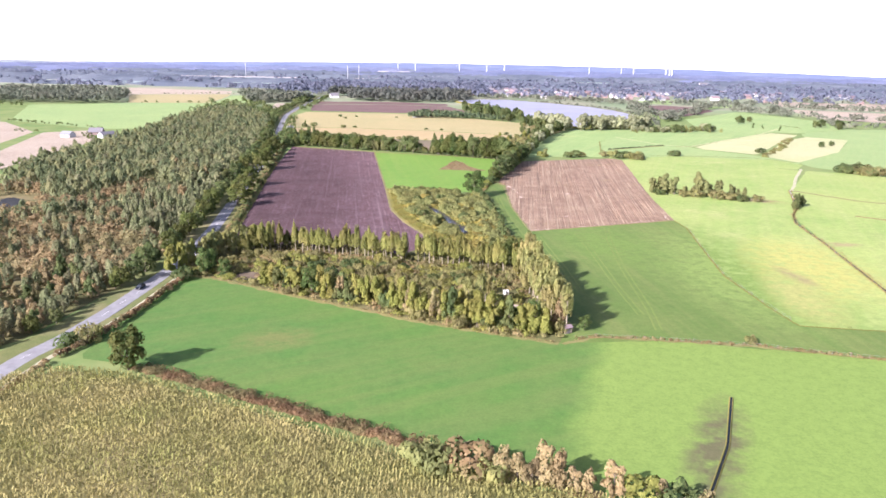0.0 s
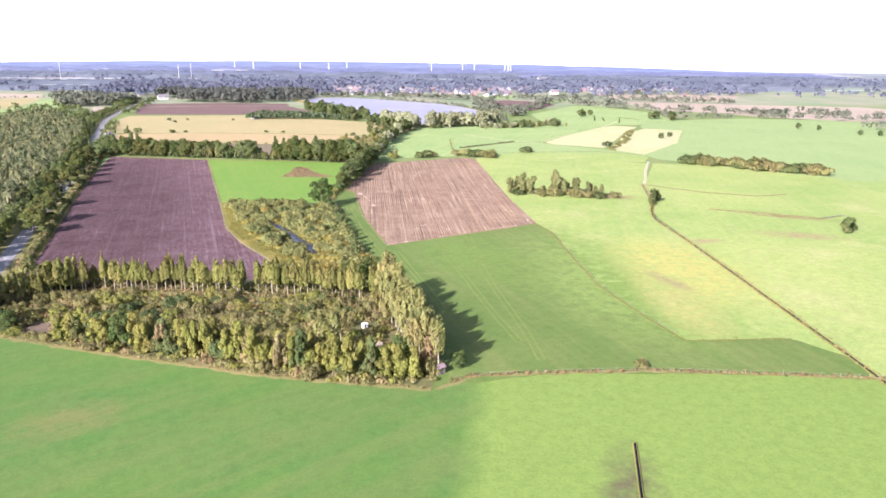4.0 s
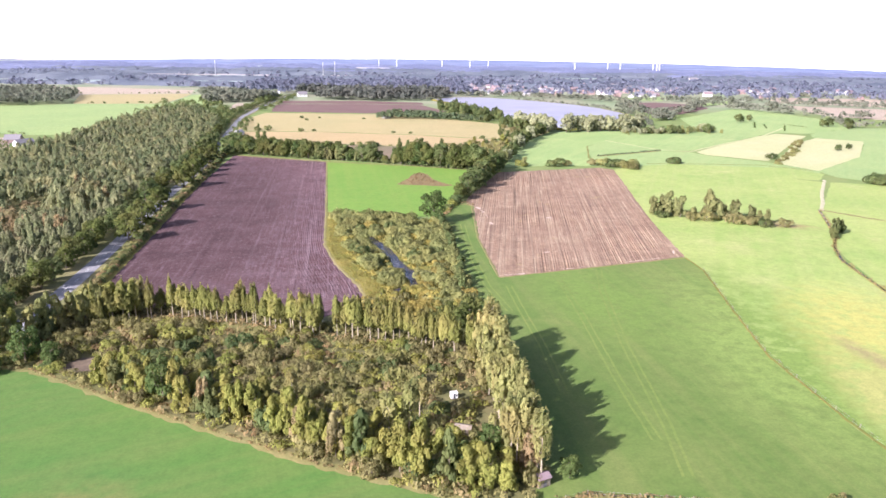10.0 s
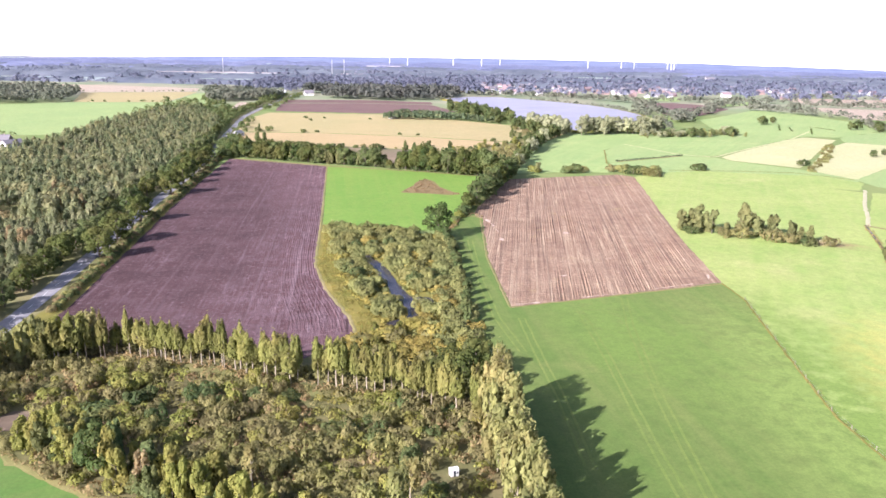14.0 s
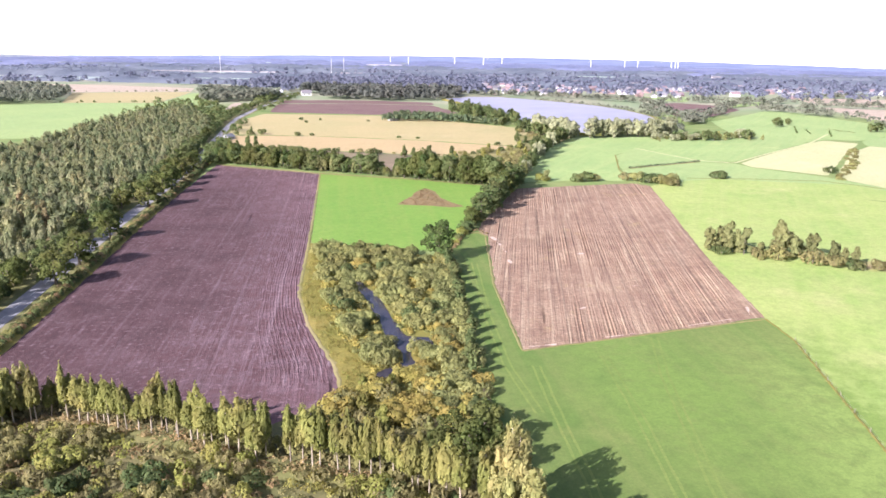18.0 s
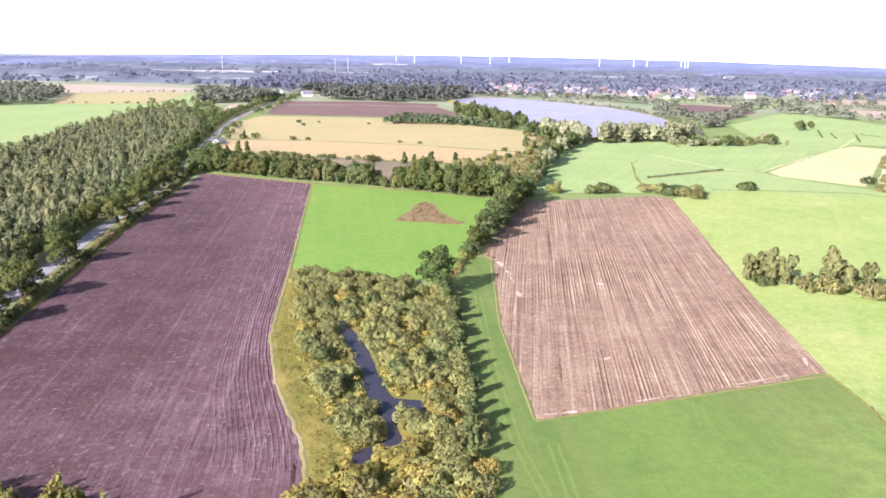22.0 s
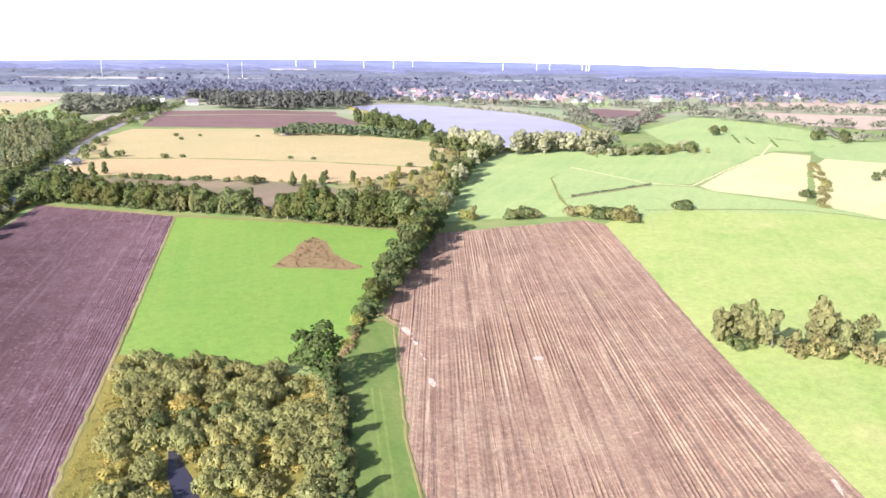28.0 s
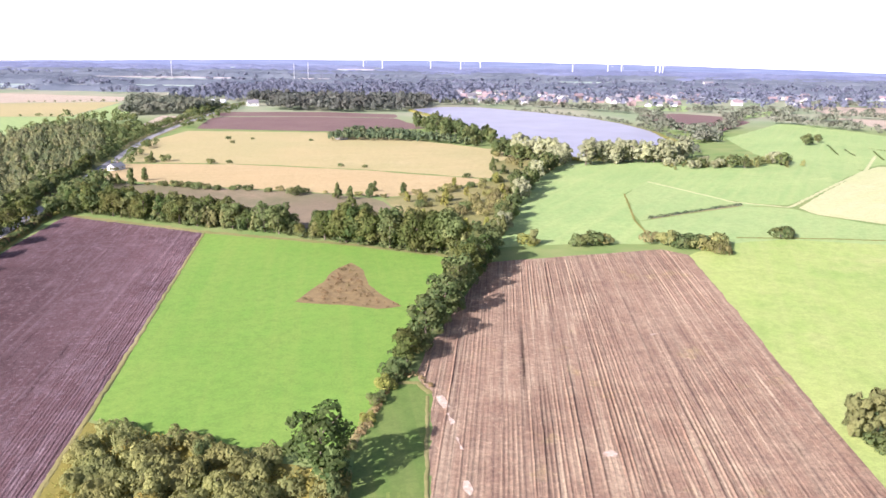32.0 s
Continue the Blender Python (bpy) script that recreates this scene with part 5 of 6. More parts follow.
for x, y, s in ((186, 377, 1.0), (190, 380, 0.8), (182, 371, 0.7), (238, 300, 0.95), (243, 303, 0.8)):
    plant("ash_tree", x, y, s, s * 1.2, "small tree beside the ditch", "tree", "trees beside the ditch")
for k in range(34):
    a = random.random()
    x, y = 276 + a * 62 + random.uniform(-6, 6), 500 - a * 62 + random.uniform(-12, 12)
    s = random.uniform(1.2, 2.4)
    plant(random.choice(["scrub_bush", "green_bush"]), x, y, s, s * 1.3, "bush in a low thicket on the pasture", "bush", "thicket on the pasture")
for x, y, s in ((360, 904, 0.9), (382, 926, 0.7), (366, 910, 0.7), (442, 864, 0.9), (447, 833, 0.7), (455, 850, 1.0), (432, 858, 0.8), (330, 640, 0.5), (344, 650, 0.45), (531, 720, 0.6), (540, 700, 0.5), (545, 648, 0.5), (560, 640, 0.5)):
    plant("lakeside_tree", x, y, s, s * 1.2, "lone tree in the green meadow", "tree", "lone trees in the meadow")
for x, y, dx, dy in along([(248, 565), (268, 594), (289, 626), (313, 674), (337, 707)], 5):
    plant(random.choice(["scrub_bush", "willow_bush", "scrub_bush"]), x + random.uniform(-4, 4), y + random.uniform(-2, 2), random.uniform(0.5, 1.0), random.uniform(0.6, 1.2), "brownish bush along the pasture boundary", "bush", "boundary bushes")
BRUSH = [(30, 605), (50, 575), (64, 585), (98, 712), (126, 776), (104, 806), (88, 850), (83, 778), (78, 712), (22, 660)]
n = 0
while n < 95:
    x, y = random.uniform(10, 128), random.uniform(570, 850)
    if not inside(BRUSH, x, y):
        continue
    kind = random.choice(["scrub_bush", "green_bush", "willow_bush", "yellowing_tree" if y < 720 else "lakeside_tree", "ash_tree" if y > 690 else "scrub_bush"])
    s = random.uniform(0.7, 1.1) if "tree" in kind else random.uniform(0.8, 1.7)
    plant(kind, x, y, s, s * 0.95, "brushy growth between stubble and lake hedge", "tree" if "tree" in kind else "bush", "brush between stubble and hedge")
    n += 1

# lakeside thicket
for x, y, dx, dy in [p for p in along([(104, 812), (122, 788), (139, 774), (174, 786), (205, 792), (236, 822)], 3.6) if not 134 < p[0] < 142 and p[0] < 222]:
    s = random.uniform(0.75, 1.25)
    plant("silver_willow", x + random.uniform(-4, 4), y + random.uniform(-6, 6), s * 1.35, s * 1.2, "silvery willow on the lake shore", "tree", "willows on the lake shore")
for k in range(70):
    a = random.random()
    x, y = 196 + a * 95, 764 + a * 20 + random.uniform(-16, 12)
    s = random.uniform(0.5, 0.85) * (0.7 if x < 232 else 1.0)
    plant(random.choice(["lakeside_tree", "field_tree", "silver_willow", "grey_tree"]), x, y, s, s * 1.2, "low lakeside tree in a dense thicket", "tree", "lakeside thicket")
for x, y, dx, dy in along([(102, 870), (84, 930), (66, 990), (52, 1050)], 8):
    s = random.uniform(0.7, 1.1)
    for gap in (random.uniform(3, 14), random.uniform(16, 34)):
        plant("lakeside_tree", x - gap, y + random.uniform(-5, 5), s * 1.2, s, "dark tree on the lake's western shore", "tree", "trees on the western shore")

# ---- road hedges and the young forest ----
def road_x(y):
    return float(np.interp(y, [p[1] for p in ROAD], [p[0] for p in ROAD]))


for x, y, s in ((-109, 374, 1.25), (-111.5, 395, 1.35), (-117, 432, 1.3), (-126, 494, 1.4), (-130, 524, 1.25), (-133, 545, 1.3), (-136, 565, 1.4), (-139.5, 590, 1.2), (-143, 609, 1.15)):
    plant("oak_tree", x + 0.5, y, s * 0.9, s * 1.05, "round roadside tree casting its shadow on the ploughed field", "tree", "roadside trees by the ploughed field")
for k in range(140):
    y = 316 + 2.2 * k
    plant("reddish_bush" if k % 4 == 0 else "scrub_bush" if k % 4 == 2 else "green_bush", road_x(y) + 8.6 + random.uniform(-0.6, 0.6), y, random.uniform(0.65, 1.0), random.uniform(0.7, 0.95), "low roadside hedge bush", "bush", "hedge along the ploughed field")
for x, y, s, kind in ((-80, 171, 1.12, "oak_tree"), (-99, 190, 1.7, "scrub_bush"), (-103, 186, 1.4, "green_bush"), (-93, 247, 1.7, "green_bush"), (-112, 236, 0.5, "oak_tree"), (-118, 195, 0.55, "oak_tree"), (-115, 203, 0.45, "broadleaf_tree")):
    plant(kind, x, y, s, s, "round green roadside tree" if "tree" in kind else "round green roadside hedge bush", "tree" if "tree" in kind else "bush", "trees beside the road")
thicket("roadside_hedge", [(road_x(y) + 9.3 + random.uniform(-0.5, 0.5), y, random.uniform(1.6, 2.3)) for y in np.arange(178, 250, 0.9)], "rust", "long clipped brown hedge along the meadow", "hedge", 60, 1.5, 0.55)
thicket("roadside_hedge", [(road_x(y) + 8.6 + random.uniform(-0.4, 0.4), y, random.uniform(1.3, 1.9)) for y in np.arange(110, 174, 0.9)], "rust", "long clipped brown hedge along the maize", "hedge", 60, 1.5, 0.55)
for y in range(240, 760, 8):
    s = random.uniform(0.75, 1.15)
    plant(random.choice(["oak_tree", "broadleaf_tree", "ash_tree"]), road_x(y) - 8.5 + random.uniform(-1.5, 1), y + random.uniform(-2, 2), s * 0.85, s * 0.9, "dark roadside tree at the forest's edge", "tree", "forest edge along the road")
n, rest = 0, []
rusty = []
for y in np.arange(165, 985, 4.6):
    for x in np.arange(-330, -100, 4.6):
        px, py = x + random.uniform(-2.4, 2.4), y + random.uniform(-2.4, 2.4)
        if not inside(FOREST, px, py) or px > road_x(py) - 11:
            continue
        if inside([(-226, 340), (-208, 366), (-222, 394), (-243, 404), (-252, 392), (-240, 360)], px, py):
            continue
        if random.random() < 0.1 + 0.3 * (noise.noise(Vector((px * 0.03, py * 0.03, 1))) > 0.25):
            continue
        if py < 292 + 110 * noise.noise(Vector((px * 0.02, py * 0.02, 6))) - (px + 110) * 0.9 and random.random() < 0.8:
            rusty.append((px, py, random.uniform(3.5, 6.5)))
        elif px > -185 and py < 420 and n < 300:
            s = random.uniform(0.85, 1.3)
            plant("young_tree", px, py, s, random.uniform(0.85, 1.2), "slender young tree in the dense plantation", "tree", "young forest beside the road", 6)
            n += 1
        else:
            rest.append((px, py, random.uniform(5.5, 11.5)))
random.shuffle(rest)
third = len(rest) // 3
for k, (leaf, label) in enumerate((("young", "dense young mixed forest with narrow crowns"), ("plantation", "light yellow-green young forest with narrow crowns"), ("shaded", "dark green young forest with narrow crowns"))):
    thicket("young_forest", rest[k * third:(k + 1) * third], leaf, label, "forest", 58, 0.8, 0.2, 1.8)
near_rusty = [p for p in rusty if p[0] > -190 and p[1] > 170][:150]
for x, y, h in near_rusty:
    kind = random.choice(["autumn_tree", "autumn_tree", "autumn_tree", "ash_tree", "young_tree"])
    plant(kind, x, y, h / 6.0, h / 6.5 * 1.05, "rusty brown autumn shrub tree" if kind == "autumn_tree" else "green tree among rusty autumn shrubs", "tree", "autumn trees by the road")
thicket("autumn_scrub", [(x + random.uniform(-3, 3), y + random.uniform(-3, 3), random.uniform(1.5, 3.2)) for x, y, h in rusty if y < 420], "brown", "low rusty brown scrub between the autumn trees", "scrub", 40, 1.7, 0.7)
thicket("autumn_thicket", [p for p in rusty if p not in near_rusty] + [(-330 + 3 * i, 420 + 2 * i, 5) for i in range(10)], "brown", "rusty brown autumn thicket", "forest", 70, 1.0, 0.45)

for x, y, s in ((-176, 474, 1.5), (-168, 467, 1.6), (-156, 451, 1.4), (-146, 439, 1.5), (-163, 451, 1.3), (-160, 464, 1.3), (-148, 385, 1.3), (-140, 380, 1.4), (-139, 383, 1.2)):
    plant("autumn_tree", x, y, s, s * 0.8, "rusty brown tree standing among the young forest", "tree", "rusty trees in the forest")

# ---- maize field ----
def maize_field():
    rng = np.random.default_rng(5)
    rows = []
    for row in np.arange(-60, 175, 0.8):
        for s in np.arange(-125, 75, 0.75):
            x, y = s + rng.normal(0, 0.12), row - s * 0.5 + rng.normal(0, 0.1)
            if y > 62 and inside(MAIZE, x, y) and y > 88 - 0.12 * x:
                rows.append((x, y))
    p = np.array(rows)
    n = len(p)
    z = np.array([terrain(x, y) for x, y in p])
    V, F = [], []
    h = 2.0 + 0.35 * rng.random(n)
    for k in range(4):
        g = rng.random(n) * 6.28
        d = np.stack([np.cos(g), np.sin(g)], 1)
        side = np.stack([-d[:, 1], d[:, 0]], 1)
        z0 = z + h * (0.35 + 0.16 * k)
        reach, w = 0.42 + 0.25 * rng.random(n), 0.1 + 0.07 * rng.random(n)
        a = np.column_stack([p - side * w[:, None] * 0.6, z0])
        b = np.column_stack([p + side * w[:, None] * 0.6, z0])
        c = np.column_stack([p + d * reach[:, None] * 0.6 + side * w[:, None], z0 + 0.45])
        e = np.column_stack([p + d * reach[:, None] * 0.6 - side * w[:, None], z0 + 0.45])
        base = sum(len(v) for v in V)
        V += [np.stack([a, b, c, e], 1).reshape(-1, 3)]
        i = np.arange(n)[:, None] * 4 + base
        F.append(np.concatenate([i, i + 1, i + 2, i + 3], 1))
    return stuff("maize_plants", fast_mesh("maize_plants", np.concatenate(V), np.concatenate(F), LEAF["maize"]), "dense ripening maize, yellow-green with dry tassels", "crop")


maize_field()
for x, y, kind, s in ((-3, 127, "willow_bush", 1.9), (1, 125.5, "willow_bush", 2.1), (6, 124.5, "reddish_bush", 2.3), (10, 121.5, "willow_bush", 1.5), (12.5, 122, "autumn_tree", 1.05), (15, 121.5, "autumn_tree", 0.9), (17.5, 120, "autumn_tree", 0.85),
                      (20, 120.5, "autumn_tree", 1.25), (22.5, 119.5, "autumn_tree", 1.1), (25, 118, "autumn_tree", 0.75), (27.5, 117, "autumn_tree", 0.8), (32, 116.5, "autumn_tree", 1.05), (37, 115, "leafy_bush", 1.8), (40, 114, "autumn_tree", 0.8), (43, 112.5, "green_bush", 1.7), (47, 110.5, "autumn_tree", 0.8), (53, 107, "reddish_bush", 1.7)):
    plant(kind, x, y, s, s * 0.95, "tan autumn tree in the hedge by the maize" if kind == "autumn_tree" else "round hedge bush between maize and meadow", "tree" if kind == "autumn_tree" else "bush", "autumn hedge by the maize")
for x, y, dx, dy in along([(-74, 170), (-48, 156.5), (-27, 145.5), (-8, 136)], 2.2):
    plant("reddish_bush", x, y + random.uniform(-0.5, 0.5), random.uniform(0.3, 0.6), random.uniform(0.5, 0.8), "low brown weeds at the maize's edge", "bush", "weeds at the maize's edge")

# ---- fences ----
WOODEN = plain("weathered fence wood", (0.3, 0.26, 0.2), (0.2, 0.17, 0.13), 8.0, 0.9)
WIRE = plain("galvanised wire", (0.4, 0.4, 0.38), (0.3, 0.3, 0.28), 8.0, 0.5, 0.8)


def rod(a, b, r, sides=6):
    a, b = Vector(a), Vector(b)
    u = (b - a).normalized()
    s = u.orthogonal().normalized()
    w = u.cross(s)
    V = [tuple(c + s * math.cos(6.2832 * k / sides) * r + w * math.sin(6.2832 * k / sides) * r) for c in (a, b) for k in range(sides)]
    F = [(k, (k + 1) % sides, sides + (k + 1) % sides, sides + k) for k in range(sides)] + [tuple(range(sides))[::-1], tuple(range(sides, 2 * sides))]
    return V, F


def fence(line, step, label):
    f = tagged(new("pasture_fence"), label, "fence")
    post = mesh_of("post", *rod((0, 0, -0.3), (0, 0, 1.25), 0.07), WOODEN)
    pts = along(line, step)
    for x, y, dx, dy in pts:
        ob = part("post", post, None, f)
        ob.matrix_basis = pose(x, y, terrain(x, y), random.uniform(-4, 4), random.uniform(-4, 4), 0)
    for h in (0.5, 1.05):
        V = [(x + dy * a, y - dx * a, terrain(x, y) + h + b) for x, y, dx, dy in pts for a, b in ((-0.01, -0.008), (0.01, -0.008), (0, 0.012))]
        F = [(3 * i + j, 3 * i + (j + 1) % 3, 3 * i + 3 + (j + 1) % 3, 3 * i + 3 + j) for i in range(len(pts) - 1) for j in range(3)]
        part("wire", mesh_of("wire", V, F, WIRE), None, f)


fence([(40, 193), (44, 194.5), (67, 191.5), (86, 188.5), (118, 179.5), (150, 169)], 4.5, "weathered wooden post and wire pasture fence")
fence([(113, 328), (107, 285), (103, 254), (105, 220), (107, 206)], 8, "weathered post and wire fence between meadows")
thicket("grass_tufts", [(x + random.uniform(-0.6, 0.6), y + random.uniform(-0.5, 0.5), random.uniform(0.5, 1.1)) for x, y, dx, dy in along([(38, 192), (44, 194.5), (67, 191.5), (86, 188.5), (118, 179.5), (150, 169)], 0.9)], "reed", "tufts of tall dry grass under the pasture fence", "grass", 16, 2.6, 0.7)
thicket("grass_tufts", [(x + random.uniform(-0.8, 0.8), y + random.uniform(-0.6, 0.6), random.uniform(0.4, 0.9)) for x, y, dx, dy in along([(113, 328), (107, 285), (103, 254), (105, 220), (107, 204), (136, 199)], 3.1)], "willow", "brown tufts along the meadow boundary", "grass", 14, 2.2, 0.7)
thicket("reeds", [(x + random.uniform(-1.5, 1.5), y + random.uniform(-0.6, 0.6), random.uniform(0.4, 0.9)) for x, y, dx, dy in along(DITCHES[0][0], 0.9)], "reed", "dry reeds along the drainage ditch", "reeds", 10, 2.6, 0.7)

# dry grass lines along the meadow corner and hedge foot
thicket("grass_tufts", [(x + random.uniform(-0.5, 0.5), y + random.uniform(-0.5, 0.5), random.uniform(0.5, 1.2)) for x, y, dx, dy in along([(20, 412), (23.5, 422), (26, 434), (29, 447), (34, 446), (37, 440)], 0.7)], "reed", "tall dry grass along the meadow corner", "grass", 16, 2.6, 0.7)
thicket("hedge_foot", [(x + random.uniform(-1.6, 1.6), y + random.uniform(-1, 1), random.uniform(0.8, 2.4)) for x, y, dx, dy in along([(26, 436), (30, 458), (36, 486), (43, 508), (50, 530), (57, 544)], 0.9)], "green", "brambles at the foot of the hedge", "hedge", 34, 1.9, 0.6)
thicket("belt_undergrowth", [(x + random.uniform(-2, 2), y + random.uniform(-1, 6), random.uniform(1.2, 3.4)) for x, y, dx, dy in along([(-136, 630), (-107, 617), (-68, 599), (-29, 584), (6, 567), (35, 552), (56, 544)], 1.3)], "green", "bushy undergrowth at the foot of the tree belt", "undergrowth", 30, 2.0, 0.6)
thicket("reeds", [(x + random.uniform(-0.5, 0.5), y, random.uniform(0.3, 0.8)) for x, y, dx, dy in along([(-95, 251), (-82, 248.5), (-46, 227.5), (-5, 205.2), (33, 189.5)], 0.8)], "reed", "tall dry grass in front of the wood", "grass", 12, 2.6, 0.8)
roadside = []
for y in np.arange(620, 1260, 3.0):
    for side in (-1, 1):
        for k in range(2):
            thick = 0.85 if y < 700 else 0.85 if side < 0 else 0.3
            if random.random() < thick:
                roadside.append((road_x(y) + side * (8 + 6 * k + random.uniform(-2, 3)), y + random.uniform(-2, 2), random.uniform(5, 10) if y < 700 else random.uniform(3, 6.5)))
for k in range(170):
    y = random.uniform(690, 990)
    roadside.append((road_x(y) - random.uniform(14, 60 + 0.12 * (y - 690)), y, random.uniform(4, 8)))
thicket("roadside_trees", [p for p in roadside if not (p[0] > road_x(p[1]) and 880 < p[1] < 980)], "green", "dense roadside trees along the far road", "forest", 46, 1.25, 0.42)
patch = []
while len(patch) < 170:
    x, y = random.uniform(-4, 29), random.uniform(493, 539)
    if inside([(-3, 500), (2, 517), (5, 532), (9, 539), (13, 530), (16, 514), (22, 503), (28, 495), (24, 493), (8, 497)], x, y):
        patch.append((x, y, random.uniform(0.4, 1.0)))
thicket("weeds", patch[::2], "rust", "reddish-brown dock weeds in the meadow patch", "weeds", 12, 2.6, 0.8)
thicket("weeds", patch[1::2], "rust", "olive-brown weeds in the meadow patch", "weeds", 12, 2.0, 0.8)
# thicket added over the ditch so that its line reads dark
thicket("ditch_hedge", [(x + random.uniform(-0.5, 0.5), y + random.uniform(-0.4, 0.4), random.uniform(0.8, 1.5)) for x, y, dx, dy in along([(137, 608), (165, 623), (191, 636)], 0.9)], "spruce", "low dark growth added to darken a ditch line", "reeds", 16, 2.4, 0.7)
for line in ([(379, 904), (348, 832)], [(374, 869), (359, 828)], [(392, 859), (366, 804)], [(400, 880), (410, 845)]):
    thicket("ditch_rushes", [(x, y, random.uniform(0.6, 1.3)) for x, y, dx, dy in along(line, 1.6)], "green", "short dark drainage line in the meadow", "reeds", 12, 2.6, 0.8)
strip = along([(-76, 171), (-48, 157), (-27, 146), (-8, 136.5), (4, 130)], 0.8)
thicket("weed_strip", [(x + random.uniform(-2.2, 2.2), y + random.uniform(-2.2, 2.2), random.uniform(0.8, 1.7)) for x, y, dx, dy in strip + strip + strip], "rust", "dense brown weeds between maize and meadow", "weeds", 44, 1.2, 0.75)
thicket("poplar_brush", [(x + random.uniform(-1.5, 1.5), y + random.uniform(-3, 1), random.uniform(0.4, 1.3)) for x, y, dx, dy in along(POPLAR_ROW, 0.5)], "reed", "dry brush at the foot of the poplar row", "brush", 18, 2.4, 0.8)
thicket("poplar_understorey", [(x + random.uniform(-1.5, 1.5), y + random.uniform(1.5, 5), random.uniform(1.0, 3.0)) for x, y, dx, dy in along(POPLAR_ROW, 0.5)], "scrub", "scrub behind the poplar row", "brush", 34, 1.9, 0.6)
weeds = []
while len(weeds) < 1500:
    x, y = random.uniform(-36, 12), random.uniform(296, 426)
    left = np.interp(y, [296, 313, 338, 366, 428], [-3, -8, -19, -27, -34])
    if left + 1.2 < x < left + 11 and inside(WETLAND, x, y) and not inside(POND_EDGE, x, y):
        weeds.append((x, y, random.uniform(0.3, 0.8)))
thicket("bank_weeds", weeds[::2], "gold", "low golden weeds on the wetland bank", "weeds", 12, 2.0, 1.1)
thicket("bank_weeds", weeds[1::2], "yellow", "low green weeds on the wetland bank", "weeds", 12, 2.0, 1.1)

# ---- huts in the wood ----
WHITE = plain("chalky white paint", (0.78, 0.77, 0.74), (0.66, 0.65, 0.6), 3.0, 0.6)
PLANK = plain("weathered planks", (0.3, 0.24, 0.18), (0.22, 0.18, 0.14), 5.0, 0.85)
TIN = plain("grey sheet roof", (0.3, 0.3, 0.31), (0.22, 0.22, 0.23), 2.0, 0.5, 0.2)
# the village's haze is mixed into the tile colour: greyed and purplish
RED_TILE = plain("red clay tiles greyed for haze", (0.26, 0.18, 0.19), (0.21, 0.16, 0.17), 1.2, 0.8)
DARK_TILE = plain("dark roof tiles", (0.16, 0.15, 0.17), (0.22, 0.2, 0.21), 1.2, 0.8)
PALE_TIN = plain("pale sheet roof", (0.7, 0.7, 0.7), (0.58, 0.58, 0.6), 0.8, 0.5, 0.1)
BRICK = plain("red brick wall", (0.34, 0.24, 0.22), (0.28, 0.2, 0.19), 1.5, 0.85)
PLASTER = plain("light plaster", (0.62, 0.6, 0.6), (0.5, 0.48, 0.5), 0.8, 0.8)
GLASS = plain("dark window glass", (0.03, 0.035, 0.045), (0.05, 0.055, 0.065), 1.0, 0.1)
BLACK_PAINT = plain("dark blue car paint", (0.012, 0.014, 0.022), (0.016, 0.018, 0.027), 1.0, 0.18)
RUBBER = plain("tyre rubber", (0.015, 0.015, 0.015), (0.025, 0.025, 0.025), 4.0, 0.9)
STEEL = plain("painted steel, off-white", (0.8, 0.8, 0.79), (0.72, 0.72, 0.71), 0.1, 0.4)


def box(x0, x1, y0, y1, z0, z1, bevel=0.0):
    bm = bmesh.new()
    bmesh.ops.create_cube(bm, size=1)
    for v in bm.verts:
        v.co = Vector((x0 if v.co.x < 0 else x1, y0 if v.co.y < 0 else y1, z0 if v.co.z < 0 else z1))
    if bevel:
        bmesh.ops.bevel(bm, geom=bm.edges[:], offset=bevel, segments=2, affect="EDGES")
    return bm


def gabled(w, d, h, rise):
    """Walls of a house with two gables, ridge along x."""
    V = [(-w, -d, 0), (w, -d, 0), (w, d, 0), (-w, d, 0), (-w, -d, h), (w, -d, h), (w, d, h), (-w, d, h), (-w, 0, h + rise), (w, 0, h + rise)]
    F = [(0, 1, 5, 4), (2, 3, 7, 6), (1, 2, 6, 9, 5), (3, 0, 4, 8, 7), (3, 2, 1, 0)]
    return V, F


def roof_slabs(w, d, h, rise, over, thick):
    V, F = [], []
    k = rise / d
    for s in (-1, 1):
        a = [(-w - over, s * (d + over), h - over * k), (w + over, s * (d + over), h - over * k), (w + over, 0, h + rise), (-w - over, 0, h + rise)]
        i = len(V)
        V += a + [(x, y, z + thick) for x, y, z in a]
        F += [(i + 4, i + 5, i + 6, i + 7), (i, i + 3, i + 2, i + 1), (i, i + 1, i + 5, i + 4), (i + 1, i + 2, i + 6, i + 5), (i + 3, i, i + 4, i + 7)]
    return V, F


HOUSES = {}


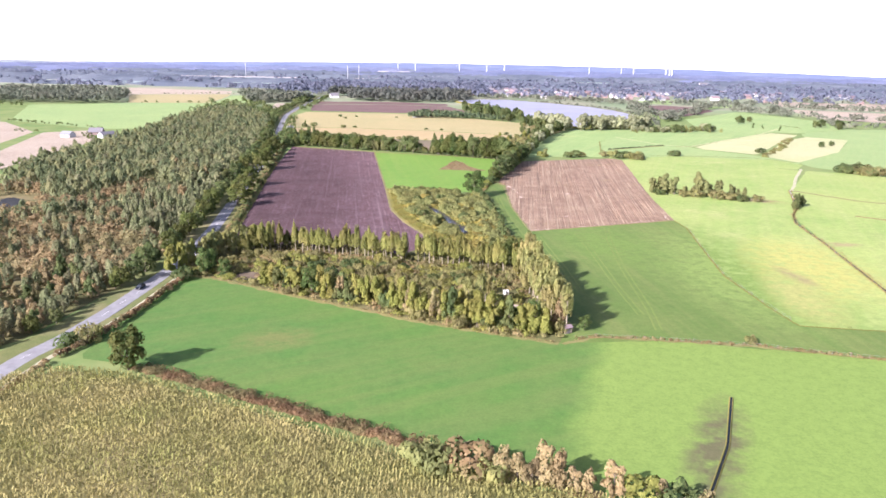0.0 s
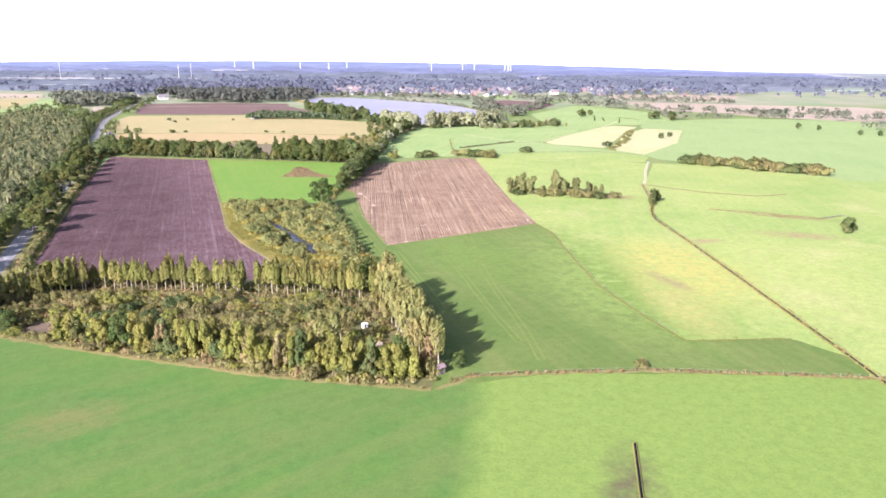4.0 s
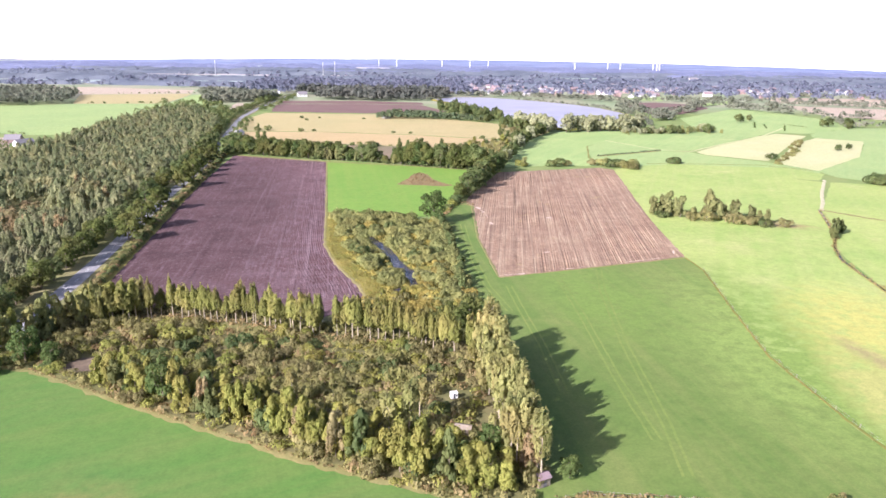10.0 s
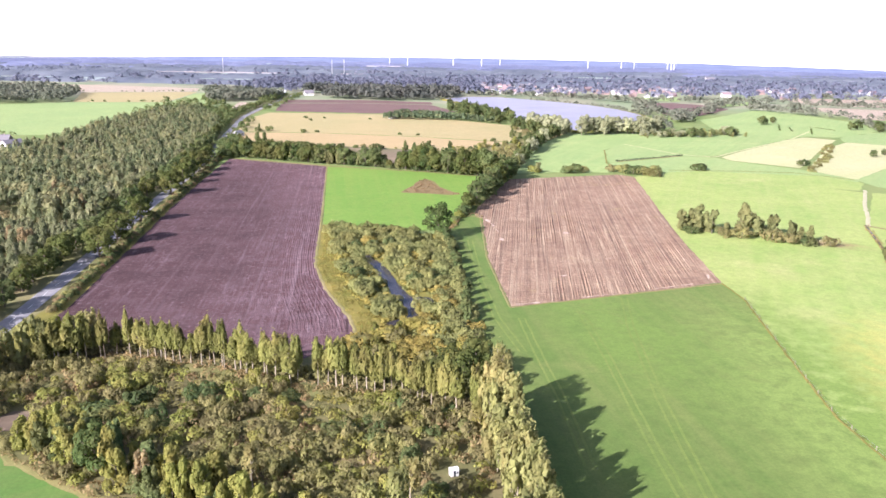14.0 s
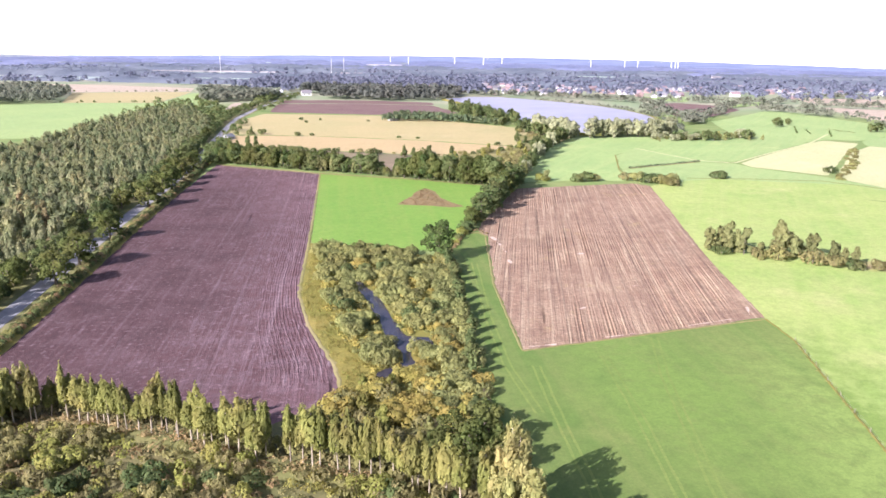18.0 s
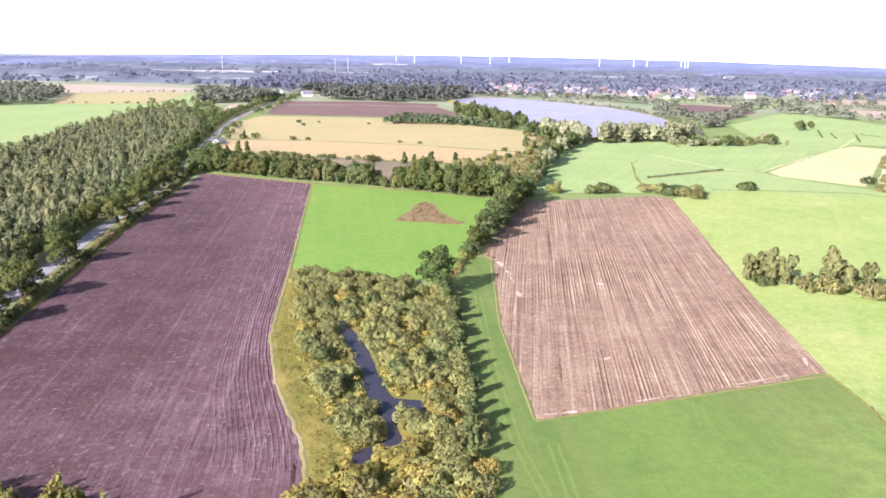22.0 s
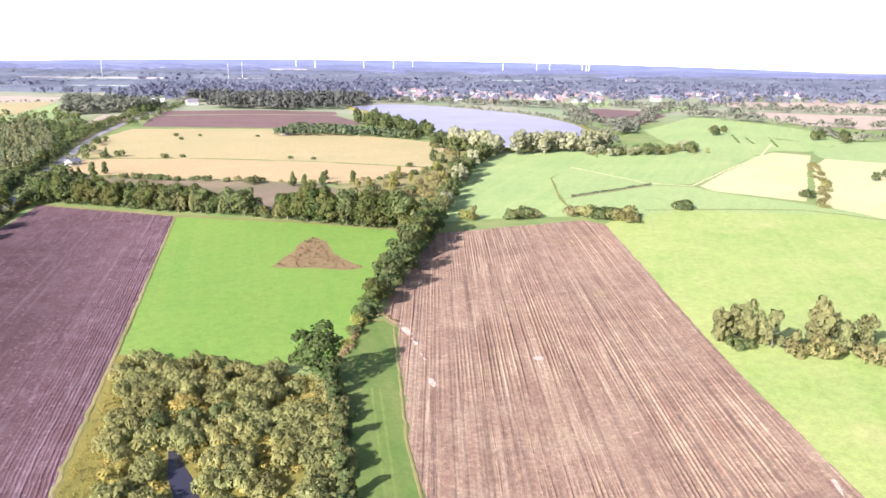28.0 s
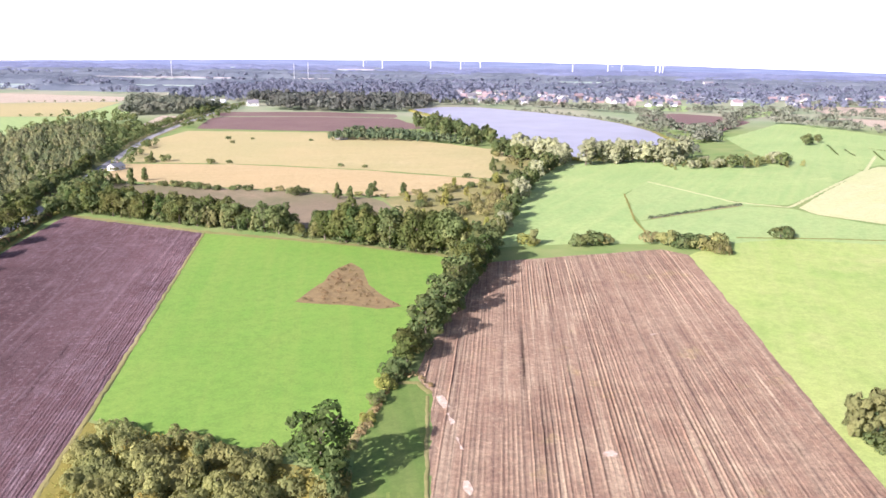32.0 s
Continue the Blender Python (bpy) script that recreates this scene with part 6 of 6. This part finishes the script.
def house(x, y, turn, w, d, h, rise, wall, roof, label, category="house", group="", chimney=True, windows=2, name="house"):
    key = (w, d, h, rise, wall.name, roof.name, chimney, windows)
    m = pose(x, y, terrain(x, y), 0, 0, turn)
    if key in HOUSES:
        return tagged(copy_thing(HOUSES[key], m), label, category, group)
    ob = new(name)
    part("wall", mesh_of("wall", *gabled(w, d, h, rise), wall), None, ob)
    part("roof", mesh_of("roof", *roof_slabs(w, d, h, rise, 0.4, 0.18), roof), None, ob)
    if chimney:
        part("chimney", box(w * 0.3, w * 0.3 + 0.7, -0.35, 0.35, h + rise * 0.5, h + rise + 0.9, 0.03), BRICK, ob)
    for s in (-1, 1):
        for k in range(windows):
            cx = -w + (k + 0.5) * 2 * w / windows
            part("window", box(cx - 0.55, cx + 0.55, s * d - 0.04, s * d + 0.05, h * 0.4, h * 0.8), GLASS, ob)
    ob.matrix_basis = m
    HOUSES[key] = ob
    return tagged(ob, label, category, group)


hut = new("garden_hut")
tagged(hut, "small wooden hut with a dull red roof at the wood's corner", "hut")
part("wall", mesh_of("wall", *gabled(1.2, 1.0, 1.9, 0.5), PLANK), None, hut)
part("roof", mesh_of("roof", *roof_slabs(1.2, 1.0, 1.9, 0.5, 0.25, 0.06), RED_TILE), None, hut)
part("door", box(-0.4, 0.4, -1.06, -1.0, 0.05, 1.75, 0.01), DARK_TILE, hut)
hut.matrix_basis = pose(36.5, 198, terrain(36.5, 198), 0, 0, 25)

cabin = tagged(new("white_cabin"), "small white box cabin in a clearing of the wood", "hut")
part("body", box(-1.4, 1.4, -1.0, 1.0, 0.3, 2.3, 0.12), WHITE, cabin)
part("roof", box(-1.5, 1.5, -1.1, 1.1, 2.3, 2.42, 0.03), WHITE, cabin)
part("door", box(-0.35, 0.35, -1.04, -0.99, 0.4, 2.1, 0.01), GLASS, cabin)
part("window", box(0.6, 1.1, -1.04, -0.99, 1.2, 1.8, 0.01), GLASS, cabin)
part("plinth", box(-1.2, 1.2, -0.85, 0.85, -0.1, 0.3), PLANK, cabin)
cabin.matrix_basis = pose(21.5, 232, terrain(21.5, 232), 0, 0, 15)
cabin.scale = (0.58, 0.58, 0.65)

shed = tagged(new("open_shed"), "low weathered plank shed with a low roof among the trees", "shed")
part("wall", box(-1.6, 1.6, -0.9, 0.9, -0.1, 1.6, 0.02), PLANK, shed)
part("roof", mesh_of("roof", *roof_slabs(1.6, 0.9, 1.6, 0.35, 0.25, 0.06), PLANK), None, shed)
shed.matrix_basis = pose(23, 216.5, terrain(23, 216.5), 0, 0, -15)


# ---- car on the road ----
def wheel_mesh(r, w):
    V, F, n = [], [], 16
    for x in (-w / 2, w / 2):
        for rr in (r * 0.62, r):
            V += [(x, math.cos(6.2832 * k / n) * rr, math.sin(6.2832 * k / n) * rr) for k in range(n)]
    for k in range(n):
        j = (k + 1) % n
        F += [(n + k, n + j, 3 * n + j, 3 * n + k), (k, j, n + j, n + k), (2 * n + k, 3 * n + k, 3 * n + j, 2 * n + j)]
    return mesh_of("tyre", V, F, RUBBER)


car = tagged(new("car"), "dark blue car driving on the country road", "car")
profile = [(-2.15, 0.35), (2.1, 0.35), (2.15, 0.72), (1.2, 0.92), (-2.1, 0.95), (-2.2, 0.6)]
V = [(s * 0.88, y, z) for s in (-1, 1) for y, z in profile]
F = [tuple(range(6)), tuple(range(11, 5, -1))] + [(i, (i + 1) % 6, 6 + (i + 1) % 6, 6 + i)[::-1] for i in range(6)]
part("body", mesh_of("body", V, F, BLACK_PAINT), None, car)
cabin_profile = [(-1.9, 0.94), (1.15, 0.93), (0.45, 1.42), (-1.45, 1.45)]
V = [(s * (0.82 if z < 1 else 0.66), y, z) for s in (-1, 1) for y, z in cabin_profile]
F = [(0, 1, 2, 3), (7, 6, 5, 4)] + [(i, (i + 1) % 4, 4 + (i + 1) % 4, 4 + i)[::-1] for i in range(4)]
part("windows", mesh_of("windows", V, F, GLASS), None, car)
part("roof", box(-0.64, 0.64, -1.4, 0.42, 1.42, 1.48, 0.02), BLACK_PAINT, car)
tyre, rim = wheel_mesh(0.32, 0.2), mesh_of("rim", *rod((-0.09, 0, 0), (0.09, 0, 0), 0.2, 12), TIN)
for sx in (-0.82, 0.82):
    for sy in (-1.35, 1.35):
        w = part("wheel", tyre, None, car)
        w.location = (sx, sy, 0.32)
        part("rim", rim, None, w)
for sx in (-0.6, 0.6):
    part("headlight", box(sx - 0.16, sx + 0.16, 2.08, 2.16, 0.62, 0.76, 0.02), WHITE, car)
car.matrix_basis = pose(-103.4, 236, terrain(-103.4, 236) + 0.18, 0, 0, 176)

# ---- farm and village ----
random.seed(31)
house(-190, 1258, 20, 7, 5, 4, 4, WHITE, DARK_TILE, "white farmhouse with a dark roof at the wood", "house")
house(-244, 1262, 8, 17, 7, 4.5, 3, WHITE, PALE_TIN, "long white farm shed with a pale roof", "barn", "", False, 0, "farm_shed")
house(-36, 912, 40, 4, 3, 2.6, 1.6, PLASTER, RED_TILE, "small pale hut at the stubble's corner", "house", "", False, 1)
house(-160, 750, 70, 4.5, 3, 2.4, 2.0, PLASTER, TIN, "small grey-roofed house beside the road", "house")
house(-330, 690, 10, 6, 4.5, 3, 3.5, BRICK, DARK_TILE, "brick house with a dark roof beside the green field", "house")
house(-312, 672, 60, 7, 4, 3, 2.5, PLASTER, DARK_TILE, "low barn with a dark roof beside the green field", "barn", "", False, 1, "barn")
house(-346, 668, -15, 5, 4, 3, 2.5, PLASTER, TIN, "pale farm building with a sheet roof by the green field", "barn", "", False, 1, "barn")
sizes = [(5, 3.8, 2.9, 3.2), (6, 4.2, 4, 3.5), (4.5, 3.6, 2.8, 3), (7.5, 4.6, 4.8, 3.5)]
done = []
while len(done) < 170:
    x, y = random.uniform(-150, 900), random.uniform(1340, 1900)
    core = 40 < x < 420 and y < 1650
    if not core and random.random() < 0.75 or inside(LAKE_EDGE, x, y - 25) or any(math.hypot(x - a, y - b) < 17 for a, b in done):
        continue
    done.append((x, y))
    w, d, h, r = random.choice(sizes)
    wall, roof = random.choice([PLASTER, PLASTER, BRICK, BRICK]), random.choice([RED_TILE, RED_TILE, DARK_TILE])
    house(x, y, random.choice([0, 90, 25, -20]), w, d, h, r, wall, roof, "%s village house with a %s roof" % ("red brick" if wall is BRICK else "white plastered", "red tile" if roof is RED_TILE else "dark tile"), "house", "village houses", False, 0)
for x, y, turn, w in ((330, 1420, 10, 22), (470, 1560, -5, 30), (250, 1500, 0, 20), (620, 1650, 12, 35), (700, 1900, 0, 40)):
    house(x, y, turn, w * 0.7, 8, 5, 2.5, PLASTER, TIN, "long white hall with a pale roof in the village", "hall", "village halls", False, 0, "hall")
house(690, 2000, 0, 11, 7, 8, 5, PLASTER, DARK_TILE, "large white building at the village's edge", "building", "", False, 0, "large_building")


# ---- wind turbines on the skyline ----
def turbine(x, y, size, spin, turn):
    t = tagged(new("wind_turbine"), "distant white three-bladed wind turbine", "wind turbine", "wind turbines on the skyline")
    V, F = [], []
    n = 10
    for z, r in ((-8, 2.6), (35, 2.1), (75, 1.5)):
        V += [(math.cos(6.2832 * k / n) * r, math.sin(6.2832 * k / n) * r, z) for k in range(n)]
    for q in range(2):
        F += [(q * n + k, q * n + (k + 1) % n, (q + 1) * n + (k + 1) % n, (q + 1) * n + k) for k in range(n)]
    part("tower", mesh_of("tower", V, F, STEEL, True), None, t)
    part("nacelle", box(-1.8, 1.8, -5, 4, 74, 78, 0.5), STEEL, t)
    part("hub", mesh_of("hub", *rod((0, -5, 76), (0, -7.5, 76), 1.5, 10), STEEL), None, t)
    for k in range(3):
        a = radians(spin + 120 * k)
        ux, uz = math.sin(a), math.cos(a)
        V = []
        for s, w in ((1, 0.8), (8, 1.2), (20, 0.8), (38, 0.3)):
            for q, yy in ((-0.5, -6.4), (0.5, -6.4), (0.5, -6.0), (-0.5, -6.0)):
                V.append((ux * s + uz * w * q, yy, 76 + uz * s - ux * w * q))
        F = [(4 * i + j, 4 * i + (j + 1) % 4, 4 * i + 4 + (j + 1) % 4, 4 * i + 4 + j) for i in range(3) for j in range(4)]
        part("blade", mesh_of("blade", V, F, STEEL), None, t)
    t.matrix_basis = pose(x, y, terrain(x, y), 0, 0, turn)
    t.scale = (size * 1.2, size * 1.2, size)


MAST = plain("grey lattice steel", (0.5, 0.5, 0.52), (0.4, 0.4, 0.42), 1.0, 0.6, 0.3)
for k, (x, y) in enumerate([(-215, 3300), (-136, 3240), (54, 3180), (167, 3120), (254, 3300), (617, 3240), (742, 3180), (779, 3120), (967, 3300), (965, 3240), (958, 3180)]):
    turbine(x, y, 0.5 if k < 8 else 0.62, 25 + 37 * k, 20 - 3 * k)
for x, y, h in [(-525, 1950, 45), (-265, 2000, 38), (-241, 2050, 40)]:
    mast = tagged(new("radio_mast"), "thin grey radio mast among distant trees", "mast", "distant masts")
    part("pole", mesh_of("pole", *rod((0, 0, -1), (0, 0, h), 0.7, 6), MAST), None, mast)
    part("platform", box(-1.4, 1.4, -1.4, 1.4, h * 0.8, h * 0.84, 0.1), MAST, mast)
    mast.matrix_basis = pose(x, y, terrain(x, y))

# ---- distant woods and hedges ----
def far_places(count, y0, y1, x_half, cut, seed):
    rng = random.Random(seed)
    out = []
    while len(out) < count:
        y = y0 + (y1 - y0) * rng.random() ** 0.8
        x = rng.uniform(-0.72, 1) * (x_half + 0.98 * (y - 300)) + 60
        if y < 1345 and (-230 < x < 470 or inside(LAKE_EDGE, x, y)):
            continue
        if inside(LAKE_EDGE, x, y) or (x > 200 and y < 1500 and x < 1100 and rng.random() < 0.75) or (x < -270 and y < 1440):
            continue
        if any(inside(field, x, y + 12) for field in FAR_FIELDS):
            continue
        f = noise.noise(Vector((x * 0.0035, y * 0.006, seed))) + 0.45 * noise.noise(Vector((x * 0.014, y * 0.014, seed + 3)))
        if f < cut or (x > 450 and rng.random() < 0.35):
            continue
        out.append((x, y, rng.uniform(8, 13) if y < 2600 else rng.uniform(6, 8.5)))
    return out


def far_field(rng):
    """A flat strip of field far off, between the woods."""
    y = 1420 + 1700 * rng.random()
    x = rng.uniform(-0.62, 0.72) * y + 60
    w, d, lean = rng.uniform(60, 260), rng.uniform(45, 120), rng.uniform(-40, 40)
    outline = [(x - w, y), (x + w, y + rng.uniform(-25, 25)), (x + w + lean, y + d), (x - w + lean, y + d + rng.uniform(-15, 15))]
    verts = [(px, py, terrain(px, py) + 0.6) for px, py in outline]
    return outline, verts


# strip colours carry painted haze: greyed stubble, pasture and crop
FAR_HAZE_TONES = [plain("haze-tinted far stubble", (0.44, 0.38, 0.36), (0.38, 0.33, 0.32), 0.01, 0.95), plain("haze-tinted far pasture", (0.27, 0.34, 0.28), (0.24, 0.3, 0.26), 0.01, 0.95), plain("haze-tinted far crop", (0.25, 0.29, 0.3), (0.21, 0.25, 0.27), 0.01, 0.95)]
far_rng = random.Random(19)
FAR_FIELDS = []
for k in range(64):
    outline, verts = far_field(far_rng)
    if any(inside(LAKE_EDGE, x, y) for x, y in outline) or (-160 < outline[0][0] + 100 < 560 and outline[0][1] < 1900):
        continue
    FAR_FIELDS.append(outline)
    structure("far_field", mesh_of("far_field", verts, [(0, 1, 2, 3)], FAR_HAZE_TONES[k % 3]), ("haze-tinted stubble strip", "haze-tinted pasture strip", "haze-tinted crop strip")[k % 3] + " among distant woods", "field")

PLANTATION = [(-50, 900), (-32, 962), (10, 955), (88, 862), (112, 850), (98, 830), (84, 868), (20, 905)]
spots = []
for y in range(830, 965, 5):
    for x in range(-50, 115, 5):
        if inside(PLANTATION, x, y):
            spots.append((x + random.uniform(-1.5, 1.5), y + random.uniform(-1.5, 1.5), random.uniform(5, 8)))
thicket("spruce_plantation", spots, "spruce", "dark green spruce plantation beside the stubble", "forest", 40, 1.4, 0.32)
big = []
for y in range(1165, 1345, 9):
    for x in range(-205, 40, 8):
        if y > 1180 + 0.15 * abs(x + 60) and not (x > -10 and y < 1200) and not (-245 < x < -160 and y < 1300) and random.random() < 0.85:
            big.append((x + random.uniform(-3, 3), y + random.uniform(-3, 3), random.uniform(8, 19)))
back = [(x + random.uniform(-6, 6), y + random.uniform(-6, 6), random.uniform(9, 17)) for y in range(1345, 1700, 16) for x in range(-330, 90, 14) if noise.noise(Vector((x * 0.012, y * 0.012, 21))) > -0.12]
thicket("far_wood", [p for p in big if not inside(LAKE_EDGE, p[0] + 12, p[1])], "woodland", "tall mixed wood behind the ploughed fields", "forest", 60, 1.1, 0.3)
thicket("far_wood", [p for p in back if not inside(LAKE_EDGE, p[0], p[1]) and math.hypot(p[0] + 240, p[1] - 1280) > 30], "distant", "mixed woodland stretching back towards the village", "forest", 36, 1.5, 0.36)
west = []
for x0, y0, x1, y1, n, w in ((-225, 840, -290, 1060, 90, 22), (-190, 760, -235, 960, 40, 10), (-300, 900, -310, 1240, 40, 14), (-280, 1070, -342, 1275, 24, 4), (-345, 735, -470, 790, 26, 4), (-312, 640, -350, 725, 14, 4), (-305, 640, -300, 480, 24, 5),
                             (-457, 1053, -342, 1080, 12, 2), (-535, 1238, -375, 1298, 20, 3), (-640, 1300, -535, 1240, 16, 5), (-385, 690, -640, 800, 30, 5), (-222, 1110, -236, 1240, 30, 8), (-345, 560, -400, 420, 18, 6), (-300, 480, -340, 380, 18, 8), (-560, 960, -760, 900, 30, 10)):
    for k in range(n):
        a = random.random()
        west.append((x0 + (x1 - x0) * a + random.gauss(0, w), y0 + (y1 - y0) * a + random.gauss(0, w * 0.5), random.uniform(2, 4.5) if w < 6 else random.uniform(5, 10)))
west = [p for p in west if not inside([(-255, 1105), (-214, 1095), (-212, 985), (-240, 1005)], p[0], p[1]) and (p[0] < road_x(p[1]) - 10 or p[0] > road_x(p[1]) + 9)]
blocks = []
for poly, step in (([(-292, 1097), (-232, 1140), (-215, 1195), (-262, 1245), (-345, 1290), (-350, 1258)], 8), ([(-700, 1000), (-507, 1026), (-464, 1056), (-522, 1223), (-614, 1287), (-780, 1240)], 11)):
    for y in range(990, 1300, step):
        for x in range(-790, -210, step):
            px, py = x + random.uniform(-3, 3), y + random.uniform(-3, 3)
            if inside(poly, px, py) and math.hypot(px + 244, py - 1255) > 26:
                blocks.append((px, py, random.uniform(9, 15)))
thicket("western_wood", blocks, "hedgerow", "dark mixed wood beyond the green field", "forest", 44, 1.3, 0.36)
thicket("western_hedges", west, "green", "hedgerow trees between the far western fields", "hedge", 44, 1.3, 0.42)
east = []
for x0, y0, x1, y1, n, w in ((521, 1016, 574, 953, 16, 4), (574, 945, 741, 835, 40, 5), (545, 1200, 720, 1135, 40, 5), (700, 950, 760, 640, 30, 8), (606, 1405, 883, 1365, 50, 8), (284, 1000, 335, 1020, 26, 5), (340, 1030, 414, 1172, 34, 5), (440, 1116, 500, 1010, 34, 7), (491, 958, 455, 846, 14, 4), (330, 1250, 560, 1262, 60, 14), (568, 1250, 734, 1164, 30, 5), (560, 860, 700, 800, 26, 6), (640, 720, 760, 650, 22, 8),
                             (275, 905, 306, 1000, 40, 7), (285, 1030, 315, 1180, 30, 6), (230, 1275, 320, 1200, 40, 10), (380, 1200, 520, 1150, 30, 12), (455, 846, 540, 850, 14, 4), (600, 700, 660, 690, 10, 4),
                             (20, 1335, 160, 1312, 50, 8), (160, 1312, 240, 1275, 36, 8), (265, 1000, 275, 1130, 10, 3)):
    for k in range(n):
        a = random.random()
        east.append((x0 + (x1 - x0) * a + random.gauss(0, w), y0 + (y1 - y0) * a + random.gauss(0, w * 0.5), random.uniform(5, 11)))
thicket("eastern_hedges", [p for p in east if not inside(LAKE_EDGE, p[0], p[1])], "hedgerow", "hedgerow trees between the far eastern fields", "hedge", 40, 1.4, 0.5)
village_trees = [(random.uniform(-150, 950), random.uniform(1325, 1950), random.uniform(8, 14)) for k in range(750)]
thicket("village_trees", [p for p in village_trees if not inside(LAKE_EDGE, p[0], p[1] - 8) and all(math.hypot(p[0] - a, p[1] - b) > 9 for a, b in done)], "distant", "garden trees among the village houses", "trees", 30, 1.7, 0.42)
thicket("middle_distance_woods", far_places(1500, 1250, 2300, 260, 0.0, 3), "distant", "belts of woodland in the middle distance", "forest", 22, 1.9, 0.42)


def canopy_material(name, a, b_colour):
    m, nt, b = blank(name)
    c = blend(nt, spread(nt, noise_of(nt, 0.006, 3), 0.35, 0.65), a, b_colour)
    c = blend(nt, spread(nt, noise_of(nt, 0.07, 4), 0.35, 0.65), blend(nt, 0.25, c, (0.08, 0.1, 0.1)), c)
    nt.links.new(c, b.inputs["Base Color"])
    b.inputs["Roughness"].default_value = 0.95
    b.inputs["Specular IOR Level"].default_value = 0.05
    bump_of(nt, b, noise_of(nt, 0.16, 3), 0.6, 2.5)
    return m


def canopy(name, count, y0, y1, cell, material, label, seed):
    """Lumpy closed canopies of distant woods: uneven patches of crowns with ragged outlines, smooth to imitate haze."""
    rng = random.Random(seed)
    V, F = [], []
    done_patches = 0
    while done_patches < count:
        y = y0 + (y1 - y0) * rng.random() ** 0.8
        x = rng.uniform(-0.66, 0.76) * y + 60
        w, d, h = rng.uniform(50, 190), rng.uniform(22, 60), rng.uniform(7, 13)
        if inside(LAKE_EDGE, x, y - d) or (-150 < x < 520 and y < 1750 and rng.random() < 0.8) or (x < -250 and y < 1480) or (x > 300 and y < 1450) or any(inside(f, px, y - d * 0.5) for f in FAR_FIELDS for px in (x - w * 0.6, x, x + w * 0.6)):
            if rng.random() < 0.97:
                continue
        if inside(LAKE_EDGE, x, y - d) or y < 1480 or any(inside(LAKE_EDGE, px, y - d) for px in (x - w, x + w)):
            continue
        nx, ny = max(4, int(2.3 * w / cell)), max(4, int(2.3 * d / cell))
        grid, base = {}, len(V)
        for j in range(ny + 1):
            for i in range(nx + 1):
                u, v = -1.15 + 2.3 * i / nx, -1.15 + 2.3 * j / ny
                px, py = x + u * w, y + v * d
                r = math.hypot(u, v) + 0.35 * noise.noise(Vector((px * 0.015, py * 0.03, seed)))
                lump = 0.75 + 0.5 * noise.noise(Vector((px * 0.06, py * 0.06, seed + 4))) + 0.25 * noise.noise(Vector((px * 0.16, py * 0.16, seed + 9)))
                z = h * lump * max(0.0, 1 - max(0.0, r) ** 8) if r < 1 else -1.5
                grid[i, j] = (len(V), r)
                V.append((px + rng.uniform(-2, 2), py + rng.uniform(-2, 2), terrain(px, py) + z))
        for j in range(ny):
            for i in range(nx):
                q = [grid[i, j], grid[i + 1, j], grid[i + 1, j + 1], grid[i, j + 1]]
                if min(p[1] for p in q) < 1:
                    F.append(tuple(p[0] for p in q))
        done_patches += 1
    stuff(name, mesh_of(name, V, F, material, True), label, "forest")


# both canopies have haze mixed into their colours, bluer at the horizon
canopy("distant_woods", 230, 1500, 2500, 10.5, canopy_material("haze-tinted distant canopy", (0.1, 0.115, 0.15), (0.15, 0.165, 0.195)), "woods in patches between far fields, haze in their colour", 5)
canopy("horizon_woods", 240, 2300, 3380, 12.0, canopy_material("haze-tinted horizon canopy", (0.125, 0.14, 0.235), (0.17, 0.185, 0.285)), "woods along the horizon, blue haze in their colour", 6)
